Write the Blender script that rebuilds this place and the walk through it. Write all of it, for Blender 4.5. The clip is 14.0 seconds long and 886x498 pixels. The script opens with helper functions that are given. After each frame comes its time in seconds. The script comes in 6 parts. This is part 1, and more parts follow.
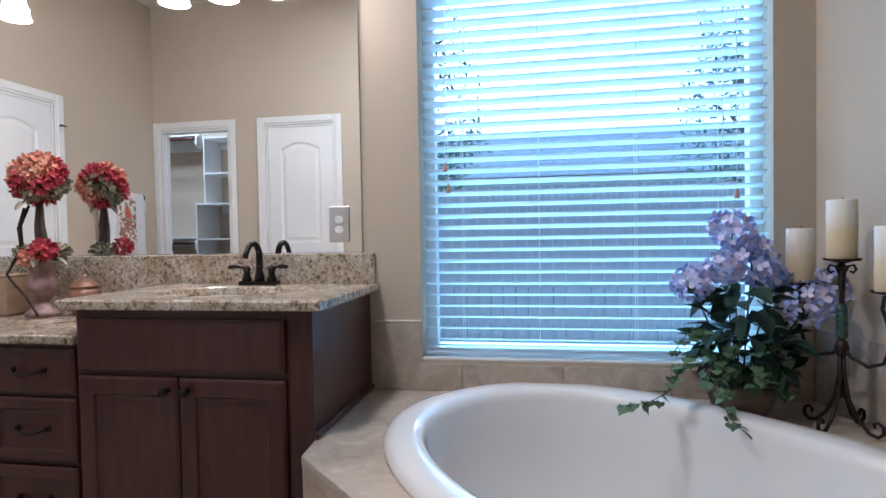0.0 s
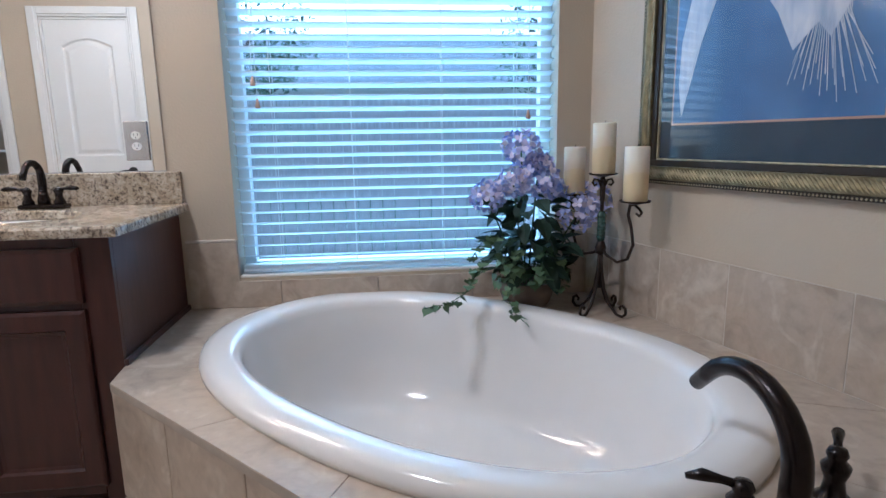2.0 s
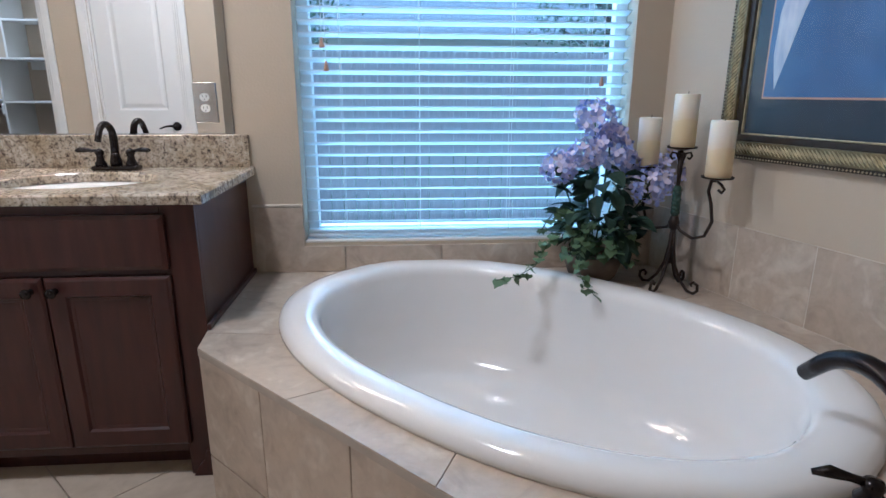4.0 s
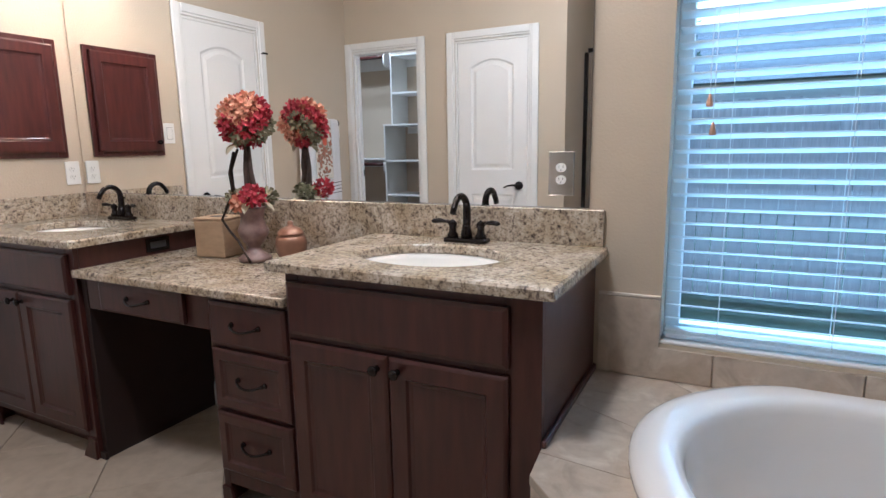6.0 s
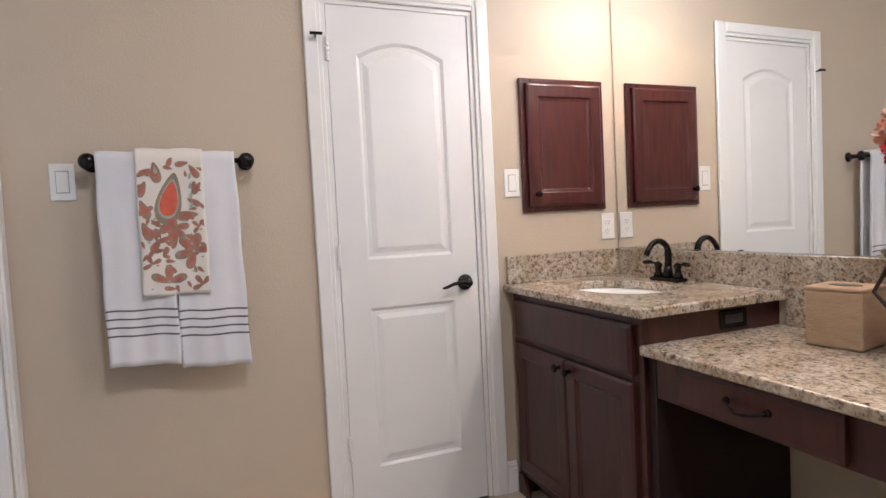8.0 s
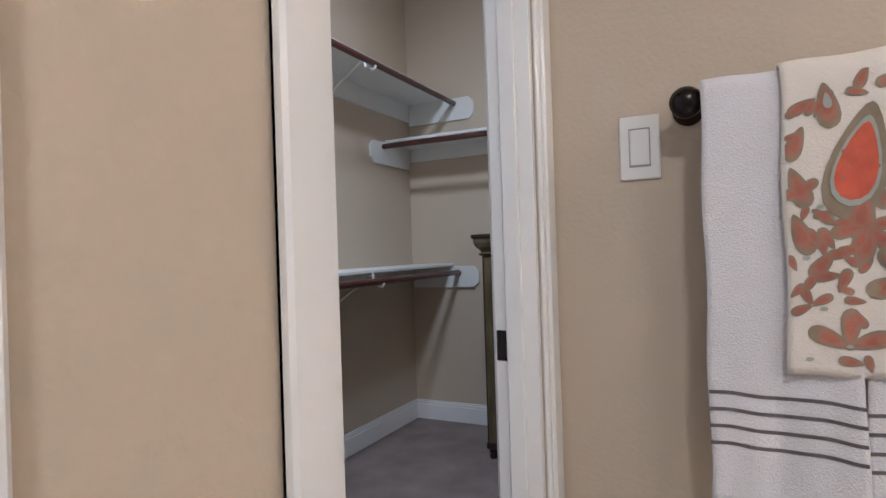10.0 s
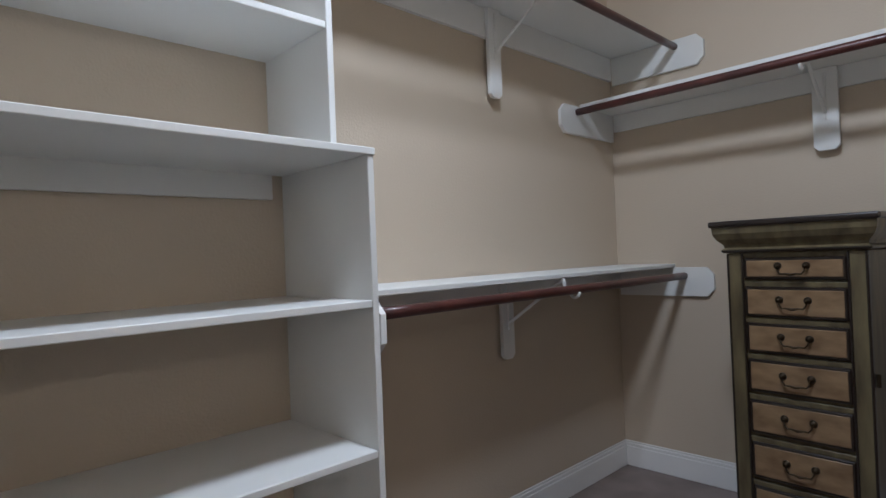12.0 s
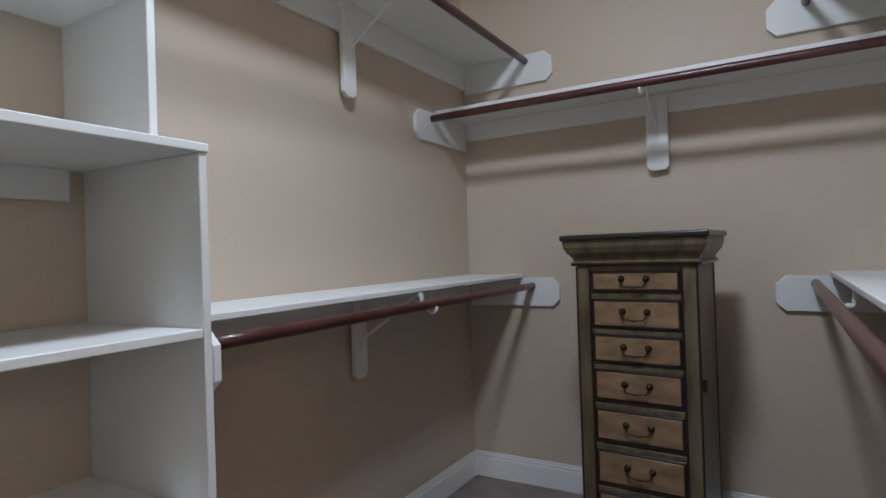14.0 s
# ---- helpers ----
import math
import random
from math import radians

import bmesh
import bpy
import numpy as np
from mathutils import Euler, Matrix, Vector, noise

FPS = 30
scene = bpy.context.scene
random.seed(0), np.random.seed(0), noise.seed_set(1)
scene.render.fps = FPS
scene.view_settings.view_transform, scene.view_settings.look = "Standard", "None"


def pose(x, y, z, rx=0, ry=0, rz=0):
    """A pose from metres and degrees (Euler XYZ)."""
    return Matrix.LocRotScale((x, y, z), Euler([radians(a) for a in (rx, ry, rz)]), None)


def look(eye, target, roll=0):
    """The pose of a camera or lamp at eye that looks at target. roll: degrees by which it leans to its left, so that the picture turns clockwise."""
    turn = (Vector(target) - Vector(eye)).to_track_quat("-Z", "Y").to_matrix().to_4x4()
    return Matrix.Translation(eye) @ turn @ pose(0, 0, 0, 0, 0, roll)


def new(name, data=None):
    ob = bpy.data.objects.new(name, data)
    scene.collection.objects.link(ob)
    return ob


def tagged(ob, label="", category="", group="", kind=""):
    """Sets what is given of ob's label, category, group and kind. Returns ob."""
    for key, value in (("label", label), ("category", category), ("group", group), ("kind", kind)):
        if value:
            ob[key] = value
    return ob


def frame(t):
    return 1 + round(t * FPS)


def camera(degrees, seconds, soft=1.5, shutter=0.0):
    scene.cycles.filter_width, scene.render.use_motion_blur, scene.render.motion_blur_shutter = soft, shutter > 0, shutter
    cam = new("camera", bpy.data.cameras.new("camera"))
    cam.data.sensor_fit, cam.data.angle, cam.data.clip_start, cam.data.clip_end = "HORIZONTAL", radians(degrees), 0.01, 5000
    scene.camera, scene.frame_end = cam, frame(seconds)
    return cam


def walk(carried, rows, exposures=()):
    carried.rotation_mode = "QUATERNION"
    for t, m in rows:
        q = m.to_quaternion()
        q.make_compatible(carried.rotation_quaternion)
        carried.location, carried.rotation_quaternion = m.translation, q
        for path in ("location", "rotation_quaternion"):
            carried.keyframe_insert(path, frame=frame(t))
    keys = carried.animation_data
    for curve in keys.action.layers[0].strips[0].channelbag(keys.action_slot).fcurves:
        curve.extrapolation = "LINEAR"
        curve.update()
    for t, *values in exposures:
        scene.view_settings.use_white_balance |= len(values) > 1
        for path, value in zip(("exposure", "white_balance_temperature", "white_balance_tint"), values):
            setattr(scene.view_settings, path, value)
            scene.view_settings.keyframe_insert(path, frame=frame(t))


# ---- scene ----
cam = camera(75.5, 14.0)
PATH = [
    (0, (3.323, -2.147, 1.085), (2.975, -0.178, 1.033), -1.0),
    (0.5, (3.35, -2.184, 1.093), (3.206, -0.19, 1.017), -0.9),
    (1, (3.359, -2.199, 1.099), (3.402, -0.207, 0.934), -0.7),
    (1.5, (3.39, -2.213, 1.116), (3.532, -0.237, 0.839), -0.7),
    (2, (3.411, -2.231, 1.119), (3.618, -0.278, 0.742), -0.9),
    (4.3, (3.196, -2.165, 1.17), (3.307, -0.239, 0.642), 0.6),
    (4.5, (3.177, -2.094, 1.173), (3.174, -0.165, 0.645), 0.1),
    (5, (3.153, -2.0, 1.196), (2.868, -0.083, 0.701), 0.1),
    (5.5, (3.102, -1.866, 1.189), (2.499, -0.003, 0.783), -1.1),
    (6, (3.037, -1.834, 1.223), (2.14, -0.082, 0.87), -1.0),
    (6.5, (2.915, -1.8, 1.221), (1.757, -0.195, 0.934), -1.4),
    (7, (2.675, -1.803, 1.232), (1.283, -0.385, 1.0), -1.7),
    (7.5, (2.416, -1.799, 1.218), (0.802, -0.629, 1.058), -1.8),
    (8, (2.161, -1.726, 1.182), (0.303, -0.992, 1.084), -2.9),
    (8.5, (1.88, -1.716, 1.181), (-0.108, -1.505, 1.134), -2.9),
    (9, (1.57, -1.789, 1.186), (-0.42, -1.983, 1.164), -2.9),
    (9.2, (1.477, -1.844, 1.191), (-0.496, -2.171, 1.177), -2.5),
    (11.3, (0.598, -2.267, 1.182), (-0.794, -3.704, 1.208), -2.5),
    (11.5, (0.537, -2.311, 1.186), (-0.847, -3.755, 1.212), -2.5),
    (12, (0.435, -2.45, 1.188), (-0.953, -3.889, 1.21), -2.3),
    (12.5, (0.384, -2.531, 1.178), (-1.049, -3.927, 1.201), -2.1),
    (13, (0.357, -2.568, 1.198), (-1.186, -3.84, 1.218), -2.0),
    (13.5, (0.345, -2.589, 1.216), (-1.284, -3.749, 1.23), -1.9),
    (14, (0.332, -2.583, 1.225), (-1.392, -3.597, 1.236), -1.9),
]
EXPOSURES = [(0, 1.97, 4400, 8), (5.3, 2.0, 4400, 7), (6.7, 2.0, 4700, 9), (9.2, 2.0, 4700, 10), (11.3, 1.97, 4880, 9), (14, 1.97, 4880, 9)]
walk(cam, [(t, look(eye, target, roll)) for t, eye, target, roll in PATH], EXPOSURES)

# ---- plan ----
SY = -2.350         # south wall of the bathroom
EX = 4.24           # corner of the slanting east wall
EANG = radians(16.5)
EL = 1.76           # its length
EX2, EY2 = EX + EL * math.sin(EANG), -EL * math.cos(EANG)
SLANT = Matrix.Translation((EX, 0, 0)) @ Matrix.Rotation(EANG, 4, "Z") @ Matrix.Translation((-EX, 0, 0))
CEIL = 3.08
XW, YS, YN = -2.462, -4.063, -2.085   # closet walls
CZ = 0.901          # sink counters
DZ = 0.786          # desk counter
TZ = 0.485          # tub deck

# ---- world and light ----
world = bpy.data.worlds.new("world")
scene.world = world
world.use_nodes = True
wn = world.node_tree
sky = wn.nodes.new("ShaderNodeTexSky")
sky.sky_type = "NISHITA"
sky.sun_disc = False
sky.sun_elevation = radians(40)
sky.sun_rotation = radians(340)
wn.links.new(sky.outputs[0], wn.nodes["Background"].inputs[0])
wn.nodes["Background"].inputs[1].default_value = 0.10


def lamp(name, kind, m, power, color, **more):
    d = bpy.data.lights.new(name, kind)
    d.energy, d.color = power, color
    for k, v in more.items():
        if k == "size":
            d.size = v
        elif k == "size_y":
            d.shape = "RECTANGLE"
            d.size_y = v
        elif k == "radius":
            d.shadow_soft_size = v
        elif k == "angle":
            d.angle = v
    ob = new(name, d)
    ob.matrix_world = m
    return ob


SUN_DIR = Vector((math.sin(radians(340)) * math.cos(radians(40)), math.cos(radians(340)) * math.cos(radians(40)), math.sin(radians(40))))
lamp("sun", "SUN", look(tuple(SUN_DIR * 20), (0, 0, 0)), 2.0, (0.62, 0.90, 1.0), angle=radians(60))
WARM = (1.0, 0.76, 0.53)
for cx0 in (0.625, 2.10):
    for k in range(4):
        lamp("vanity_bulb", "POINT", pose(cx0 + (k - 1.5) * 0.23, -0.14, 2.140), 0.48 if cx0 < 1 and k == 0 else 0.72, WARM, radius=0.04)
# fill light for the bathroom from an assumed, unseen ceiling fixture
lamp("bath_ceiling_lamp", "AREA", pose(2.3, -1.3, CEIL - 0.085), 9.5, (1.0, 0.79, 0.58), size=0.3)
lamp("closet_lamp", "AREA", pose(-0.50, -2.97, CEIL - 0.085), 9.0, (1.0, 0.93, 0.84), size=0.3)


# ---- materials ----
def material(name, color, rough=0.5, metal=0.0, noise_scale=0.0, vary=0.15, bump=0.0, bump_scale=60.0, second=None, mix_scale=4.0, spec=0.5, coat=0.0, stretch=None):
    m = bpy.data.materials.new(name)
    m.use_nodes = True
    n, l = m.node_tree.nodes, m.node_tree.links
    b = n["Principled BSDF"]
    b.inputs["Base Color"].default_value = (*color, 1)
    b.inputs["Roughness"].default_value = rough
    b.inputs["Metallic"].default_value = metal
    b.inputs["Specular IOR Level"].default_value = spec
    b.inputs["Coat Weight"].default_value = coat
    tc = n.new("ShaderNodeTexCoord")
    mp = n.new("ShaderNodeMapping")
    l.new(tc.outputs["Object"], mp.inputs[0])
    if stretch:
        mp.inputs["Scale"].default_value = stretch
    if noise_scale:
        t = n.new("ShaderNodeTexNoise")
        t.inputs["Scale"].default_value = noise_scale
        t.inputs["Detail"].default_value = 6
        l.new(mp.outputs[0], t.inputs["Vector"])
        r = n.new("ShaderNodeValToRGB")
        r.color_ramp.elements[0].position = 0.3
        r.color_ramp.elements[1].position = 0.7
        lo = second or tuple(c * (1 - vary) for c in color)
        r.color_ramp.elements[0].color = (*lo, 1)
        r.color_ramp.elements[1].color = (*color, 1)
        l.new(t.outputs["Fac"], r.inputs[0])
        l.new(r.outputs[0], b.inputs["Base Color"])
    if bump:
        t2 = n.new("ShaderNodeTexNoise")
        t2.inputs["Scale"].default_value = bump_scale
        t2.inputs["Detail"].default_value = 3
        l.new(mp.outputs[0], t2.inputs["Vector"])
        bp = n.new("ShaderNodeBump")
        bp.inputs["Strength"].default_value = bump
        bp.inputs["Distance"].default_value = 0.003
        l.new(t2.outputs["Fac"], bp.inputs["Height"])
        l.new(bp.outputs[0], b.inputs["Normal"])
    return m


def ramp(n, stops):
    r = n.new("ShaderNodeValToRGB")
    e = r.color_ramp.elements
    while len(e) < len(stops):
        e.new(0.5)
    for k, (p, c) in enumerate(stops):
        e[k].position, e[k].color = p, (*c, 1)
    return r


def granite():
    m = bpy.data.materials.new("granite")
    m.use_nodes = True
    n, l = m.node_tree.nodes, m.node_tree.links
    b = n["Principled BSDF"]
    tc = n.new("ShaderNodeTexCoord")
    a = n.new("ShaderNodeTexNoise")
    a.inputs["Scale"].default_value, a.inputs["Detail"].default_value, a.inputs["Roughness"].default_value = 62, 8, 0.60
    a.inputs["Distortion"].default_value = 0.6
    c = n.new("ShaderNodeTexNoise")
    c.inputs["Scale"].default_value, c.inputs["Detail"].default_value = 130, 5
    v = n.new("ShaderNodeTexNoise")
    v.inputs["Scale"].default_value, v.inputs["Detail"].default_value = 9, 4
    for t in (a, c, v):
        l.new(tc.outputs["Object"], t.inputs["Vector"])
    r1 = ramp(n, [(0.30, (0.05, 0.045, 0.045)), (0.38, (0.24, 0.20, 0.17)), (0.45, (0.44, 0.38, 0.30)), (0.56, (0.58, 0.52, 0.43)), (0.72, (0.68, 0.64, 0.57))])
    r2 = ramp(n, [(0.34, (0.22, 0.20, 0.19)), (0.45, (0.9, 0.88, 0.85)), (0.8, (1, 1, 1))])
    r3 = ramp(n, [(0.35, (0.72, 0.66, 0.55)), (0.65, (1, 1, 1))])
    l.new(a.outputs["Fac"], r1.inputs[0])
    l.new(c.outputs["Fac"], r2.inputs[0])
    l.new(v.outputs["Fac"], r3.inputs[0])
    x = n.new("ShaderNodeMix")
    x.data_type, x.blend_type = "RGBA", "MULTIPLY"
    x.inputs[0].default_value = 0.8
    l.new(r1.outputs[0], x.inputs[6])
    l.new(r2.outputs[0], x.inputs[7])
    y = n.new("ShaderNodeMix")
    y.data_type, y.blend_type = "RGBA", "MULTIPLY"
    y.inputs[0].default_value = 1.0
    l.new(x.outputs[2], y.inputs[6])
    l.new(r3.outputs[0], y.inputs[7])
    l.new(y.outputs[2], b.inputs["Base Color"])
    b.inputs["Roughness"].default_value = 0.16
    return m


def veined(name, base, dark, light, scale=6.0, rough=0.35, bump=0.05):
    m = bpy.data.materials.new(name)
    m.use_nodes = True
    n, l = m.node_tree.nodes, m.node_tree.links
    b = n["Principled BSDF"]
    tc = n.new("ShaderNodeTexCoord")
    info = n.new("ShaderNodeObjectInfo")
    add = n.new("ShaderNodeVectorMath")
    add.operation = "MULTIPLY_ADD"
    add.inputs[1].default_value = (1, 1, 1)
    comb = n.new("ShaderNodeCombineXYZ")
    mul = n.new("ShaderNodeMath")
    mul.operation = "MULTIPLY"
    mul.inputs[1].default_value = 17.0
    l.new(info.outputs["Random"], mul.inputs[0])
    l.new(mul.outputs[0], comb.inputs[0])
    l.new(mul.outputs[0], comb.inputs[2])
    l.new(tc.outputs["Object"], add.inputs[0])
    l.new(comb.outputs[0], add.inputs[2])
    a = n.new("ShaderNodeTexNoise")
    a.inputs["Scale"].default_value, a.inputs["Detail"].default_value, a.inputs["Distortion"].default_value = scale, 8, 1.4
    c = n.new("ShaderNodeTexNoise")
    c.inputs["Scale"].default_value, c.inputs["Detail"].default_value = scale * 5, 5
    l.new(add.outputs[0], a.inputs["Vector"])
    l.new(add.outputs[0], c.inputs["Vector"])
    r = ramp(n, [(0.30, dark), (0.47, base), (0.56, base), (0.70, light)])
    r2 = ramp(n, [(0.3, (0.88, 0.87, 0.86)), (0.6, (1, 1, 1))])
    l.new(a.outputs["Fac"], r.inputs[0])
    l.new(c.outputs["Fac"], r2.inputs[0])
    x = n.new("ShaderNodeMix")
    x.data_type, x.blend_type = "RGBA", "MULTIPLY"
    x.inputs[0].default_value = 1.0
    l.new(r.outputs[0], x.inputs[6])
    l.new(r2.outputs[0], x.inputs[7])
    l.new(x.outputs[2], b.inputs["Base Color"])
    b.inputs["Roughness"].default_value = rough
    bp = n.new("ShaderNodeBump")
    bp.inputs["Strength"].default_value = bump
    bp.inputs["Distance"].default_value = 0.002
    l.new(c.outputs["Fac"], bp.inputs["Height"])
    l.new(bp.outputs[0], b.inputs["Normal"])
    return m


def glassy(name, color=(1, 1, 1), rough=0.0, ior=1.45):
    m = bpy.data.materials.new(name)
    m.use_nodes = True
    b = m.node_tree.nodes["Principled BSDF"]
    b.inputs["Base Color"].default_value = (*color, 1)
    b.inputs["Transmission Weight"].default_value = 1
    b.inputs["Roughness"].default_value = rough
    b.inputs["IOR"].default_value = ior
    return m


def glowing(name, color, strength):
    m = bpy.data.materials.new(name)
    m.use_nodes = True
    b = m.node_tree.nodes["Principled BSDF"]
    b.inputs["Base Color"].default_value = (*color, 1)
    b.inputs["Emission Color"].default_value = (*color, 1)
    b.inputs["Emission Strength"].default_value = strength
    b.inputs["Roughness"].default_value = 0.4
    return m


PAINT = material("wall_paint", (0.55, 0.465, 0.352), 0.62, noise_scale=1.3, vary=0.05, bump=0.35, bump_scale=110)
CEILP = material("ceiling_paint", (0.62, 0.56, 0.48), 0.8, noise_scale=1.5, vary=0.03, bump=0.4, bump_scale=90)
TRIM = material("trim_paint", (0.80, 0.79, 0.77), 0.28, noise_scale=3, vary=0.03, bump=0.03, bump_scale=30)
DOORP = material("door_paint", (0.79, 0.78, 0.765), 0.30, noise_scale=2.5, vary=0.03, bump=0.05, bump_scale=45)
SHELFP = material("shelf_paint", (0.78, 0.775, 0.745), 0.38, noise_scale=2.2, vary=0.06, bump=0.05, bump_scale=25)
WOOD = material("espresso_wood", (0.060, 0.018, 0.014), 0.34, noise_scale=5, second=(0.036, 0.011, 0.009), bump=0.05, bump_scale=70, stretch=(8, 8, 1.1), coat=0.1, spec=0.4)
CABW = material("cherry_wood", (0.085, 0.020, 0.016), 0.30, noise_scale=6, second=(0.050, 0.012, 0.010), bump=0.04, bump_scale=60, stretch=(8, 8, 1.0), coat=0.25)
# espresso wood darkened further: the shade of recesses is put into its colour
SHADEDW = material("shaded_wood", (0.02, 0.009, 0.007), 0.6, noise_scale=5, vary=0.2)
RODW = material("rod_wood", (0.085, 0.024, 0.018), 0.35, noise_scale=9, second=(0.045, 0.014, 0.012), stretch=(1, 1, 1), coat=0.2)
BRONZE = material("oiled_bronze", (0.030, 0.024, 0.023), 0.24, metal=0.75, noise_scale=30, vary=0.3)
IRON = material("wrought_iron", (0.045, 0.030, 0.024), 0.5, metal=0.6, noise_scale=60, vary=0.4, bump=0.3, bump_scale=90)
CHROME = material("steel", (0.6, 0.6, 0.6), 0.2, metal=1.0)
GRANITE = granite()
PORCELAIN = material("porcelain", (0.82, 0.81, 0.78), 0.10, noise_scale=1.5, vary=0.02)
ACRYLIC = material("tub_acrylic", (0.81, 0.775, 0.745), 0.10, noise_scale=1.2, vary=0.02, coat=0.3)
TILE = veined("travertine_tile", (0.50, 0.415, 0.325), (0.38, 0.305, 0.235), (0.62, 0.545, 0.45), 7.0, 0.33)
FTILE = veined("floor_tile", (0.54, 0.45, 0.35), (0.45, 0.365, 0.275), (0.60, 0.515, 0.41), 4.0, 0.32)
GROUT = material("grout", (0.47, 0.41, 0.34), 0.85, noise_scale=20, vary=0.12)
CARPET = material("closet_floor", (0.25, 0.205, 0.185), 0.7, noise_scale=5, second=(0.17, 0.135, 0.12), bump=0.3, bump_scale=160)
MIRROR = material("mirror_silver", (0.90, 0.91, 0.90), 0.0, metal=1.0)
GLASS = glassy("clear_glass")
BLIND = material("blind_slat", (0.80, 0.79, 0.78), 0.42, noise_scale=12, vary=0.04)
bn_, bl_ = BLIND.node_tree.nodes, BLIND.node_tree.links
btr_ = bn_.new("ShaderNodeBsdfTranslucent")
btr_.inputs["Color"].default_value = (0.78, 0.84, 0.86, 1)
bmx_ = bn_.new("ShaderNodeMixShader")
bmx_.inputs[0].default_value = 0.55
bl_.new(bn_["Principled BSDF"].outputs[0], bmx_.inputs[1])
bl_.new(btr_.outputs[0], bmx_.inputs[2])
bl_.new(bmx_.outputs[0], bn_["Material Output"].inputs[0])
PLASTIC = material("white_plastic", (0.78, 0.77, 0.74), 0.32, noise_scale=8, vary=0.02)
DARKSLOT = material("dark_slot", (0.03, 0.03, 0.03), 0.6)
SHADE = glowing("frosted_shade", (1.0, 0.80, 0.60), 1.0)
SHADE2 = glowing("frosted_diffuser", (1.0, 0.82, 0.64), 1.2)
BULB = glowing("lit_bulb", (1.0, 0.82, 0.62), 5.0)
CDIFF = glowing("closet_diffuser", (1.0, 0.95, 0.88), 1.5)
JOINT = material("pale_joint", (0.68, 0.62, 0.54), 0.7, noise_scale=20, vary=0.1)
TRIMT = material("tile_trim", (0.66, 0.60, 0.52), 0.4, noise_scale=9, vary=0.08)
DANG = -4.0           # turn of the closet dresser


# ---- mesh helpers ----
def part(name, bm, mat, parent=None, label="", smooth=False):
    me = bpy.data.meshes.new(name)
    bmesh.ops.recalc_face_normals(bm, faces=bm.faces)
    bm.to_mesh(me)
    bm.free()
    if mat:
        me.materials.append(mat)
    if smooth:
        for p in me.polygons:
            p.use_smooth = True
    ob = new(name, me)
    ob.parent = parent
    if label:
        ob["label"] = label
    return ob


def empty(name, m=None):
    ob = new(name)
    if m is not None:
        ob.matrix_world = m
    return ob


def box(bm, x0, x1, y0, y1, z0, z1, bevel=0.0, seg=1):
    vs = [bm.verts.new((x, y, z)) for x in (x0, x1) for y in (y0, y1) for z in (z0, z1)]
    fs = [bm.faces.new([vs[i] for i in q]) for q in ((0, 1, 3, 2), (4, 6, 7, 5), (0, 4, 5, 1), (2, 3, 7, 6), (0, 2, 6, 4), (1, 5, 7, 3))]
    if bevel:
        es = list({e for f in fs for e in f.edges})
        bmesh.ops.bevel(bm, geom=es, offset=bevel, segments=seg, affect="EDGES", profile=0.5)
    return vs


def boxes(*lots, bevel=0.0, seg=1):
    bm = bmesh.new()
    for b in lots:
        box(bm, *b, bevel=bevel, seg=seg)
    return bm


def prism(bm, pts, axis, a, b, bevel=0.0):
    """A flat outline pulled along an axis from a to b."""
    def at(p, v):
        return {"x": (v, p[0], p[1]), "y": (p[0], v, p[1]), "z": (p[0], p[1], v)}[axis]
    lo = [bm.verts.new(at(p, a)) for p in pts]
    hi = [bm.verts.new(at(p, b)) for p in pts]
    n = len(pts)
    fs = [bm.faces.new(lo), bm.faces.new(hi[::-1])]
    for i in range(n):
        fs.append(bm.faces.new((lo[i], hi[i], hi[(i + 1) % n], lo[(i + 1) % n])))
    if bevel:
        bmesh.ops.bevel(bm, geom=list({e for f in fs[:2] for e in f.edges}), offset=bevel, segments=1, affect="EDGES")


def lathe(bm, prof, cx=0.0, cy=0.0, n=20, sx=1.0, sy=1.0):
    """Radius and height pairs turned round z."""
    rings = []
    for r, z in prof:
        rings.append([bm.verts.new((cx + r * sx * math.cos(2 * math.pi * k / n), cy + r * sy * math.sin(2 * math.pi * k / n), z)) for k in range(n)] if r > 1e-6 else [bm.verts.new((cx, cy, z))])
    for a, b in zip(rings, rings[1:]):
        for k in range(n):
            j = (k + 1) % n
            if len(a) == 1 and len(b) == 1:
                continue
            if len(a) == 1:
                bm.faces.new((a[0], b[k], b[j]))
            elif len(b) == 1:
                bm.faces.new((a[k], b[0], a[j]))
            else:
                bm.faces.new((a[k], b[k], b[j], a[j]))
    for ring in (rings[0], rings[-1]):
        if len(ring) > 1:
            bm.faces.new(ring)


def tube(bm, pts, r, n=8):
    """A round rod through points; r a number or one per point."""
    pts = [Vector(p) for p in pts]
    rs = r if isinstance(r, (list, tuple)) else [r] * len(pts)
    rings, side = [], None
    for i, p in enumerate(pts):
        d = (pts[min(i + 1, len(pts) - 1)] - pts[max(i - 1, 0)]).normalized()
        if side is None:
            side = d.orthogonal().normalized()
        side = (side - d * side.dot(d)).normalized()
        up = d.cross(side)
        rings.append([bm.verts.new(p + (side * math.cos(2 * math.pi * k / n) + up * math.sin(2 * math.pi * k / n)) * rs[i]) for k in range(n)])
    for a, b in zip(rings, rings[1:]):
        for k in range(n):
            bm.faces.new((a[k], a[(k + 1) % n], b[(k + 1) % n], b[k]))
    bm.faces.new(rings[0][::-1])
    bm.faces.new(rings[-1])


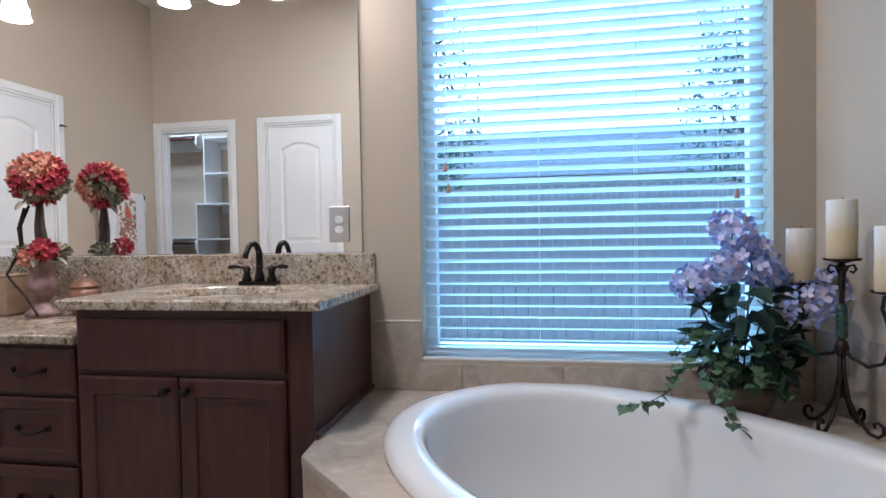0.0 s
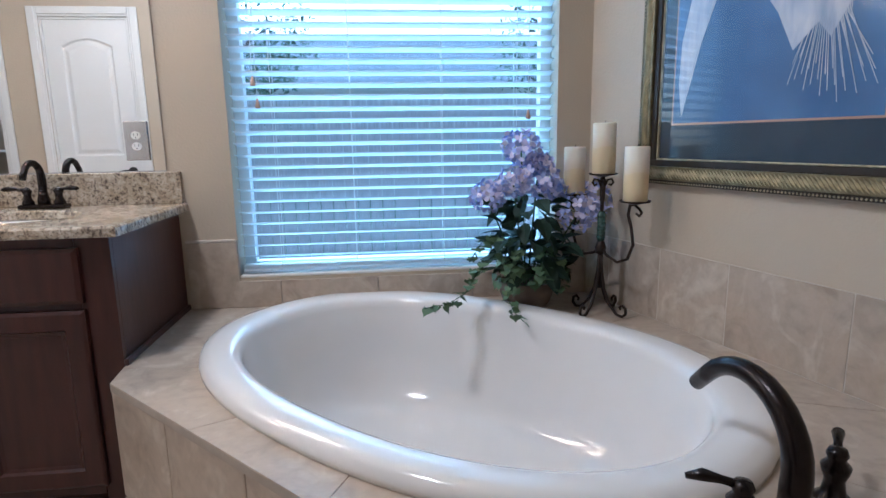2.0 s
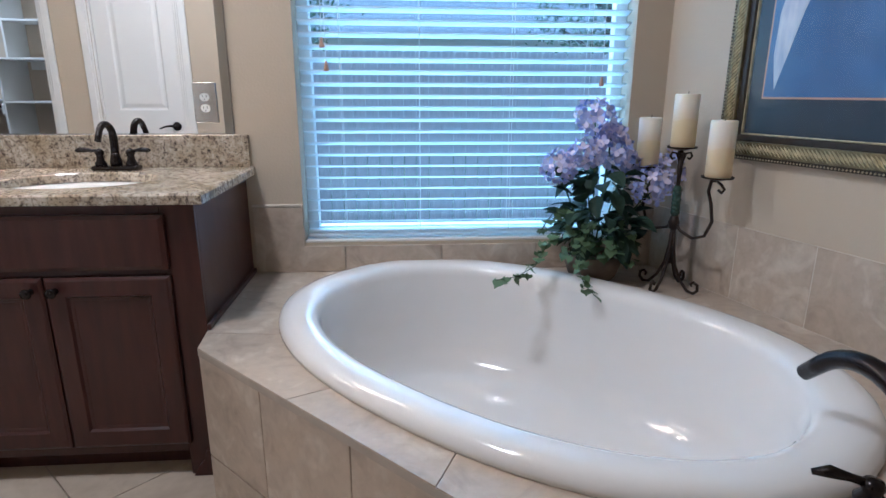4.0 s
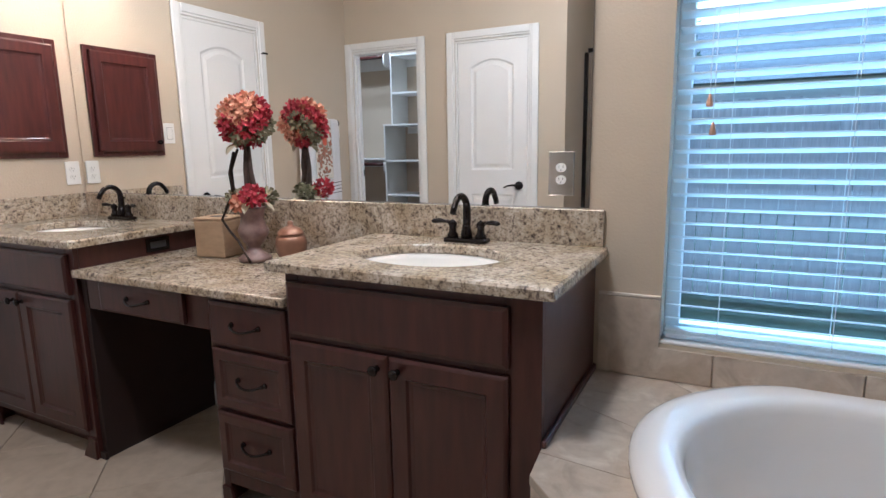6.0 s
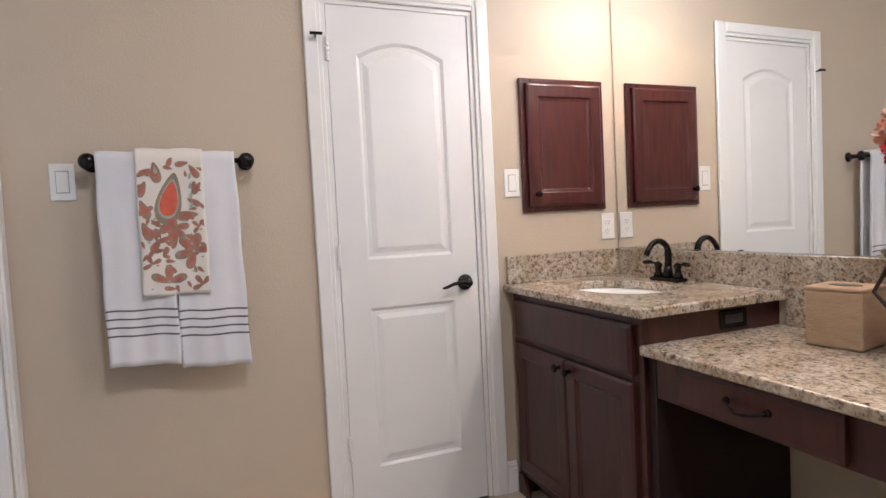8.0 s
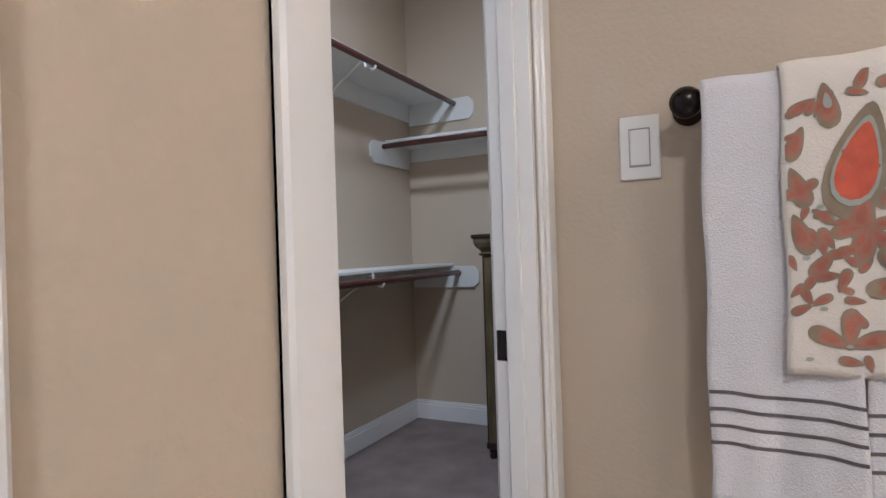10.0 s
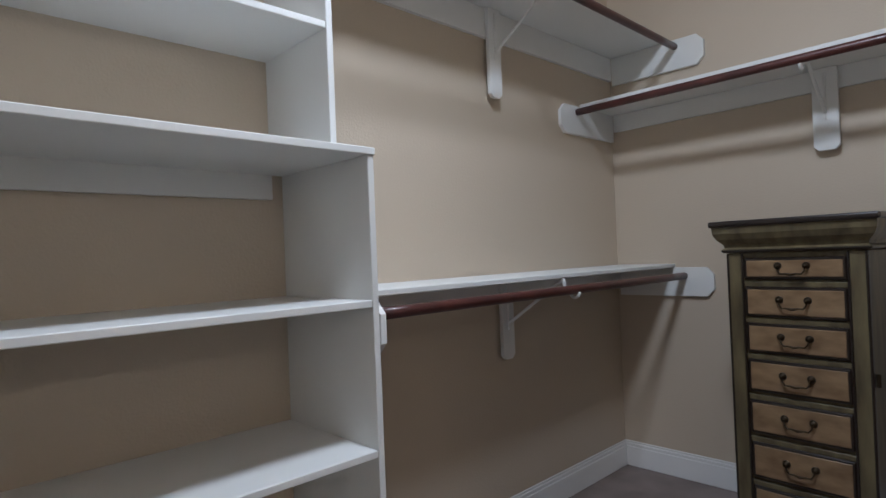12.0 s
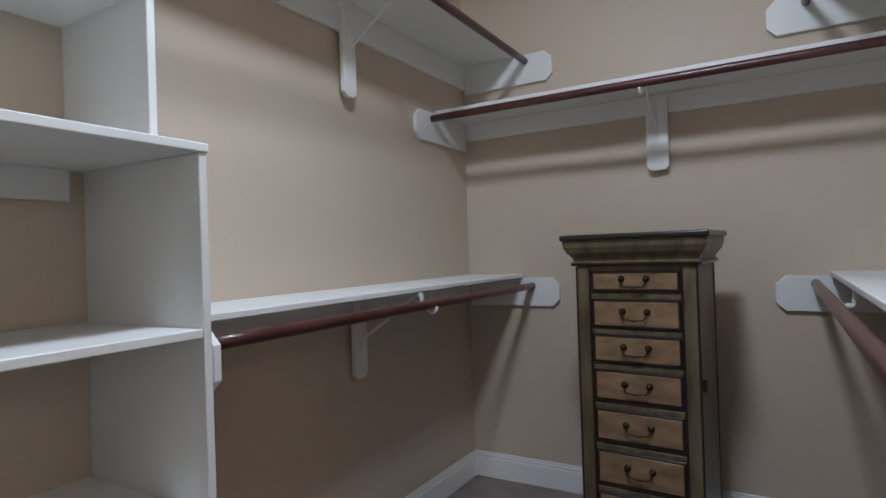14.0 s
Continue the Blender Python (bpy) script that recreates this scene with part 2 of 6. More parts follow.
def arc(c, r, a0, a1, n, plane="xz", at=0.0):
    out = []
    for k in range(n + 1):
        a = radians(a0 + (a1 - a0) * k / n)
        u, v = c[0] + r * math.cos(a), c[1] + r * math.sin(a)
        out.append({"xz": (u, at, v), "yz": (at, u, v), "xy": (u, v, at)}[plane])
    return out


def structure(name, bm, mat, label=""):
    return tagged(part(name, bm, mat), label=label, kind="structure")


# ---- room shell ----
WT = 0.086
WX0, WX1, WZ0, WZ1 = 2.856, 4.105, 0.601, 2.25      # window opening
structure("wall_north", boxes((-WT, WX0, 0, 0.15, 0, CEIL), (WX1, EX + WT, 0, 0.15, 0, CEIL), (WX0, WX1, 0, 0.15, 0, WZ0), (WX0, WX1, 0, 0.15, WZ1, CEIL)), PAINT, "beige painted textured wall with the window")
WD0, WD1, DH = -1.315, -0.70, 2.03   # west door opening
structure("wall_west", boxes((-WT, 0, WD1, 0, 0, CEIL), (-WT, 0, SY - WT, WD0, 0, CEIL), (-WT, 0, WD0, WD1, DH, CEIL)), PAINT, "beige painted textured wall with the towel bar")
CD0, CD1 = 0.070, 0.706               # closet opening
SD0, SD1 = 1.035, 1.642                 # second door
SE = 1.91
DS = 2.015            # head of the south openings
structure("wall_south", boxes((0, CD0, SY - WT, SY, 0, CEIL), (CD1, SD0, SY - WT, SY, 0, CEIL), (SD1, SE, SY - WT, SY, 0, CEIL), (CD0, CD1, SY - WT, SY, DS, CEIL), (SD0, SD1, SY - WT, SY, DS, CEIL)), PAINT, "beige painted textured wall with two doorways")
structure("wall_east", boxes((EX, EX + WT, -EL, 0, 0, CEIL)), PAINT, "beige painted textured slanting wall beside the tub").matrix_world = SLANT
structure("wall_east_return", boxes((EX2, EX2 + WT, -3.8, EY2 - 0.001, 0, CEIL)), PAINT, "beige painted textured wall beyond the tub")
structure("wall_shower_side", boxes((SE - WT, SE, -3.92, SY - WT, 0, CEIL)), PAINT, "painted return wall beside the shower")
structure("wall_shower_back", boxes((SE, EX2 + WT, -3.92, -3.80, 0, CEIL)), PAINT, "plain wall behind the shower")
structure("ceiling", boxes((-WT, EX2 + WT, -3.92, 0.15, CEIL, CEIL + 0.1)), CEILP, "pale textured ceiling")
structure("floor_base", boxes((-WT, EX2 + WT, -3.92, 0.15, -0.12, -0.012)), GROUT, "grouted floor base")
# closet shell
structure("closet_wall_south", boxes((XW, 1.4, YS - WT, YS, 0, CEIL)), PAINT, "beige closet wall behind the shelves")
structure("closet_wall_west", boxes((XW - WT, XW, YS - WT, YN + WT, 0, CEIL)), PAINT, "beige closet wall behind the dresser")
structure("closet_wall_north", boxes((XW, -WT, YN, YN + WT, 0, CEIL)), PAINT, "beige closet wall")
structure("closet_wall_east", boxes((1.4, 1.4 + WT, YS - WT, SY - WT, 0, CEIL)), PAINT, "beige closet end wall")
structure("closet_ceiling", boxes((XW - WT, 1.52, YS - WT, YN + WT, CEIL + 0.001, CEIL + 0.09)), CEILP, "closet ceiling")
structure("closet_floor", boxes((XW - WT, 1.52, YS - WT, SY - 0.06, -0.12, 0.0), (XW - WT, -WT, SY - 0.06, YN + WT, -0.12, 0.0)), CARPET, "brown grey closet floor")


# unseen light blockers: they stop daylight leaking under the closed doors
structure("closing_wall", boxes((-1.30, -1.20, YN + WT, 0.15, 0, CEIL), (-1.20, -WT, 0.03, 0.15, 0, CEIL), (1.52, SE, -3.92, -3.80, 0, CEIL)), PAINT, "unseen walls added behind the doors to keep outdoor light out")
structure("closing_ceiling", boxes((-1.30, -WT - 0.001, YN + WT, 0.15, CEIL, CEIL + 0.1)), CEILP, "unseen ceiling added behind the door to keep outdoor light out")
structure("closing_floor", boxes((-1.30, -WT - 0.001, YN + WT + 0.001, 0.15, -0.12, -0.002)), FTILE, "unseen floor added behind the door to keep outdoor light out")


# ---- trim ----
def casing(name, axis, wall, a, b, h, out, parent_label):
    """A door casing of two legs and a head on one face of a wall; out is the way it stands proud."""
    e = empty(name)
    tagged(e, label=parent_label, category="door casing", kind="structure")
    w = 0.068
    for nm, p0, p1, z0, z1 in (("casing_leg", a - w, a, 0, h + w), ("casing_leg", b, b + w, 0, h + w), ("casing_head", a, b, h, h + w)):
        bm = bmesh.new()
        for t, q in ((0.011, 0.0), (0.018, 0.016)):
            lo, hi = wall, wall + out * t
            if nm == "casing_leg":
                o0 = p0 + (0.0 if p0 == a - w else q)
                o1 = p1 - (q if p0 == a - w else 0.0)
                r = (o0, o1, z0, z1)
            else:
                r = (p0, p1, z0 + q, z1)
            u0, u1, v0, v1 = r
            if axis == "x":
                box(bm, u0, u1, min(lo, hi), max(lo, hi), v0, v1, bevel=0.004)
            else:
                box(bm, min(lo, hi), max(lo, hi), u0, u1, v0, v1, bevel=0.004)
        part(nm, bm, TRIM, e)
    return e


def jamb(name, axis, f0, f1, a, b, h):
    """The lining of an opening."""
    e = empty(name)
    tagged(e, label="white painted door jamb with stop", category="door jamb", kind="structure")
    t = 0.018
    mid = (f0 + f1) / 2
    for nm, r in (("jamb_side", (a, a + t, 0, h - t)), ("jamb_side", (b - t, b, 0, h - t)), ("jamb_head", (a, b, h - t, h)), ("door_stop", (a + t, a + t + 0.011, 0, h - t)), ("door_stop", (b - t - 0.011, b - t, 0, h - t))):
        g0, g1 = (mid - 0.016, mid + 0.016) if nm == "door_stop" else (f0, f1)
        if axis == "x":
            bm = boxes((r[0], r[1], g0, g1, r[2], r[3]), bevel=0.0015)
        else:
            bm = boxes((g0, g1, r[0], r[1], r[2], r[3]), bevel=0.0015)
        part(nm, bm, TRIM, e)
    return e


casing("door_1_casing", "y", 0.0, WD0, WD1, DH, 1, "white moulded casing round the closed door")
jamb("door_1_jamb", "y", -WT, 0, WD0, WD1, DH)
casing("door_2_casing", "x", SY, CD0, CD1, DS, 1, "white moulded casing round the closet doorway")
jamb("door_2_jamb", "x", SY - WT, SY, CD0, CD1, DS)
casing("door_2_inner_casing", "x", SY - WT, CD0, CD1, DS, -1, "white moulded casing inside the closet")
casing("door_3_casing", "x", SY, SD0, SD1, DS, 1, "white moulded casing round the closed door")
jamb("door_3_jamb", "x", SY - WT, SY, SD0, SD1, DS)


def baseboard(name, pts):
    """Moulded boards along wall runs: (x0, y0, x1, y1, nx, ny), n pointing into the room."""
    e = tagged(empty(name), label="white moulded baseboard along the wall", category="baseboard", kind="structure")
    for x0, y0, x1, y1, nx, ny in pts:
        bm = bmesh.new()
        for t, z0, z1 in ((0.014, 0, 0.105), (0.010, 0.105, 0.122), (0.006, 0.122, 0.135)):
            box(bm, min(x0, x1, x0 + nx * t, x1 + nx * t), max(x0, x1, x0 + nx * t, x1 + nx * t), min(y0, y1, y0 + ny * t, y1 + ny * t), max(y0, y1, y0 + ny * t, y1 + ny * t), z0, z1, bevel=0.0025)
        part("baseboard_run", bm, TRIM, e)


baseboard("baseboard", [(0, SY, 0, WD0 - 0.068, 1, 0), (0, WD1 + 0.068, 0, -0.58, 1, 0), (CD1 + 0.068, SY, SD0 - 0.068, SY, 0, 1), (SD1 + 0.068, SY, SE, SY, 0, 1), (0.84, 0, 1.5, 0, 0, -1)])
baseboard("closet_baseboard", [(XW, YS, -0.52, YS, 0, 1), (XW, YS, XW, YN, 1, 0), (XW, YN, -WT, YN, 0, -1), (CD1 + 0.068, SY - WT, 1.4, SY - WT, 0, -1)])


# ---- doors ----
def panel_door(name, w, label, lever_side=1):
    """A two-panel door with an arched top panel, in the xz plane, hinge edge at x 0, faces at y -0.0175 and 0.0175."""
    e = tagged(empty(name), label=label, category="door")
    t, h = 0.0175, 2.012
    s = 0.108
    bm = bmesh.new()
    # a grid outline: stiles, rails, with the openings left out, both faces
    x0, x1 = s, w - s
    zb0, zb1, zt0, zt1, rise = 0.225, 0.855, 1.045, 1.83, 0.085
    box(bm, 0, x0, -t, t, 0.006, h)
    box(bm, x1, w, -t, t, 0.006, h)
    box(bm, x0, x1, -t, t, 0.006, zb0)
    box(bm, x0, x1, -t, t, zb1, zt0)
    n = 14
    arch = [(x0 + (x1 - x0) * k / n, zt1 + rise * math.sin(math.pi * (0.12 + 0.76 * k / n)) - rise * math.sin(math.pi * 0.12)) for k in range(n + 1)]
    prism(bm, [(x0, h)] + [(p[0], p[1]) for p in arch] + [(x1, h)], "y", -t, t)
    part("door_slab", bm, DOORP, e)

    def panel(z0, top):
        bm2 = bmesh.new()
        for sgn in (-1, 1):
            loops = []
            for ins, dep in ((0.0, 0.0), (0.012, 0.0075), (0.024, 0.0075), (0.046, 0.002)):
                cx = (x0 + x1) / 2
                pts = [(x0 + ins, z0 + ins), (x1 - ins, z0 + ins)]
                for px, pz in reversed(top):
                    f = (px - cx) / ((x1 - x0) / 2)
                    pts.append((cx + f * ((x1 - x0) / 2 - ins), pz - ins))
                loops.append([bm2.verts.new((px, sgn * (t - dep), pz)) for px, pz in pts])
            for a, b in zip(loops, loops[1:]):
                for k in range(len(a)):
                    j = (k + 1) % len(a)
                    bm2.faces.new((a[k], a[j], b[j], b[k]))
            bm2.faces.new(loops[-1])
        return part("door_panel", bm2, DOORP, e)

    panel(zt0, arch)
    panel(zb0, [(x0, zb1), (x1, zb1)])
    for sgn in (-1, 1):
        bm3 = bmesh.new()
        k0 = w - 0.06
        pr = [(0.032, 0.0), (0.033, 0.006), (0.026, 0.012), (0.012, 0.016), (0.011, 0.040), (0.016, 0.046), (0.014, 0.054), (0, 0.056)]
        lathe(bm3, pr, n=20)
        bmesh.ops.transform(bm3, matrix=Matrix.Rotation(radians(-90 * sgn), 4, "X"), verts=bm3.verts)
        bmesh.ops.translate(bm3, vec=(k0, sgn * t, 0.925), verts=bm3.verts)
        tube(bm3, [(k0, sgn * (t + 0.045), 0.925), (k0 - 0.03, sgn * (t + 0.050), 0.930), (k0 - 0.07, sgn * (t + 0.050), 0.926), (k0 - 0.10, sgn * (t + 0.046), 0.914), (k0 - 0.115, sgn * (t + 0.044), 0.912)], [0.009, 0.009, 0.007, 0.006, 0.004])
        part("door_handle", bm3, BRONZE, e, "dark bronze lever handle", smooth=True)
    part("latch_plate", boxes((w - 0.0005, w + 0.0012, -0.012, 0.012, 0.895, 0.955)), BRONZE, e)
    for z in (0.28, 1.02, 1.80):
        bm4 = bmesh.new()
        for q in range(5):
            lathe(bm4, [(0.0078, z + q * 0.018), (0.0078, z + q * 0.018 + 0.0160)], cx=-0.004, cy=t + 0.011, n=10)
        part("hinge", bm4, TRIM, e, "white painted hinge")
    return e


d = panel_door("door_1", WD1 - WD0 - 0.042, "white two-panel arched door, closed, beside the towel bar")
d.matrix_world = Matrix.Translation((-0.0235, WD0 + 0.021, 0)) @ Matrix.Rotation(radians(90), 4, "Z") @ Matrix.Scale(-1, 4, (0, 1, 0))
d3 = panel_door("door_3", SD1 - SD0 - 0.042, "white two-panel arched door, closed, beside the closet doorway")
d3.matrix_world = Matrix.Translation((SD0 + 0.021, SY - 0.0235, 0)) @ Matrix.Scale(0.9925, 4, (0, 0, 1))
d2 = panel_door("door_2", CD1 - CD0 - 0.042, "white two-panel door standing open into the closet")
d2.matrix_world = Matrix.Translation((CD1 - 0.021, SY - WT - 0.012, 0)) @ Matrix.Rotation(radians(-104), 4, "Z") @ Matrix.Scale(0.9925, 4, (0, 0, 1))
bm = bmesh.new()
tube(bm, [(0.006, WD0 - 0.020, 1.882), (0.05, WD0 - 0.035, 1.883)], 0.004)
tube(bm, [(0.048, WD0 - 0.05, 1.883), (0.05, WD0 - 0.005, 1.883)], 0.006)
tagged(part("hinge_door_stop", bm, BRONZE), label="small dark hinge stop at the top of the door", category="door stop")
bm = boxes((CD0 + 0.018, CD0 + 0.0205, SY - 0.0820, SY - 0.040, 0.974, 1.032), bevel=0.001)
box(bm, CD0 + 0.0205, CD0 + 0.022, SY - 0.070, SY - 0.056, 0.989, 1.017)
sp = tagged(part("strike_plate", bm, BRONZE), label="dark bronze strike plate on the jamb", category="strike plate")
# ---- window, blind, outside ----
e = tagged(empty("window_1"), label="white framed window behind the blind", category="window", kind="structure")
part("window_frame", boxes((WX0, WX0 + 0.045, 0.10, 0.15, WZ0, WZ1), (WX1 - 0.045, WX1, 0.10, 0.15, WZ0, WZ1), (WX0 + 0.045, WX1 - 0.045, 0.10, 0.15, WZ0, WZ0 + 0.045), (WX0 + 0.045, WX1 - 0.045, 0.10, 0.15, WZ1 - 0.045, WZ1), bevel=0.003), TRIM, e)
part("window_sill", boxes((WX0, WX1, 0.002, 0.10, WZ0 - 0.0, WZ0 + 0.012), bevel=0.003), TRIM, e)
pane = part("window_pane", boxes((WX0 + 0.045, WX1 - 0.045, 0.122, 0.126, WZ0 + 0.045, WZ1 - 0.045)), GLASS, e)
pane.visible_shadow = False
structure("ground", boxes((-60, 60, 0.16, 120, -0.45, -0.35)), material("lawn", (0.07, 0.10, 0.035), 0.9, noise_scale=3, vary=0.5, bump=0.6, bump_scale=30), "mown green lawn outside the window")
FENCE = material("fence_wood", (0.50, 0.46, 0.43), 0.85, noise_scale=7, second=(0.36, 0.33, 0.31), stretch=(6, 6, 0.8), bump=0.3, bump_scale=40)
fence = tagged(empty("fence"), label="weathered wooden board fence with dog-ear tops", category="fence")
fb = None
rng = random.Random(3)
for k in range(64):
    x = -1.0 + k * 0.145
    z = 1.62 + rng.uniform(-0.012, 0.012)
    if fb is None:
        bm = bmesh.new()
        prism(bm, [(-0.068, -0.35), (0.068, -0.35), (0.068, 1.59), (0.045, 1.62), (-0.045, 1.62), (-0.068, 1.59)], "y", 0, 0.018)
        fb = part("fence_board", bm, FENCE, fence)
        o = fb
    else:
        o = new("fence_board", fb.data)
        o.parent = fence
    o.location = (x, 4.6 + rng.uniform(0, 0.008), z - 1.62)
for z in (0.0, 0.75, 1.35):
    part("fence_rail", boxes((-1.1, 8.4, 4.64, 4.68, z, z + 0.09)), FENCE, fence)
for k in range(5):
    part("fence_post", boxes((-0.9 + k * 2.3, -0.8 + k * 2.3, 4.64, 4.74, -0.35, 1.55)), FENCE, fence)
LEAFOUT = material("tree_leaves", (0.11, 0.16, 0.08), 0.6, noise_scale=4, vary=0.5)
BARK = material("bark", (0.13, 0.10, 0.08), 0.9, noise_scale=12, vary=0.4, bump=0.6, bump_scale=30)


def tree(x, y, h, spread, seed, count):
    r = random.Random(seed)
    t = tagged(empty("tree", pose(x, y, -0.35)), label="leafy green garden tree behind the fence", category="tree")
    bm = bmesh.new()
    tube(bm, [(0, 0, 0), (0.05, 0.02, h * 0.3), (0.0, 0.05, h * 0.6), (0.1, 0, h * 0.9)], [0.12, 0.09, 0.06, 0.02])
    for k in range(9):
        a = k * 2.4
        z0 = h * (0.28 + 0.06 * k)
        tube(bm, [(0, 0, z0), (math.cos(a) * spread * 0.4, math.sin(a) * spread * 0.4, z0 + h * 0.12), (math.cos(a) * spread * 0.8, math.sin(a) * spread * 0.8, z0 + h * 0.18)], [0.045, 0.03, 0.01], n=6)
    part("trunk", bm, BARK, t)
    vs, fs = [], []
    for c in range(count):
        a, u = r.uniform(0, 6.283), r.random() ** 0.5
        z = h * (0.32 + 0.68 * r.random())
        w = spread * (1.05 - 0.75 * abs(z / h - 0.55)) * u
        cx, cy = math.cos(a) * w, math.sin(a) * w
        if noise.noise((cx * 1.1 + seed, cy * 1.1, z * 1.1)) < -0.08:
            continue
        for q in range(6):
            p = Vector((cx + r.gauss(0, 0.13), cy + r.gauss(0, 0.13), z + r.gauss(0, 0.13)))
            d1 = Vector((r.gauss(0, 1), r.gauss(0, 1), r.gauss(0, 0.6))).normalized() * 0.055
            d2 = d1.orthogonal().normalized() * 0.028
            b = len(vs)
            vs += [p - d1, p + d2, p + d1, p - d2]
            fs.append((b, b + 1, b + 2, b + 3))
    me = bpy.data.meshes.new("crown")
    me.from_pydata(vs, [], fs)
    me.materials.append(LEAFOUT)
    o = new("crown", me)
    o.parent = t


tree(1.0, 7.6, 5.4, 1.35, 5, 1500)
tree(6.9, 8.2, 5.2, 1.25, 8, 1300)

HOUSEW = material("pale_siding", (0.62, 0.60, 0.56), 0.8, noise_scale=4, vary=0.12)
ROOFM = material("roof_shingle", (0.24, 0.23, 0.22), 0.9, noise_scale=9, vary=0.4)
hs = tagged(empty("neighbour_house"), label="pale neighbouring house with a dark roof beyond the fence", category="house")
part("wall", boxes((-3.0, 9.5, 13.0, 20.0, -0.4, 2.55)), HOUSEW, hs)
bm = bmesh.new()
prism(bm, [(12.5, 2.5), (20.5, 2.5), (16.5, 4.3)], "x", -3.4, 9.9)
part("roof", bm, ROOFM, hs)

blind = tagged(empty("window_blind"), label="white two-inch slatted window blind, lowered and slightly open", category="window blind")
bx0, bx1 = WX0 + 0.012, WX1 - 0.012
slat = None
PITCH, TILT, BY = 0.0432, -15, 0.040
k = 0
z = WZ0 + 0.075
while z < WZ1 - 0.06:
    if slat is None:
        bm = bmesh.new()
        pts = [(-0.025 + 0.05 * i / 6, 0.0022 * math.sin(math.pi * i / 6)) for i in range(7)]
        out = [(u, v + 0.0028) for u, v in pts] + [(u, v) for u, v in reversed(pts)]
        prism(bm, out, "x", bx0, bx1)
        slat = part("slat", bm, BLIND, blind)
        o = slat
    else:
        o = new("slat", slat.data)
        o.parent = blind
    o.matrix_local = Matrix.Translation((0, BY, z)) @ Matrix.Rotation(radians(TILT + 0.8 * math.sin(k * 1.7)), 4, "X")
    z += PITCH
    k += 1
part("bottom_rail", boxes((bx0, bx1, BY - 0.026, BY + 0.026, WZ0 + 0.018, WZ0 + 0.034), bevel=0.004), BLIND, blind, "pinkish white bottom rail of the blind")
part("stacked_slats", boxes((bx0, bx1, BY - 0.025, BY + 0.025, WZ0 + 0.0365, WZ0 + 0.039), (bx0, bx1, BY - 0.025, BY + 0.025, WZ0 + 0.043, WZ0 + 0.0455), bevel=0.0008), BLIND, blind)
part("head_rail", boxes((bx0, bx1, BY - 0.03, BY + 0.03, WZ1 - 0.05, WZ1 - 0.002), bevel=0.003), BLIND, blind)
for cx in (WX0 + 0.16, WX0 + 0.45, WX1 - 0.45, WX1 - 0.16):
    bm = bmesh.new()
    for dy in (-0.0275, 0.0275):
        tube(bm, [(cx, BY + dy, WZ0 + 0.03), (cx, BY + dy, WZ1 - 0.03)], 0.0011, n=5)
    part("ladder_cord", bm, PLASTIC, blind)
for cx, zb in ((WX0 + 0.100, 1.355), (WX0 + 0.112, 1.275), (WX1 - 0.115, 1.225)):
    bm = bmesh.new()
    tube(bm, [(cx, BY - 0.033, zb), (cx, BY - 0.033, WZ1 - 0.04)], 0.0012, n=5)
    part("pull_cord", bm, PLASTIC, blind)
    bm = bmesh.new()
    lathe(bm, [(0.003, 0.036), (0.005, 0.028), (0.0085, 0.014), (0.010, 0.004), (0.008, 0.0), (0, 0.0)], cx=cx, cy=BY - 0.033, n=12)
    bmesh.ops.translate(bm, vec=(0, 0, zb - 0.034), verts=bm.verts)
    part("cord_tassel", bm, material("tassel_wood", (0.55, 0.33, 0.22), 0.4, noise_scale=40, vary=0.2), blind, "small pale wooden cord tassel", smooth=True)

# ---- mirror over the vanity ----
MX1 = 2.624
mir = tagged(empty("wall_mirror"), label="large frameless plate mirror above the granite splash", category="mirror")
part("mirror_plate", boxes((0.012, MX1, -0.006, -0.001, 1.022, 2.30)), MIRROR, mir)
part("mirror_edge", boxes((MX1, MX1 + 0.003, -0.007, -0.001, 1.022, 2.30)), CHROME, mir)
part("mirror_channel", boxes((0.012, MX1, -0.009, -0.001, 1.017, 1.022)), CHROME, mir)


# ---- vanity ----
def counter(name, x0, x1, y0, zt, label, sink=None):
    """A slab with an eased edge, and an oval hole for a sink."""
    e = tagged(empty(name), label=label, category="countertop")
    t = 0.030
    bm = bmesh.new()
    if sink is None:
        box(bm, x0, x1, y0, -0.002, zt - t, zt, bevel=0.006, seg=2)
    else:
        cx, cy, rx, ry = sink
        n = 48
        rect, oval = [], []
        for k in range(n):
            a = 2 * math.pi * k / n
            c, s = math.cos(a), math.sin(a)
            oval.append((cx + rx * c, cy + ry * s))
            f = min((x1 - cx if c > 0 else cx - x0) / max(abs(c), 1e-6), ((-0.002 - cy) if s > 0 else cy - y0) / max(abs(s), 1e-6))
            rect.append([cx + f * c, cy + f * s])
        for corner in ((x0, y0), (x1, y0), (x0, -0.002), (x1, -0.002)):
            k = min(range(n), key=lambda i: (rect[i][0] - corner[0]) ** 2 + (rect[i][1] - corner[1]) ** 2)
            rect[k] = list(corner)
        rows = []
        for pts, z in ((oval, zt - t), (oval, zt - 0.004), ([(cx + (p[0] - cx) * 1.015, cy + (p[1] - cy) * 1.015) for p in oval], zt), ([(p[0] - (0.006 if p[0] == x1 else -0.006 if p[0] == x0 else 0), p[1] + (0.006 if p[1] == y0 else 0)) for p in rect], zt), (rect, zt - 0.006), (rect, zt - t)):
            rows.append([bm.verts.new((p[0], p[1], z)) for p in pts])
        rows.append(rows[0])
        for a, b in zip(rows, rows[1:]):
            for k in range(n):
                bm.faces.new((a[k], a[(k + 1) % n], b[(k + 1) % n], b[k]))
    part("slab", bm, GRANITE, e)
    return e


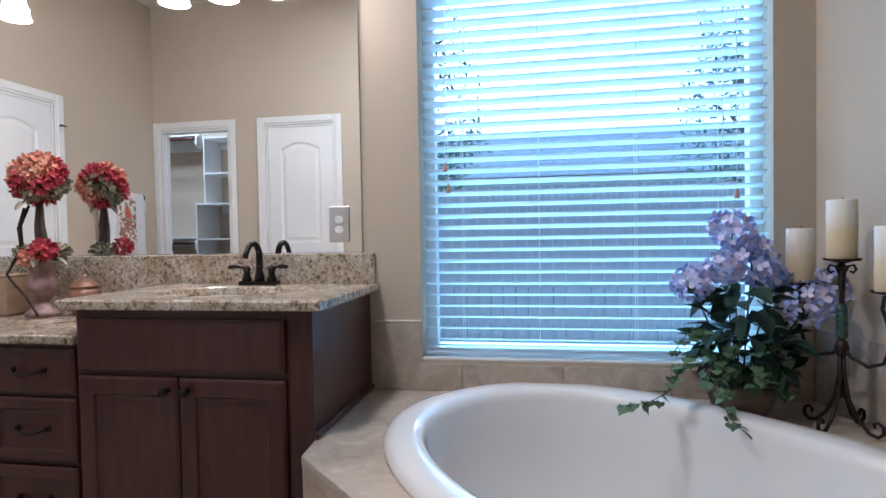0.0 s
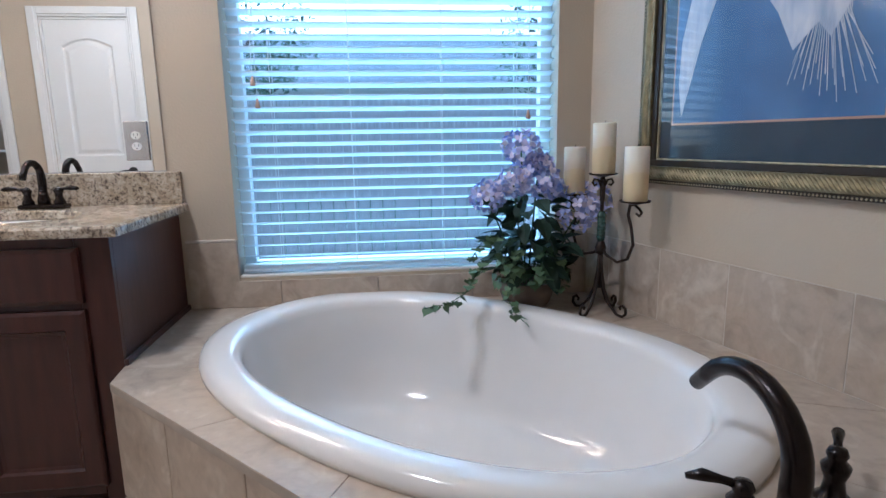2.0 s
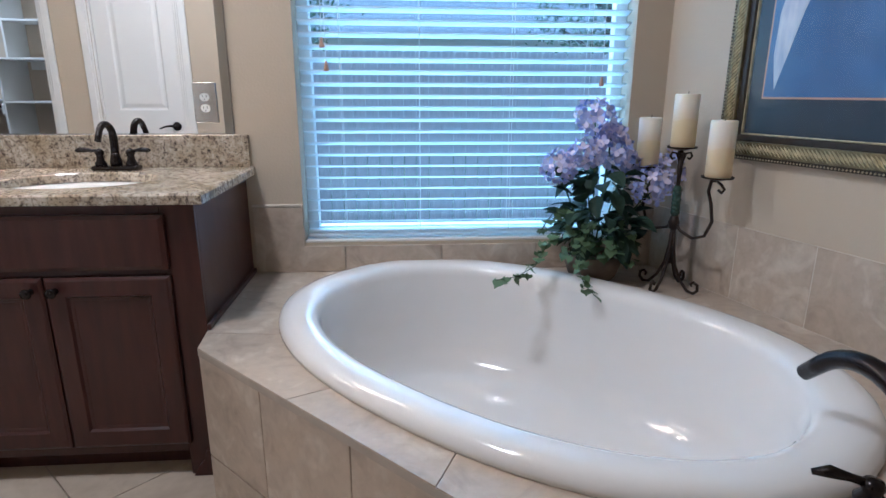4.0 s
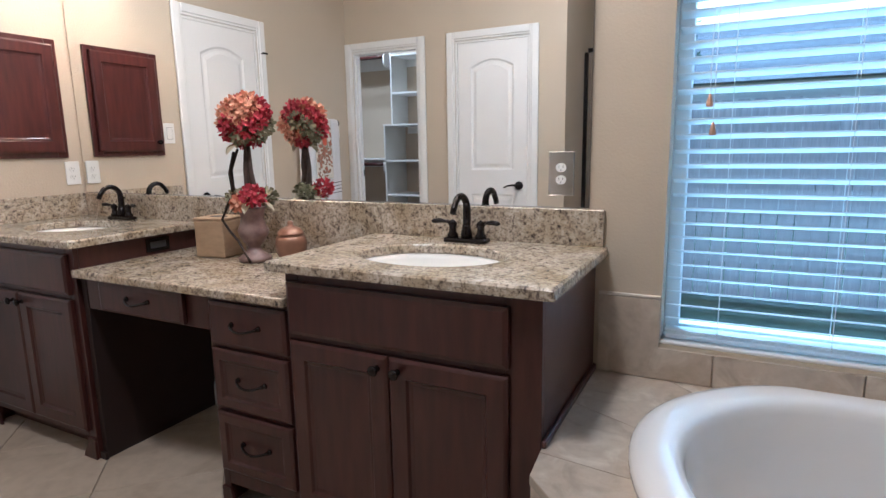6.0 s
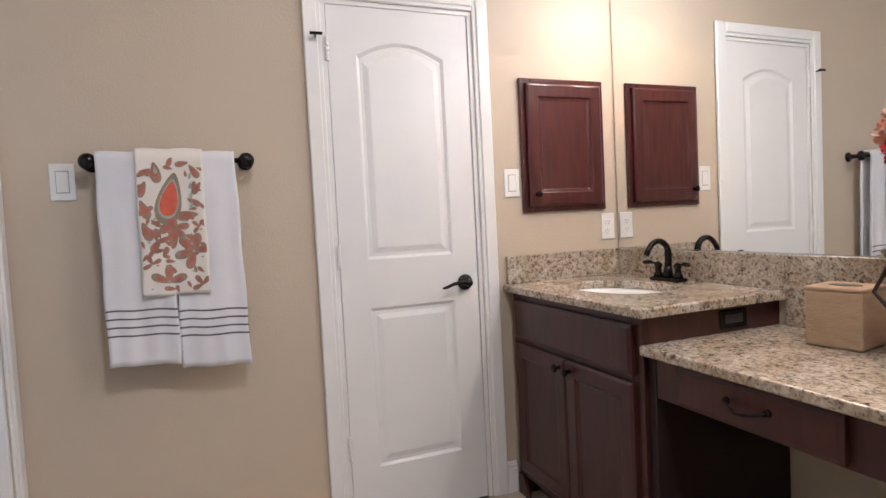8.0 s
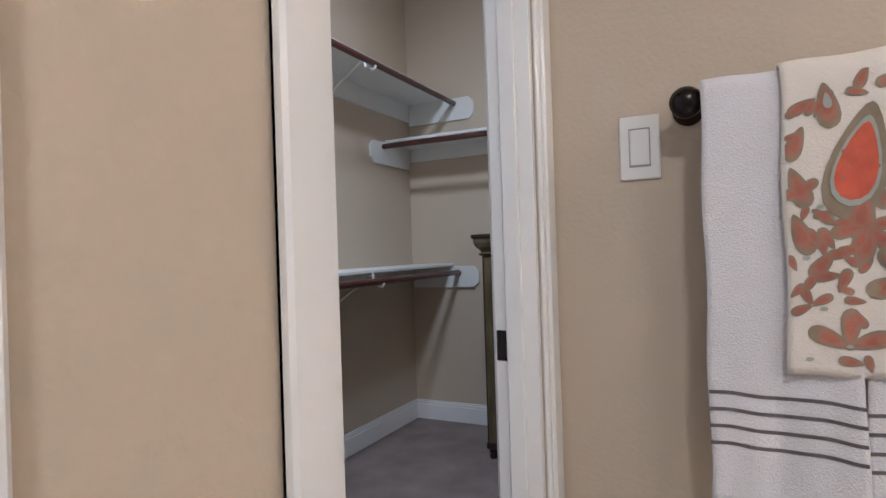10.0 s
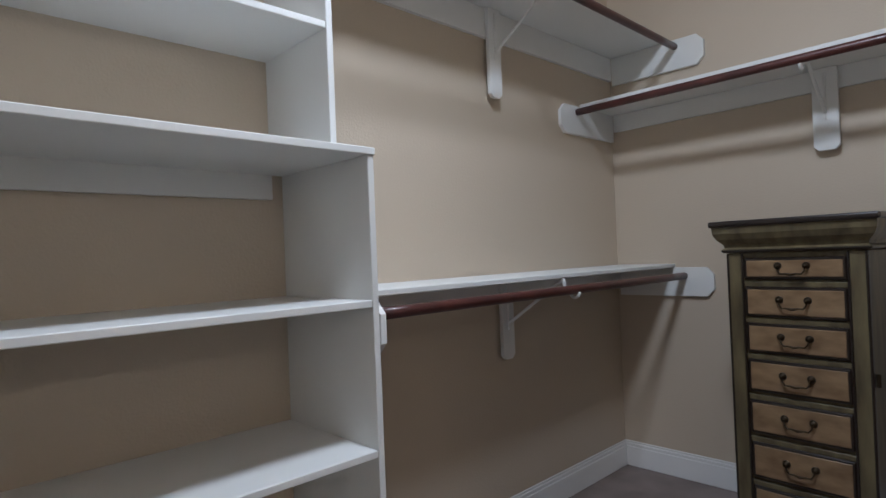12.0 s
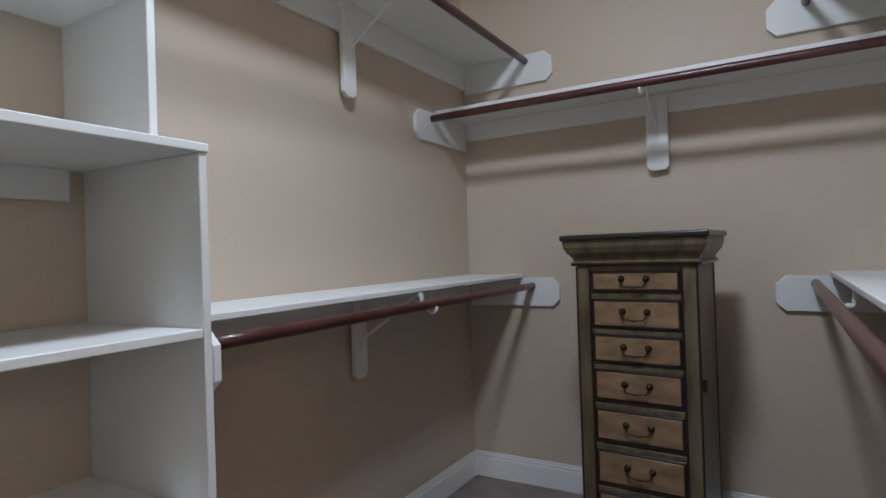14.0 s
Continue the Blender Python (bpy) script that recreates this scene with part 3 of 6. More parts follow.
def basin(cx, cy, rx, ry, zt):
    e = tagged(empty("sink"), label="white oval undermount porcelain sink set in the granite", category="sink")
    bm = bmesh.new()
    prof = [(1.10, -0.031), (1.0, -0.033), (0.97, -0.05), (0.88, -0.10), (0.68, -0.145), (0.35, -0.165), (0.10, -0.17)]
    inner = [(p, z) for p, z in prof]
    outer = [(0.10, -0.18), (0.36, -0.176), (0.71, -0.155), (0.92, -0.105), (1.01, -0.055), (1.10, -0.045)]
    n = 40
    rows = [[bm.verts.new((cx + rx * r * math.cos(2 * math.pi * k / n), cy + ry * r * math.sin(2 * math.pi * k / n), zt + z)) for k in range(n)] for r, z in inner + outer]
    rows.append(rows[0])
    for a, b in zip(rows, rows[1:]):
        for k in range(n):
            bm.faces.new((a[k], a[(k + 1) % n], b[(k + 1) % n], b[k]))
    part("bowl", bm, PORCELAIN, e, smooth=True)
    bm = bmesh.new()
    lathe(bm, [(0.024, zt - 0.172), (0.024, zt - 0.166), (0.016, zt - 0.165), (0, zt - 0.163)], cx=cx, cy=cy, n=20)
    part("drain", bm, BRONZE, e, "dark bronze drain")
    return e


def faucet(cx, cy, zt):
    e = tagged(empty("basin_faucet", pose(cx, cy, zt)), label="oil-rubbed bronze two-handle basin faucet on the granite", category="faucet")
    bm = boxes((-0.078, 0.078, -0.026, 0.026, 0, 0.016), bevel=0.006, seg=2)
    part("base_plate", bm, BRONZE, e)
    bm = bmesh.new()
    lathe(bm, [(0.019, 0.015), (0.020, 0.03), (0.016, 0.045), (0.0135, 0.06)], n=18)
    path = [(0, 0, 0.05), (0, 0.004, 0.085), (0, 0.003, 0.115)] + [(0, -0.045 + 0.048 * math.cos(radians(a)), 0.115 + 0.045 * math.sin(radians(a))) for a in range(10, 150, 14)] + [(0, -0.096, 0.125), (0, -0.104, 0.108)]
    tube(bm, path, [0.0135] * 3 + [0.0125 - 0.0002 * k for k in range(len(path) - 5)] + [0.0105, 0.0105], n=14)
    part("spout", bm, BRONZE, e, smooth=True)
    bm = bmesh.new()
    tube(bm, [(0, 0.018, 0.01), (0, 0.018, 0.10)], 0.0025)
    lathe(bm, [(0.006, 0.10), (0.007, 0.106), (0, 0.11)], cy=0.018, n=10)
    part("lift_rod", bm, BRONZE, e)
    for s in (-1, 1):
        bm = bmesh.new()
        lathe(bm, [(0.0185, 0.014), (0.0195, 0.024), (0.013, 0.034), (0.0115, 0.05), (0.015, 0.058), (0.0155, 0.064), (0.009, 0.072), (0, 0.078)], cx=s * 0.052, n=16)
        tube(bm, [(s * 0.052, 0, 0.066), (s * 0.075, -0.004, 0.069), (s * 0.095, -0.008, 0.072), (s * 0.118, -0.012, 0.070), (s * 0.126, -0.013, 0.069)], [0.006, 0.005, 0.0085, 0.008, 0.003], n=10)
        part("faucet_handle", bm, BRONZE, e, smooth=True)
    return e


def panel_front(bm, x0, x1, z0, z1, y, raised=True, t=0.019, rail=0.055):
    """A cabinet door or drawer face; y is its back, it stands toward -y."""
    if not raised:
        loops = [(0, 0), (0, t - 0.006), (0.006, t - 0.003), (0.012, t)]
        last = None
        for ins, d in loops:
            vs = [bm.verts.new(p) for p in ((x0 + ins, y - d, z0 + ins), (x1 - ins, y - d, z0 + ins), (x1 - ins, y - d, z1 - ins), (x0 + ins, y - d, z1 - ins))]
            if last:
                for k in range(4):
                    bm.faces.new((last[k], last[(k + 1) % 4], vs[(k + 1) % 4], vs[k]))
            else:
                bm.faces.new(vs[::-1])
            last = vs
        bm.faces.new(last)
        return
    loops = [(0, 0), (0, t - 0.006), (0.005, t - 0.002), (0.010, t), (rail, t), (rail + 0.006, t - 0.008), (rail + 0.014, t - 0.009), (rail + 0.017, t - 0.010)]
    last = None
    for ins, d in loops:
        vs = [bm.verts.new(p) for p in ((x0 + ins, y - d, z0 + ins), (x1 - ins, y - d, z0 + ins), (x1 - ins, y - d, z1 - ins), (x0 + ins, y - d, z1 - ins))]
        if last:
            for k in range(4):
                bm.faces.new((last[k], last[(k + 1) % 4], vs[(k + 1) % 4], vs[k]))
        else:
            bm.faces.new(vs[::-1])
        last = vs
    bm.faces.new(last)


def knob(x, y, z, parent):
    bm = bmesh.new()
    lathe(bm, [(0.009, 0), (0.006, 0.005), (0.006, 0.013), (0.013, 0.018), (0.0155, 0.024), (0.013, 0.029), (0, 0.031)], n=18)
    bmesh.ops.transform(bm, matrix=Matrix.Translation((x, y, z)) @ Matrix.Rotation(radians(90), 4, "X"), verts=bm.verts)
    return part("knob", bm, BRONZE, parent, "dark bronze round knob", smooth=True)


def pull(x, y, z, w, parent):
    bm = bmesh.new()
    pts = [(x - w / 2 + w * k / 12, y - 0.006 - 0.024 * math.sin(math.pi * k / 12) ** 0.6, z + 0.004 - 0.012 * math.sin(math.pi * k / 12)) for k in range(13)]
    tube(bm, pts, [0.0075 if k in (0, 12) else 0.0045 for k in range(13)], n=10)
    for s in (-1, 1):
        lathe_pts = [(x + s * w / 2, y, z + 0.004), (x + s * w / 2, y - 0.008, z + 0.004)]
        tube(bm, lathe_pts, [0.010, 0.007], n=10)
    return part("pull", bm, BRONZE, parent, "dark bronze arched pull", smooth=True)


FY = -0.572          # cabinet face


def sink_cabinet(x0, x1, label, mr=0.034, ml=0.030):
    e = tagged(empty("sink_cabinet"), label=label, category="vanity cabinet")
    top = CZ - 0.031
    part("side_panel", boxes((x0, x0 + 0.019, FY + 0.02, -0.003, 0.0, top)), WOOD, e)
    part("side_panel", boxes((x1 - 0.019, x1, FY + 0.02, -0.003, 0.0, top)), WOOD, e)
    w = 0.048
    wr = max(w, mr + 0.012)
    part("face_frame", boxes((x0, x0 + w, FY, FY + 0.02, 0.0, top), (x1 - wr, x1, FY, FY + 0.02, 0.0, top), (x0 + w, x1 - wr, FY, FY + 0.02, top - 0.045, top), (x0 + w, x1 - wr, FY, FY + 0.02, 0.648, 0.682), (x0 + w, x1 - wr, FY, FY + 0.02, 0.085, 0.130), bevel=0.0015), WOOD, e)
    # cabinet floor in the darkened wood, shade painted in
    part("cabinet_floor", boxes((x0 + 0.019, x1 - 0.019, FY + 0.02, -0.003, 0.10, 0.118)), SHADEDW, e)
    part("toe_board", boxes((x0 + 0.019, x1 - 0.019, FY + 0.075, FY + 0.09, 0.0, 0.10)), WOOD, e)
    bm = bmesh.new()
    panel_front(bm, x0 + ml, x1 - mr, 0.682, top - 0.030, FY, raised=False, t=0.021)
    part("false_drawer_front", bm, WOOD, e)
    mid = (x0 + ml + x1 - mr) / 2
    for a, b, kx in ((x0 + ml, mid - 0.002, mid - 0.033), (mid + 0.002, x1 - mr, mid + 0.033)):
        bm = bmesh.new()
        panel_front(bm, a, b, 0.118, 0.662, FY)
        dr = part("cabinet_door", bm, WOOD, e)
        knob(kx, FY - 0.019, 0.625, dr)
    # moulded foot at each end
    for a, s in ((x0, 1), (x1, -1)):
        bm = bmesh.new()
        prism(bm, [(a, 0.0), (a + s * 0.085, 0.0), (a + s * 0.07, 0.03), (a + s * 0.045, 0.06), (a + s * 0.04, 0.09), (a, 0.09)], "y", FY - 0.012, FY, bevel=0.0015)
        part("foot", bm, WOOD, e)
    return e


LX0, LX1, RX0, RX1 = 0.025, 0.812, 1.862, 2.652
lc = sink_cabinet(LX0, LX1, "dark espresso wooden sink cabinet with two doors beside the wall")
rc = sink_cabinet(RX0, RX1, "dark espresso wooden sink cabinet with two doors beside the tub", 0.082, 0.014)
part("base_moulding", boxes((RX1, RX1 + 0.012, FY + 0.0, -0.004, TZ + 0.001, TZ + 0.022), bevel=0.003), WOOD, rc)
# outlet set in the exposed side of the left cabinet
oe = tagged(empty("cabinet_outlet"), label="dark brown outlet set in the cabinet side above the desk", category="outlet")
part("plate", boxes((LX1, LX1 + 0.005, -0.27, -0.155, 0.797, 0.855), bevel=0.002), BRONZE, oe)
part("receptacle", boxes((LX1 + 0.005, LX1 + 0.0065, -0.250, -0.175, 0.812, 0.840), bevel=0.001), DARKSLOT, oe)

dt = DZ - 0.031
e = tagged(empty("desk_drawer_unit"), label="dark wooden stack of three drawers under the granite desk", category="drawer unit")
SX0, SX1 = 1.505, RX0 - 0.001
DFY = -0.555
part("body", boxes((SX0, SX0 + 0.018, DFY + 0.02, -0.003, 0.0, dt), (SX1 - 0.018, SX1, DFY + 0.02, -0.003, 0.0, dt), (SX0 + 0.018, SX1 - 0.018, DFY + 0.02, -0.003, 0.10, 0.118)), WOOD, e)
part("face_frame", boxes((SX0, SX0 + 0.03, DFY, DFY + 0.02, 0.0, dt), (SX1 - 0.03, SX1, DFY, DFY + 0.02, 0.0, dt), (SX0 + 0.03, SX1 - 0.03, DFY, DFY + 0.02, dt - 0.02, dt), (SX0 + 0.03, SX1 - 0.03, DFY, DFY + 0.02, 0.575, 0.60), (SX0 + 0.03, SX1 - 0.03, DFY, DFY + 0.02, 0.35, 0.375), (SX0 + 0.03, SX1 - 0.03, DFY, DFY + 0.02, 0.08, 0.15), bevel=0.0015), WOOD, e)
# dark sheet behind the drawer fronts, standing in for the shade inside
part("drawer_void", boxes((SX0 + 0.018, SX1 - 0.018, DFY + 0.03, DFY + 0.04, 0.12, dt)), SHADEDW, e)
for z0, z1, rz in ((0.595, dt - 0.015, False), (0.372, 0.580, True), (0.140, 0.356, True)):
    bm = bmesh.new()
    panel_front(bm, SX0 + 0.014, SX1 - 0.014, z0, z1, DFY, raised=rz, rail=0.035)
    dr = part("drawer_front", bm, WOOD, e)
    pull((SX0 + SX1) / 2, DFY - (0.019 if not rz else 0.010), (z0 + z1) / 2, 0.115, dr)
bm = bmesh.new()
prism(bm, [(SX0, 0.0), (SX0 + 0.06, 0.0), (SX0 + 0.05, 0.03), (SX0 + 0.035, 0.07), (SX0, 0.07)], "y", DFY - 0.012, DFY, bevel=0.0015)
part("foot", bm, WOOD, e)
e = tagged(empty("pencil_drawer_unit"), label="dark wooden pencil drawer above the knee space", category="drawer")
KX0, KX1 = 0.842, SX0 - 0.001
part("apron", boxes((KX0, KX1, DFY + 0.004, DFY + 0.022, 0.630, dt), bevel=0.0015), WOOD, e)
bm = bmesh.new()
panel_front(bm, KX0 + 0.10, KX1 - 0.11, 0.640, dt - 0.006, DFY, raised=False, t=0.020)
dr = part("drawer_front", bm, WOOD, e)
pull((KX0 + KX1) / 2 - 0.005, DFY - 0.020, 0.698, 0.115, dr)
# drawer box and end panel carry knee-space shade in their colour
part("drawer_box", boxes((KX0 + 0.11, KX1 - 0.12, DFY + 0.022, -0.10, 0.645, 0.742)), SHADEDW, e)
tagged(part("desk_end_panel", boxes((LX1 + 0.001, KX0 - 0.001, DFY, -0.003, 0.0, dt), (LX1 + 0.001, KX0 + 0.008, DFY - 0.014, DFY, 0.0, 0.03), bevel=0.002), SHADEDW), label="dark wooden end panel of the knee space, shade put into its colour", category="panel")

counter("left_sink_countertop", 0.001, 0.848, -0.607, CZ, "speckled beige and black granite countertop with an oval sink hole", (0.40, -0.322, 0.225, 0.168))
counter("right_sink_countertop", 1.816, 2.688, -0.607, CZ, "speckled beige and black granite countertop beside the tub", (2.225, -0.328, 0.236, 0.172))
counter("desk_countertop", 0.8135, 1.8605, -0.590, DZ, "speckled granite desk top, set lower than the sinks")
basin(0.40, -0.322, 0.225, 0.168, CZ)
basin(2.225, -0.328, 0.236, 0.172, CZ)
faucet(0.40, -0.085, CZ)
faucet(2.235, -0.090, CZ)
for a_, b_, z_ in ((0.021, 0.8480, CZ), (0.8485, 1.8215, DZ), (1.8215, 2.676, CZ)):
    tagged(part("granite_splash", boxes((a_, b_, -0.021, -0.001, z_, 1.017), bevel=0.002), GRANITE), label="speckled granite backsplash under the mirror", category="backsplash", group="granite splash pieces")
tagged(part("granite_side_splash", boxes((0.001, 0.0205, -0.590, -0.001, CZ, 1.017), bevel=0.002), GRANITE), label="speckled granite side splash on the wall", category="backsplash")

# ---- tub deck and tub ----
P0, P1 = (2.662, -0.690), (3.622, -1.650)
deck_pts = [(RX1 + 0.0005, -0.001), (RX1 + 0.0005, P0[1] + 0.0), P0, P1, (EX - 0.003 - P1[1] * math.tan(EANG), P1[1]), (EX - 0.001, -0.001)]
TA, TB = 0.835, 0.560
TCX, TCY = 3.580, -0.690
U = Vector((1, -1, 0)).normalized()
V = Vector((1, 1, 0)).normalized()


def oval(k, n, f=1.0, g=None, w=0.0):
    a = 2 * math.pi * k / n
    c, s = math.cos(a), math.sin(a)
    p = 2.25
    cu = math.copysign(abs(c) ** (2 / p), c) * (TA * f)
    sv = math.copysign(abs(s) ** (2 / p), s) * (TB * (g or f))
    return (TCX + U.x * cu + V.x * sv, TCY + U.y * cu + V.y * sv)


deck = tagged(empty("tub_deck"), label="beige travertine tiled tub deck with a slanted front", category="tub deck")
bm = bmesh.new()
n = 64
hole = [oval(k, n, 0.96) for k in range(n)]
cen = Vector((TCX, TCY, 0))
rim = []
m = len(deck_pts)
for hx, hy in hole:
    dx, dy = hx - TCX, hy - TCY
    best = None
    for i in range(m):
        ax, ay = deck_pts[i]
        bx, by = deck_pts[(i + 1) % m]
        ex, ey = bx - ax, by - ay
        det = dx * (-ey) + dy * ex
        if abs(det) < 1e-9:
            continue
        t = ((ax - TCX) * (-ey) + (ay - TCY) * ex) / det
        q = (dx * (ay - TCY) - dy * (ax - TCX)) / det
        if t > 0 and -1e-6 <= q <= 1 + 1e-6 and (best is None or t < best):
            best = t
    rim.append([TCX + dx * best, TCY + dy * best])
for px, py in deck_pts:
    k = min(range(n), key=lambda i: (rim[i][0] - px) ** 2 + (rim[i][1] - py) ** 2)
    rim[k] = [px, py]
zt = TZ - 0.004
a = [bm.verts.new((*p, zt)) for p in hole]
b = [bm.verts.new((*p, zt)) for p in rim]
c = [bm.verts.new((*p, zt - 0.02)) for p in rim]
dd = [bm.verts.new((*p, zt - 0.02)) for p in hole]
for r0, r1 in ((a, b), (b, c), (c, dd), (dd, a)):
    for k in range(n):
        bm.faces.new((r0[k], r0[(k + 1) % n], r1[(k + 1) % n], r1[k]))
part("deck_base", bm, GROUT, deck)
bm = bmesh.new()
prism(bm, [(P0[0] + 0.012, P0[1] + 0.004), (P1[0] + 0.004, P1[1] + 0.012), (P1[0] + 0.004, P1[1] + 0.05), (P0[0] + 0.012, P0[1] + 0.05)], "z", 0.0, TZ - 0.024)
part("front_base", bm, GROUT, deck)
part("side_base", boxes((P1[0] + 0.01, EX - 0.003 - P1[1] * math.tan(EANG), P1[1] + 0.012, P1[1] + 0.05, 0, TZ - 0.024), (RX1 + 0.001, RX1 + 0.05, P0[1] + 0.02, -0.60, 0, TZ - 0.024)), GROUT, deck)

tub = tagged(empty("bathtub"), label="white oval drop-in bathtub set in the tiled deck", category="bathtub")
bm = bmesh.new()
prof = [(0.985, -0.003), (1.0, 0.002), (1.0, 0.014), (0.992, 0.026), (0.975, 0.036), (0.945, 0.042), (0.890, 0.040), (0.862, 0.033), (0.846, 0.020), (0.838, 0.000), (0.825, -0.08), (0.82, -0.18), (0.785, -0.28), (0.72, -0.345), (0.60, -0.375), (0.40, -0.385), (0.15, -0.388)]
n = 72
rows = [[bm.verts.new((*oval(k, n, f, f - (0.035 if f < 0.93 else 0)), TZ + z)) for k in range(n)] for f, z in prof]
for r0, r1 in zip(rows, rows[1:]):
    for k in range(n):
        bm.faces.new((r0[k], r0[(k + 1) % n], r1[(k + 1) % n], r1[k]))
bm.faces.new(rows[-1])
part("tub_shell", bm, ACRYLIC, tub, smooth=True)
ov = tagged(empty("tub_overflow"), label="dark bronze overflow cover inside the tub wall", category="overflow cover")


# ---- tub fittings ----
bm = bmesh.new()
lathe(bm, [(0.038, 0), (0.036, 0.008), (0.030, 0.012), (0, 0.014)], n=24)
ox, oy = oval(2, 72, 0.825, 0.79)
nrm = Vector((TCX - ox, TCY - oy, 0.28)).normalized()
bmesh.ops.transform(bm, matrix=Matrix.Translation((ox, oy, TZ - 0.12)) @ nrm.to_track_quat("Z", "Y").to_matrix().to_4x4(), verts=bm.verts)
part("overflow_plate", bm, BRONZE, ov, smooth=True)
bm = bmesh.new()
lathe(bm, [(0.035, TZ - 0.384), (0.033, TZ - 0.379), (0.02, TZ - 0.378), (0, TZ - 0.376)], cx=TCX + U.x * 0.40, cy=TCY + U.y * 0.40, n=24)
part("tub_drain", bm, BRONZE, tub, "dark bronze drain")

fx, fy = 4.072, -1.447
fw = (V * 1.0 + U * -1.25).normalized()      # spout reaches back over the tub
e = tagged(empty("tub_faucet", Matrix.Translation((fx, fy, TZ))), label="tall arched oil-rubbed bronze tub filler on the deck", category="faucet")
bm = bmesh.new()
lathe(bm, [(0.038, 0), (0.038, 0.008), (0.030, 0.014), (0.027, 0.03)], n=24)
part("escutcheon", bm, BRONZE, e, smooth=True)
bm = bmesh.new()
path = [(0, 0, 0.01), (0, 0, 0.07)]
for k in range(13):
    a = radians(180 - k * 11.5)
    path.append((fw.x * (0.13 + 0.13 * math.cos(a)), fw.y * (0.13 + 0.13 * math.cos(a)), 0.085 + 0.128 * math.sin(a)))
path.append((fw.x * 0.262, fw.y * 0.262, 0.134))
tube(bm, path, [0.026, 0.025] + [0.0245 - 0.0006 * k for k in range(13)] + [0.016], n=18)
part("spout", bm, BRONZE, e, smooth=True)
sd = Vector((-0.955, -0.297, 0))
for s in (-1, 1):
    hx, hy = sd.x * s * 0.115 + fw.x * 0.01, sd.y * s * 0.115 + fw.y * 0.01
    bm = bmesh.new()
    lathe(bm, [(0.030, 0), (0.030, 0.006), (0.020, 0.014), (0.016, 0.04), (0.022, 0.055), (0.024, 0.066), (0.014, 0.078), (0.018, 0.088), (0.014, 0.098), (0, 0.102)], cx=hx, cy=hy, n=18)
    lv = (sd * s * 0.8 + fw * 0.6).normalized()
    tube(bm, [(hx, hy, 0.090), (hx + lv.x * 0.03, hy + lv.y * 0.03, 0.096), (hx + lv.x * 0.06, hy + lv.y * 0.06, 0.100), (hx + lv.x * 0.085, hy + lv.y * 0.085, 0.094)], [0.008, 0.007, 0.011, 0.005], n=10)
    part("faucet_handle", bm, BRONZE, e, smooth=True)

# ---- candle holder ----
CHX, CHY = 4.184, -0.290
e = tagged(empty("candelabrum", pose(CHX, CHY, TZ) @ Matrix.Scale(0.962, 4, (0, 0, 1))), label="dark wrought iron three-arm candle stand on the tub deck", category="candle holder")
bm = bmesh.new()
tube(bm, [(0, 0, 0.10), (0, 0, 0.26)], 0.007)
tube(bm, [(0, 0, 0.34), (0, 0, 0.52)], 0.007)
part("stem", bm, IRON, e, smooth=True)
bm = bmesh.new()
lathe(bm, [(0.007, 0.225), (0.017, 0.235), (0.020, 0.255), (0.014, 0.275), (0.010, 0.28)], n=14)
part("collar", bm, IRON, e, smooth=True)
bm = bmesh.new()
lathe(bm, [(0.010, 0.28)] + [(0.0135 + 0.0025 * (k % 2), 0.285 + 0.008 * k) for k in range(13)] + [(0.010, 0.39)], n=14)
part("bead_sleeve", bm, material("green_beads", (0.05, 0.10, 0.08), 0.25, noise_scale=60, vary=0.6), e, "dark green bead sleeve")
for k in range(4):
    a = radians(35 + 90 * k)
    c, s = math.cos(a), math.sin(a)
    bm = bmesh.new()
    pts = [(0.005, 0.23), (0.008, 0.17), (0.020, 0.10), (0.045, 0.045), (0.075, 0.012), (0.098, 0.008), (0.112, 0.022), (0.110, 0.042), (0.096, 0.050), (0.086, 0.042), (0.090, 0.032)]
    tube(bm, [(r * c, r * s, z) for r, z in pts], [0.0055] * 8 + [0.005, 0.0045, 0.004], n=8)
    part("leg", bm, IRON, e, smooth=True)
for k in range(4):
    a = radians(80 + 90 * k)
    c, s = math.cos(a), math.sin(a)
    bm = bmesh.new()
    pts = [(0.004, 0.43), (0.006, 0.48), (0.016, 0.505), (0.030, 0.508), (0.036, 0.495), (0.028, 0.484), (0.020, 0.490)]
    tube(bm, [(r * c, r * s, z) for r, z in pts], 0.004, n=6)
    part("scroll", bm, IRON, e, smooth=True)
CANDLES = [(0, 0, 0.525, 0.175), (0.052, -0.150, 0.440, 0.178), (-0.052, 0.150, 0.440, 0.175)]
WAXM = bpy.data.materials.new("candle_wax")
WAXM.use_nodes = True
n_, l_ = WAXM.node_tree.nodes, WAXM.node_tree.links
b_ = n_["Principled BSDF"]
tc_ = n_.new("ShaderNodeTexCoord")
sx_ = n_.new("ShaderNodeSeparateXYZ")
ns_ = n_.new("ShaderNodeTexNoise")
ns_.inputs["Scale"].default_value = 14
mm_ = n_.new("ShaderNodeMath")
mm_.operation = "MULTIPLY_ADD"
mm_.inputs[1].default_value = 0.04
r_ = ramp(n_, [(0.085, (0.76, 0.62, 0.38)), (0.105, (0.76, 0.63, 0.41)), (0.112, (0.78, 0.67, 0.52)), (0.16, (0.82, 0.76, 0.66))])
l_.new(tc_.outputs["Object"], sx_.inputs[0])
l_.new(tc_.outputs["Object"], ns_.inputs["Vector"])
l_.new(ns_.outputs["Fac"], mm_.inputs[0])
l_.new(sx_.outputs["Z"], mm_.inputs[2])
l_.new(mm_.outputs[0], r_.inputs[0])
l_.new(r_.outputs[0], b_.inputs["Base Color"])
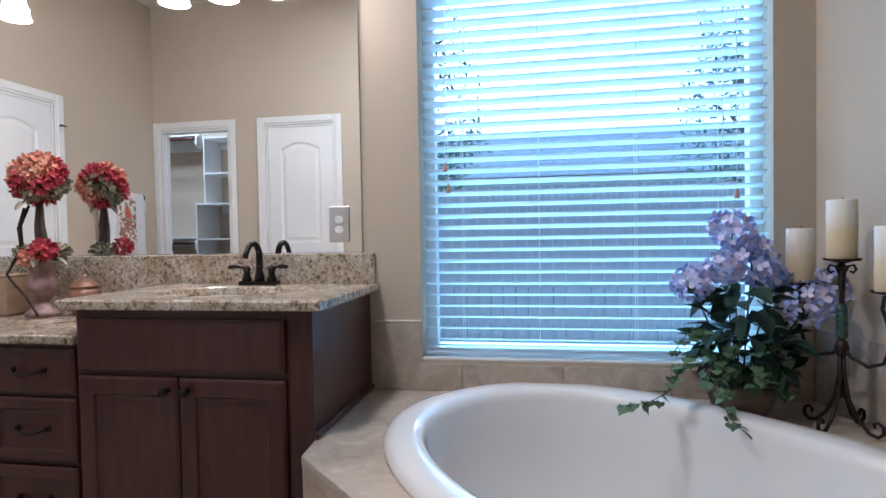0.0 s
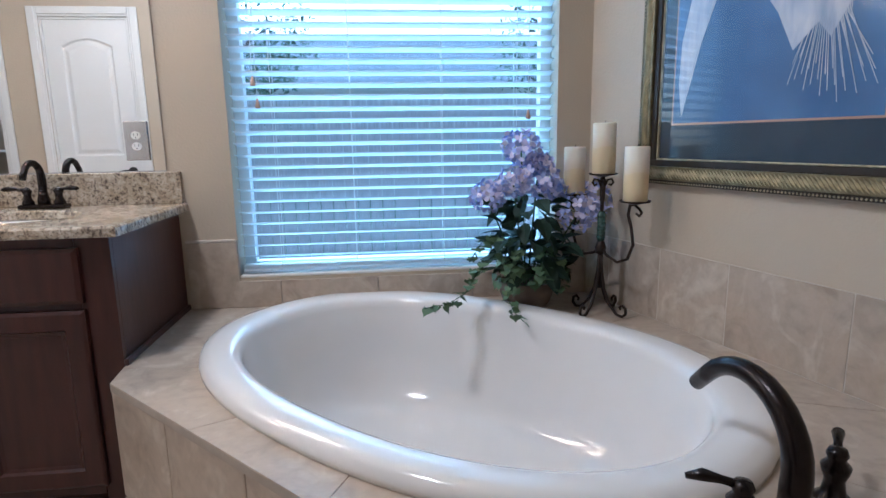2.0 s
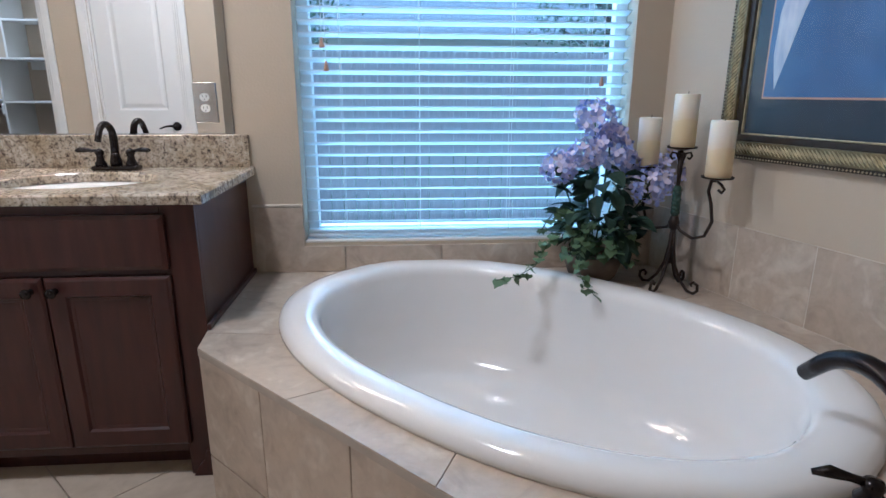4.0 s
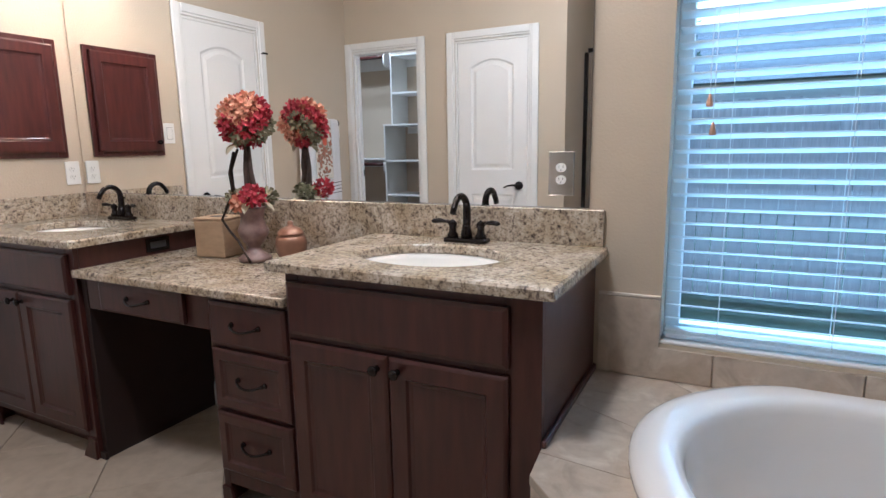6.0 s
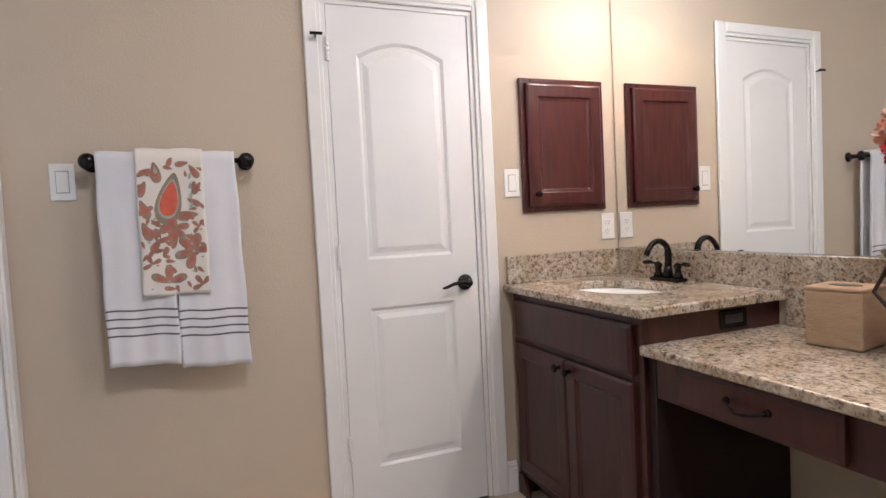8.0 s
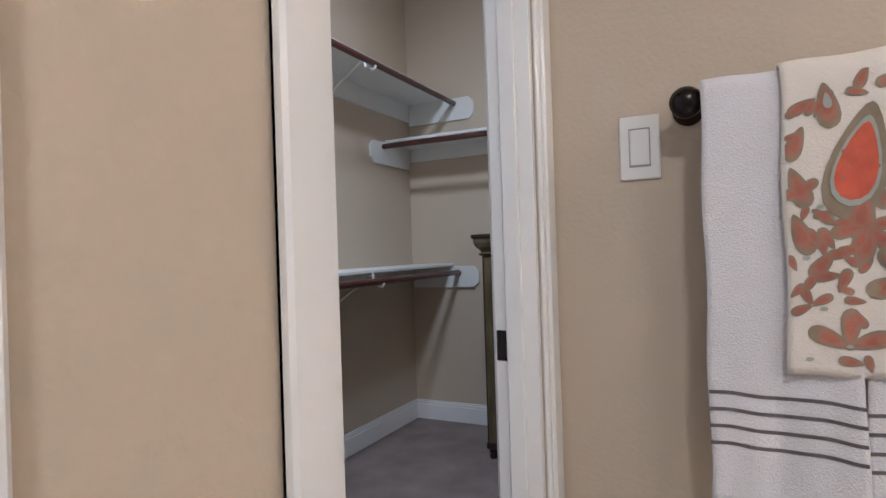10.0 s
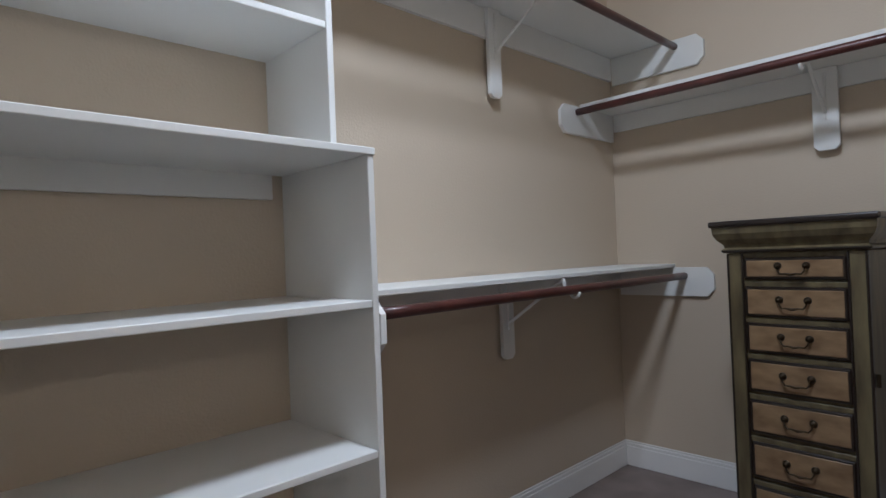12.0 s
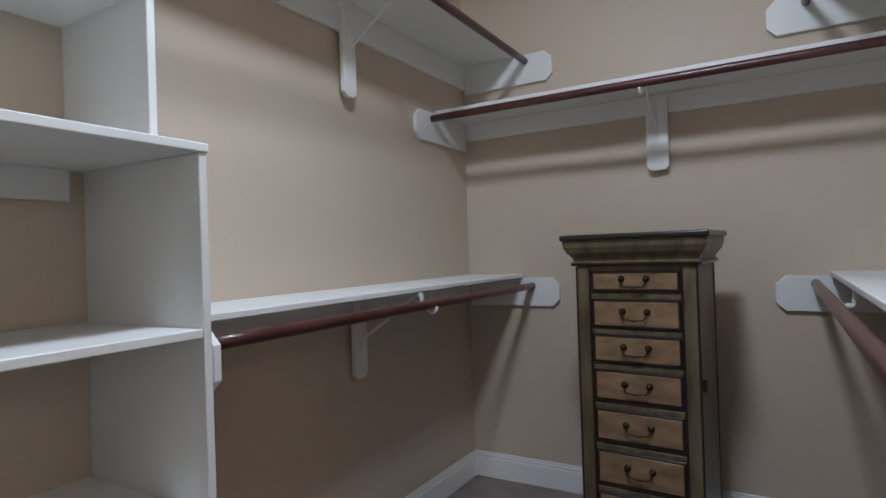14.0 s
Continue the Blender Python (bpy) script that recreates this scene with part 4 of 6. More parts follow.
b_.inputs["Roughness"].default_value = 0.5
b_.inputs["Subsurface Weight"].default_value = 0.25
b_.inputs["Subsurface Radius"].default_value = (0.02, 0.012, 0.006)
for x, y, z, h in CANDLES:
    bm = bmesh.new()
    lathe(bm, [(0.0, z - 0.010), (0.012, z - 0.010), (0.030, z - 0.004), (0.047, z - 0.002), (0.050, z + 0.004), (0.046, z + 0.001), (0, z)], cx=x, cy=y, n=24)
    part("candle_plate", bm, IRON, e, smooth=False)
    if x or y:
        d = Vector((x, y, 0))
        L = d.length
        d.normalize()
        bm = bmesh.new()
        pts = [(0.006, 0.262), (0.03, 0.232), (L * 0.55, 0.215), (L * 0.85, 0.235), (L * 1.0, 0.29), (L * 0.92, 0.35), (L * 0.82, 0.39), (L * 0.86, 0.425), (L * 1.0, z - 0.010)]
        tube(bm, [(d.x * r, d.y * r, q) for r, q in pts], 0.0055, n=8)
        pts = [(L * 1.0, z - 0.012), (L * 1.12, z - 0.022), (L * 1.20, z - 0.035), (L * 1.14, z - 0.048), (L * 1.05, z - 0.040)]
        tube(bm, [(d.x * r, d.y * r, q) for r, q in pts], 0.0045, n=6)
        part("arm", bm, IRON, e, smooth=True)
    ce = tagged(empty("pillar_candle", pose(CHX + x, CHY + y, TZ + z * 0.962 + 0.0005)), label="cream and honey layered pillar candle on an iron plate", category="candle", group="candles on the iron stand")
    bm = bmesh.new()
    lathe(bm, [(0, 0.001), (0.037, 0.001), (0.0395, 0.004), (0.0395, h - 0.004), (0.037, h), (0.030, h - 0.003), (0.012, h - 0.010), (0, h - 0.012)], n=32)
    part("wax", bm, WAXM, ce, smooth=True)
    bm = bmesh.new()
    tube(bm, [(0, 0, h - 0.012), (0.001, 0, h + 0.002), (0.003, 0, h + 0.008)], 0.0012, n=6)
    part("wick", bm, DARKSLOT, ce, "short dark wick")


# ---- flowers ----
def floret(size, cup=0.25):
    bm = bmesh.new()
    for k in range(4):
        a = k * math.pi / 2
        c, s = math.cos(a), math.sin(a)
        prof = [(0.05, 0.05), (0.45, 0.38), (0.85, 0.34), (1.0, 0.12)]
        left, right = [], []
        for r, w in prof:
            z = cup * r * r * size * (1 if k % 2 else 0.8)
            for lst, q in ((left, -w), (right, w)):
                x, y = r * size, q * size
                lst.append(bm.verts.new((x * c - y * s, x * s + y * c, z + 0.1 * abs(q) * size)))
        for i in range(3):
            bm.faces.new((left[i], right[i], right[i + 1], left[i + 1]))
    me = bpy.data.meshes.new("petals")
    bm.to_mesh(me)
    bm.free()
    return me


def petals_mat(name, stops):
    m = bpy.data.materials.new(name)
    m.use_nodes = True
    n, l = m.node_tree.nodes, m.node_tree.links
    b = n["Principled BSDF"]
    g = n.new("ShaderNodeNewGeometry")
    r = ramp(n, stops)
    l.new(g.outputs["Random Per Island"], r.inputs[0])
    l.new(r.outputs[0], b.inputs["Base Color"])
    b.inputs["Roughness"].default_value = 0.65
    b.inputs["Subsurface Weight"].default_value = 0.0
    return m


LAV = petals_mat("lavender_petals", [(0.0, (0.30, 0.36, 0.70)), (0.4, (0.46, 0.48, 0.80)), (0.7, (0.64, 0.60, 0.84)), (1.0, (0.80, 0.72, 0.86))])
REDS = petals_mat("red_petals", [(0.0, (0.25, 0.01, 0.025)), (0.5, (0.40, 0.02, 0.04)), (1.0, (0.50, 0.05, 0.07))])
PEACH = petals_mat("peach_petals", [(0.0, (0.50, 0.16, 0.09)), (0.5, (0.66, 0.30, 0.18)), (1.0, (0.74, 0.42, 0.28))])
SAGE = petals_mat("sage_petals", [(0.0, (0.14, 0.13, 0.07)), (0.6, (0.25, 0.24, 0.14)), (1.0, (0.45, 0.42, 0.28))])
LEAFM = petals_mat("leaf_green", [(0.0, (0.010, 0.028, 0.018)), (0.6, (0.020, 0.050, 0.028)), (1.0, (0.04, 0.08, 0.045))])
IVYM = petals_mat("ivy_green", [(0.0, (0.03, 0.08, 0.03)), (0.5, (0.055, 0.12, 0.045)), (1.0, (0.12, 0.18, 0.09))])


def flower_head(name, centre, r, mat, parent, count, size, rg, squash=(1, 1, 1), label="", cup=0.35):
    """One bloom of many four-petalled florets round a ball."""
    base = floret(size, cup)
    vs0 = [v.co.copy() for v in base.vertices]
    fs0 = [tuple(p.vertices) for p in base.polygons]
    vs, fs = [], []
    for i in range(count):
        z = 1 - 2 * (i + 0.5) / count
        a = i * 2.39996 + rg.uniform(-0.2, 0.2)
        q = math.sqrt(1 - z * z)
        d = Vector((q * math.cos(a), q * math.sin(a), z))
        p = Vector(centre) + Vector((d.x * squash[0], d.y * squash[1], d.z * squash[2])) * r * rg.uniform(0.86, 1.08)
        dd = (d + Vector((rg.gauss(0, 0.25), rg.gauss(0, 0.25), rg.gauss(0, 0.25)))).normalized()
        m = Matrix.Translation(p) @ dd.to_track_quat("Z", "Y").to_matrix().to_4x4() @ Matrix.Rotation(rg.uniform(0, 6.28), 4, "Z") @ Matrix.Scale(rg.uniform(0.8, 1.15), 4)
        b = len(vs)
        vs += [m @ v for v in vs0]
        fs += [tuple(b + k for k in f) for f in fs0]
    me = bpy.data.meshes.new(name)
    me.from_pydata(vs, [], fs)
    me.materials.append(mat)
    ob = new(name, me)
    ob.parent = parent
    if label:
        ob["label"] = label
    bpy.data.meshes.remove(base)
    return ob


def leaf_mesh(length, width, lobes=0):
    bm = bmesh.new()
    if lobes:
        pts = [(0, 0), (0.28, 0.42), (0.05, 0.55), (0.30, 0.62), (0.42, 1.0 * 0.62), (0.62, 0.40), (0.72, 0.20), (1.0, 0.0)]
        up = [(x * length, y * width) for x, y in pts]
        out = up + [(x, -y) for x, y in reversed(up[1:-1])]
        c = bm.verts.new((0.35 * length, 0, 0.03 * length))
        vs = [bm.verts.new((x, y, -0.05 * length * (x / length) ** 2 + 0.05 * abs(y))) for x, y in out]
        for k in range(len(vs)):
            bm.faces.new((c, vs[k], vs[(k + 1) % len(vs)]))
    else:
        rows = []
        for t, w in ((0, 0.02), (0.15, 0.6), (0.35, 0.95), (0.6, 0.85), (0.82, 0.45), (1.0, 0.02)):
            z = -0.35 * length * t * t
            rows.append([bm.verts.new((t * length, q * w * width / 2, z + abs(q) * w * width * 0.12)) for q in (-1, 0, 1)])
        for a, b in zip(rows, rows[1:]):
            for k in range(2):
                bm.faces.new((a[k], a[k + 1], b[k + 1], b[k]))
    me = bpy.data.meshes.new("leaf")
    bm.to_mesh(me)
    bm.free()
    return me


def leaves(name, me, mat, parent, poses):
    if not me.materials:
        me.materials.append(mat)
    for m in poses:
        o = new(name, me)
        o.parent = parent
        o.matrix_local = m


rg = random.Random(21)
PX, PY = 3.950, -0.150
plant = tagged(empty("hydrangea_plant", pose(PX, PY, TZ)), label="potted lavender blue silk hydrangeas with trailing green ivy", category="potted plant")
POTM = material("mossy_pot", (0.17, 0.13, 0.095), 0.8, noise_scale=14, vary=0.45, bump=0.4, bump_scale=50)
bm = bmesh.new()
lathe(bm, [(0.0, 0.001), (0.072, 0.001), (0.088, 0.02), (0.102, 0.06), (0.106, 0.10), (0.100, 0.102), (0.094, 0.09), (0, 0.088)], n=28)
part("pot", bm, POTM, plant, "brown weathered pot", smooth=True)
heads = [((-0.020, 0.02, 0.600), 0.060, (1.1, 0.9, 0.95)), ((0.035, 0.0, 0.485), 0.066, (1.2, 1, 0.85)), ((-0.06, -0.03, 0.475), 0.055, (1.1, 1, 0.8)), ((-0.150, -0.01, 0.425), 0.056, (1, 1, 0.9)), ((0.100, 0.02, 0.44), 0.052, (1.1, 1, 0.8)), ((0.175, -0.055, 0.365), 0.062, (1.05, 0.9, 1.0)), ((0.275, 0.05, 0.40), 0.066, (1, 1, 1.0)), ((0.055, 0.05, 0.535), 0.045, (1, 1, 0.8))]
for c, r, sq in heads:
    flower_head("flower_head", c, r, LAV, plant, 34, 0.024, rg, sq, cup=0.4)
STEMM = material("stem_green", (0.05, 0.09, 0.03), 0.6)
for c, r, sq in heads:
    bm = bmesh.new()
    tube(bm, [(c[0] * 0.15, c[1] * 0.15, 0.08), (c[0] * 0.5, c[1] * 0.5, c[2] * 0.55), (c[0], c[1], c[2] - 0.01)], 0.003, n=5)
    part("stem", bm, STEMM, plant)
big = leaf_mesh(0.090, 0.060)
ps = []
for k in range(104):
    a = rg.uniform(0, 6.283)
    z = rg.uniform(0.13, 0.44)
    r = rg.uniform(0.02, 0.125) * (1.1 - 0.5 * abs(z - 0.25))
    ps.append(Matrix.Translation((r * math.cos(a) + 0.01, min(r * math.sin(a), 0.10), z)) @ Matrix.Rotation(a + rg.uniform(-0.5, 0.5), 4, "Z") @ Matrix.Rotation(radians(rg.uniform(-45, 40)), 4, "Y") @ Matrix.Rotation(rg.uniform(-0.6, 0.6), 4, "X"))
leaves("leaf", big, LEAFM, plant, ps)
ivy = leaf_mesh(0.036, 0.034, lobes=1)
strands = [[(-0.06, -0.06, 0.20), (-0.15, -0.10, 0.22), (-0.21, -0.13, 0.17), (-0.26, -0.16, 0.10), (-0.33, -0.21, 0.080), (-0.41, -0.23, 0.075)],
           [(-0.04, -0.08, 0.18), (-0.10, -0.16, 0.16), (-0.12, -0.21, 0.10), (-0.11, -0.26, 0.06), (-0.085, -0.30, 0.035)],
           [(0.02, -0.08, 0.18), (0.05, -0.12, 0.14), (0.08, -0.13, 0.10), (0.12, -0.11, 0.09)],
           [(-0.07, -0.03, 0.25), (-0.13, -0.06, 0.29), (-0.18, -0.07, 0.27), (-0.21, -0.08, 0.23), (-0.235, -0.10, 0.20)],
           [(-0.03, -0.09, 0.24), (-0.07, -0.12, 0.22), (-0.12, -0.13, 0.19), (-0.14, -0.16, 0.13)],
           [(0.04, -0.07, 0.22), (0.10, -0.09, 0.19), (0.15, -0.08, 0.14)],
           [(0.0, -0.10, 0.20), (0.02, -0.13, 0.16), (0.01, -0.14, 0.11)]]
ps = []
bm = bmesh.new()
for st in strands:
    tube(bm, st, 0.0015, n=5)
    for a, b in zip(st, st[1:]):
        a, b = Vector(a), Vector(b)
        steps = max(2, int((b - a).length / 0.0125))
        for q in range(steps):
            p = a.lerp(b, (q + rg.random()) / steps) + Vector((rg.gauss(0, 0.008), rg.gauss(0, 0.008), rg.uniform(-0.004, 0.012)))
            ps.append(Matrix.Translation(p) @ Matrix.Rotation(rg.uniform(0, 6.28), 4, "Z") @ Matrix.Rotation(radians(rg.uniform(10, 70)), 4, "Y") @ Matrix.Scale(rg.uniform(0.7, 1.25), 4))
for k in range(90):
    a = rg.uniform(0, 6.283)
    r = rg.uniform(0.07, 0.14)
    p = Vector((r * math.cos(a) * 1.1 + 0.01, min(r * math.sin(a), 0.09), rg.uniform(0.10, 0.25)))
    ps.append(Matrix.Translation(p) @ Matrix.Rotation(a, 4, "Z") @ Matrix.Rotation(radians(rg.uniform(0, 80)), 4, "Y") @ Matrix.Scale(rg.uniform(0.8, 1.3), 4))
part("ivy_vines", bm, LEAFM, plant)
leaves("ivy_leaf", ivy, IVYM, plant, ps)

# ---- framed picture on the east wall ----
QY0, QY1, QZ0, QZ1 = -1.212, -0.307, 0.962, 2.06
pic = tagged(empty("framed_picture"), label="large framed print in blues under glass, dark and gold rope frame", category="picture")
GOLD = material("antique_gold", (0.74, 0.66, 0.42), 0.38, metal=0.4, noise_scale=50, vary=0.5)
GOLDD = material("dull_gold", (0.26, 0.22, 0.12), 0.45, metal=0.5, noise_scale=50, vary=0.5)
FRD = material("frame_dark", (0.035, 0.028, 0.022), 0.35, noise_scale=30, vary=0.3)
gx = EX - 0.001
for nm, t, a, b, mt in (("outer_moulding", 0.028, 0.0, 0.014, FRD), ("rope_band_base", 0.034, 0.014, 0.058, GOLDD), ("inner_moulding", 0.024, 0.058, 0.078, FRD), ("gold_lip", 0.018, 0.078, 0.083, GOLD)):
    bm = bmesh.new()
    y0, y1, z0, z1 = QY0 + a, QY1 - a, QZ0 + a, QZ1 - a
    w = b - a
    box(bm, gx - t, gx, y0, y1, z0, z0 + w, bevel=0.002)
    box(bm, gx - t, gx, y0, y1, z1 - w, z1, bevel=0.002)
    box(bm, gx - t, gx, y0, y0 + w, z0 + w, z1 - w, bevel=0.002)
    box(bm, gx - t, gx, y1 - w, y1, z0 + w, z1 - w, bevel=0.002)
    part(nm, bm, mt, pic)
vs, fs = [], []


def nub(p, along, across, la, lb, lc):
    """A small six-sided bead between two axes, standing proud toward -x."""
    b = len(vs)
    for q in ((-la, 0, 0), (0, -lb, 0), (la, 0, 0), (0, lb, 0), (0, 0, lc)):
        vs.append(Vector(p) + along * q[0] + across * q[1] + Vector((-1, 0, 0)) * q[2])
    fs.extend([(b, b + 1, b + 4), (b + 1, b + 2, b + 4), (b + 2, b + 3, b + 4), (b + 3, b, b + 4)])


def run(y0, z0, y1, z1, step, kind):
    d = Vector((0, y1 - y0, z1 - z0))
    L = d.length
    d.normalize()
    n = Vector((1, 0, 0)).cross(d)
    k = 0
    while k * step < L:
        p = Vector((gx - (0.033 if kind else 0.027), y0, z0)) + d * (k * step)
        if kind:
            nub(p, (d + n * 1.1).normalized(), (n - d * 1.1).normalized(), 0.027, 0.005, 0.008)
        else:
            nub(p, d, n, 0.0048, 0.0048, 0.005)
        k += 1


m0 = 0.036
for (ya, za, yb, zb) in ((QY0, QZ0, QY1, QZ0), (QY1, QZ0, QY1, QZ1), (QY1, QZ1, QY0, QZ1), (QY0, QZ1, QY0, QZ0)):
    cy = (QY0 + QY1) / 2
    cz = (QZ0 + QZ1) / 2
    f = lambda v, c, i: v + (i if v < c else -i)
    run(f(ya, cy, m0), f(za, cz, m0), f(yb, cy, m0), f(zb, cz, m0), 0.0125, 1)
    run(f(ya, cy, 0.006), f(za, cz, 0.006), f(yb, cy, 0.006), f(zb, cz, 0.006), 0.0105, 0)
me = bpy.data.meshes.new("rope_beading")
me.from_pydata(vs, [], fs)
me.materials.append(GOLD)
o = tagged(new("rope_beading", me), kind="stuff")
o.parent = pic
MATB = material("mat_board", (0.035, 0.055, 0.085), 0.8, noise_scale=3, vary=0.1)
part("mat_board", boxes((gx - 0.008, gx - 0.004, QY0 + 0.066, QY1 - 0.066, QZ0 + 0.066, QZ1 - 0.066)), MATB, pic)
iy0, iy1, iz0, iz1 = QY0 + 0.137, QY1 - 0.137, QZ0 + 0.195, QZ1 - 0.155
part("mat_line", boxes((gx - 0.0095, gx - 0.008, iy0 - 0.006, iy1 + 0.006, iz0 - 0.006, iz1 + 0.006)), material("copper_line", (0.55, 0.33, 0.24), 0.5), pic, "copper inner mat line")
PRINT = material("print_paper", (0.13, 0.25, 0.50), 0.7, noise_scale=3.5, second=(0.05, 0.11, 0.26))
part("print", boxes((gx - 0.0110, gx - 0.0095, iy0, iy1, iz0, iz1)), PRINT, pic, "deep blue printed sheet")
WHITEP = material("print_white", (0.66, 0.68, 0.74), 0.7, noise_scale=9, second=(0.34, 0.42, 0.58), stretch=(1, 3, 1))


def blob(name, pts, x, mt):
    bm = bmesh.new()
    prism(bm, pts, "x", x - 0.0008, x)
    return part(name, bm, mt, pic)


wx = gx - 0.0112
blob("pale_shape", [(iy1 - 0.035, iz0 + 0.02), (iy1 - 0.018, iz0 + 0.12), (iy1 - 0.022, iz0 + 0.24), (iy1 - 0.05, iz0 + 0.36), (iy1 - 0.10, iz0 + 0.46), (iy1 - 0.18, iz0 + 0.55), (iy1 - 0.27, iz0 + 0.60), (iy1 - 0.22, iz0 + 0.48), (iy1 - 0.15, iz0 + 0.36), (iy1 - 0.10, iz0 + 0.24), (iy1 - 0.065, iz0 + 0.12)], wx, WHITEP)
blob("pale_shape", [(iy0 + 0.235, iz0 + 0.17), (iy0 + 0.285, iz0 + 0.27), (iy0 + 0.33, iz0 + 0.33), (iy0 + 0.35, iz0 + 0.66), (iy0 + 0.05, iz0 + 0.68), (iy0 + 0.055, iz0 + 0.42), (iy0 + 0.09, iz0 + 0.28), (iy0 + 0.14, iz0 + 0.19), (iy0 + 0.175, iz0 + 0.23)], wx, WHITEP)
for k in range(26):
    y = iy0 + 0.02 + 0.0088 * k
    zb = iz0 + 0.035 + 0.018 * ((k * 7) % 5) + 0.0035 * abs(k - 10)
    blob("pale_strand", [(y, zb), (y + 0.0022, zb), (y * 0.45 + (iy0 + 0.16) * 0.55 + 0.002, iz0 + 0.24), (iy0 + 0.095 + 0.0050 * k, iz0 + 0.42), (iy0 + 0.091 + 0.0050 * k, iz0 + 0.42), (y * 0.45 + (iy0 + 0.16) * 0.55, iz0 + 0.24)], wx - 0.0004, WHITEP)
PG = material("picture_glass", (0.02, 0.02, 0.02), 0.02)
pgn, pgl = PG.node_tree.nodes, PG.node_tree.links
for nd in list(pgn):
    if nd.type != "OUTPUT_MATERIAL":
        pgn.remove(nd)
tr = pgn.new("ShaderNodeBsdfTransparent")
gl = pgn.new("ShaderNodeBsdfGlossy")
gl.inputs["Roughness"].default_value = 0.01
fr = pgn.new("ShaderNodeFresnel")
fr.inputs["IOR"].default_value = 1.28
mx = pgn.new("ShaderNodeMixShader")
pgl.new(fr.outputs[0], mx.inputs[0])
pgl.new(tr.outputs[0], mx.inputs[1])
pgl.new(gl.outputs[0], mx.inputs[2])
out = [nd for nd in pgn if nd.type == "OUTPUT_MATERIAL"][0]
pgl.new(mx.outputs[0], out.inputs[0])
bm = bmesh.new()
bm.faces.new([bm.verts.new(p) for p in ((gx - 0.016, QY0 + 0.068, QZ0 + 0.068), (gx - 0.016, QY1 - 0.068, QZ0 + 0.068), (gx - 0.016, QY1 - 0.068, QZ1 - 0.068), (gx - 0.016, QY0 + 0.068, QZ1 - 0.068))])
g = part("picture_pane", bm, PG, pic)
pic.matrix_world = SLANT

# ---- medicine cabinet, switches, outlets ----
e = tagged(empty("medicine_cabinet"), label="recessed dark cherry wooden medicine cabinet in the wall", category="cabinet")
my0, my1, mz0, mz1 = -0.497, -0.072, 1.200, 1.770
part("cabinet_frame", boxes((0.001, 0.016, my0, my0 + 0.05, mz0, mz1), (0.001, 0.016, my1 - 0.05, my1, mz0, mz1), (0.001, 0.016, my0 + 0.05, my1 - 0.05, mz0, mz0 + 0.05), (0.001, 0.016, my0 + 0.05, my1 - 0.05, mz1 - 0.05, mz1), bevel=0.003), CABW, e)
bm = bmesh.new()
panel_front(bm, my0 + 0.024, my1 - 0.024, mz0 + 0.024, mz1 - 0.024, 0, raised=True, t=0.020, rail=0.055)
bmesh.ops.transform(bm, matrix=Matrix.Translation((0.0165, 0, 0)) @ Matrix.Rotation(radians(90), 4, "Z"), verts=bm.verts)
dr = part("cabinet_door", bm, CABW, e)
bm = bmesh.new()
lathe(bm, [(0.008, 0), (0.006, 0.012), (0.013, 0.018), (0.012, 0.026), (0, 0.028)], n=16)
bmesh.ops.transform(bm, matrix=Matrix.Translation((0.0365, my0 + 0.055, mz0 + 0.075)) @ Matrix.Rotation(radians(90), 4, "Y"), verts=bm.verts)
part("knob", bm, BRONZE, dr, "dark round knob", smooth=True)


def wall_plate(name, m, label, cat, kindp="rocker", w=0.072, h=0.118, mt=None):
    """A cover plate in the xz plane, facing -y."""
    e = tagged(empty(name), label=label, category=cat)
    part("cover_plate", boxes((-w / 2, w / 2, -0.006, -0.0005, -h / 2, h / 2), bevel=0.002), mt or PLASTIC, e)
    if kindp == "rocker":
        part("rocker", boxes((-0.017, 0.017, -0.009, -0.006, -0.033, 0.033), bevel=0.0015), PLASTIC, e)
        part("rocker_gap", boxes((-0.019, 0.019, -0.0066, -0.006, -0.036, 0.036)), material("plate_gap", (0.35, 0.34, 0.32), 0.6), e)
    else:
        for s in (-1, 1):
            bm = bmesh.new()
            prism(bm, [(0.017 * math.cos(radians(a)) * 1.0, s * 0.0195 + 0.0145 * math.sin(radians(a))) for a in range(0, 360, 20)], "y", -0.0085, -0.006)
            sock = part("socket", bm, PLASTIC, e)
            part("slots", boxes((-0.0075, -0.0055, -0.0088, -0.0084, s * 0.0195 - 0.001, s * 0.0195 + 0.007), (0.0055, 0.0075, -0.0088, -0.0084, s * 0.0195 - 0.001, s * 0.0195 + 0.007), (-0.002, 0.002, -0.0088, -0.0084, s * 0.0195 - 0.010, s * 0.0195 - 0.006)), DARKSLOT, sock)
    e.matrix_world = m
    return e


RW = Matrix.Rotation(radians(90), 4, "Z")
wall_plate("light_switch", Matrix.Translation((0.0, -2.170, 1.367)) @ RW, "white rocker light switch beside the towel bar", "light switch")
wall_plate("light_switch", Matrix.Translation((0.0, -0.545, 1.327)) @ RW, "white rocker light switch between door and cabinet", "light switch")
wall_plate("wall_outlet", Matrix.Translation((0.0, -0.058, 1.121)) @ RW, "white outlet under the medicine cabinet", "outlet", kindp="socket")
wall_plate("wall_outlet", Matrix.Translation((2.535, -0.0065, 1.130)), "white duplex outlet with mirrored cover set in the mirror", "outlet", kindp="socket", w=0.082, h=0.140, mt=CHROME)

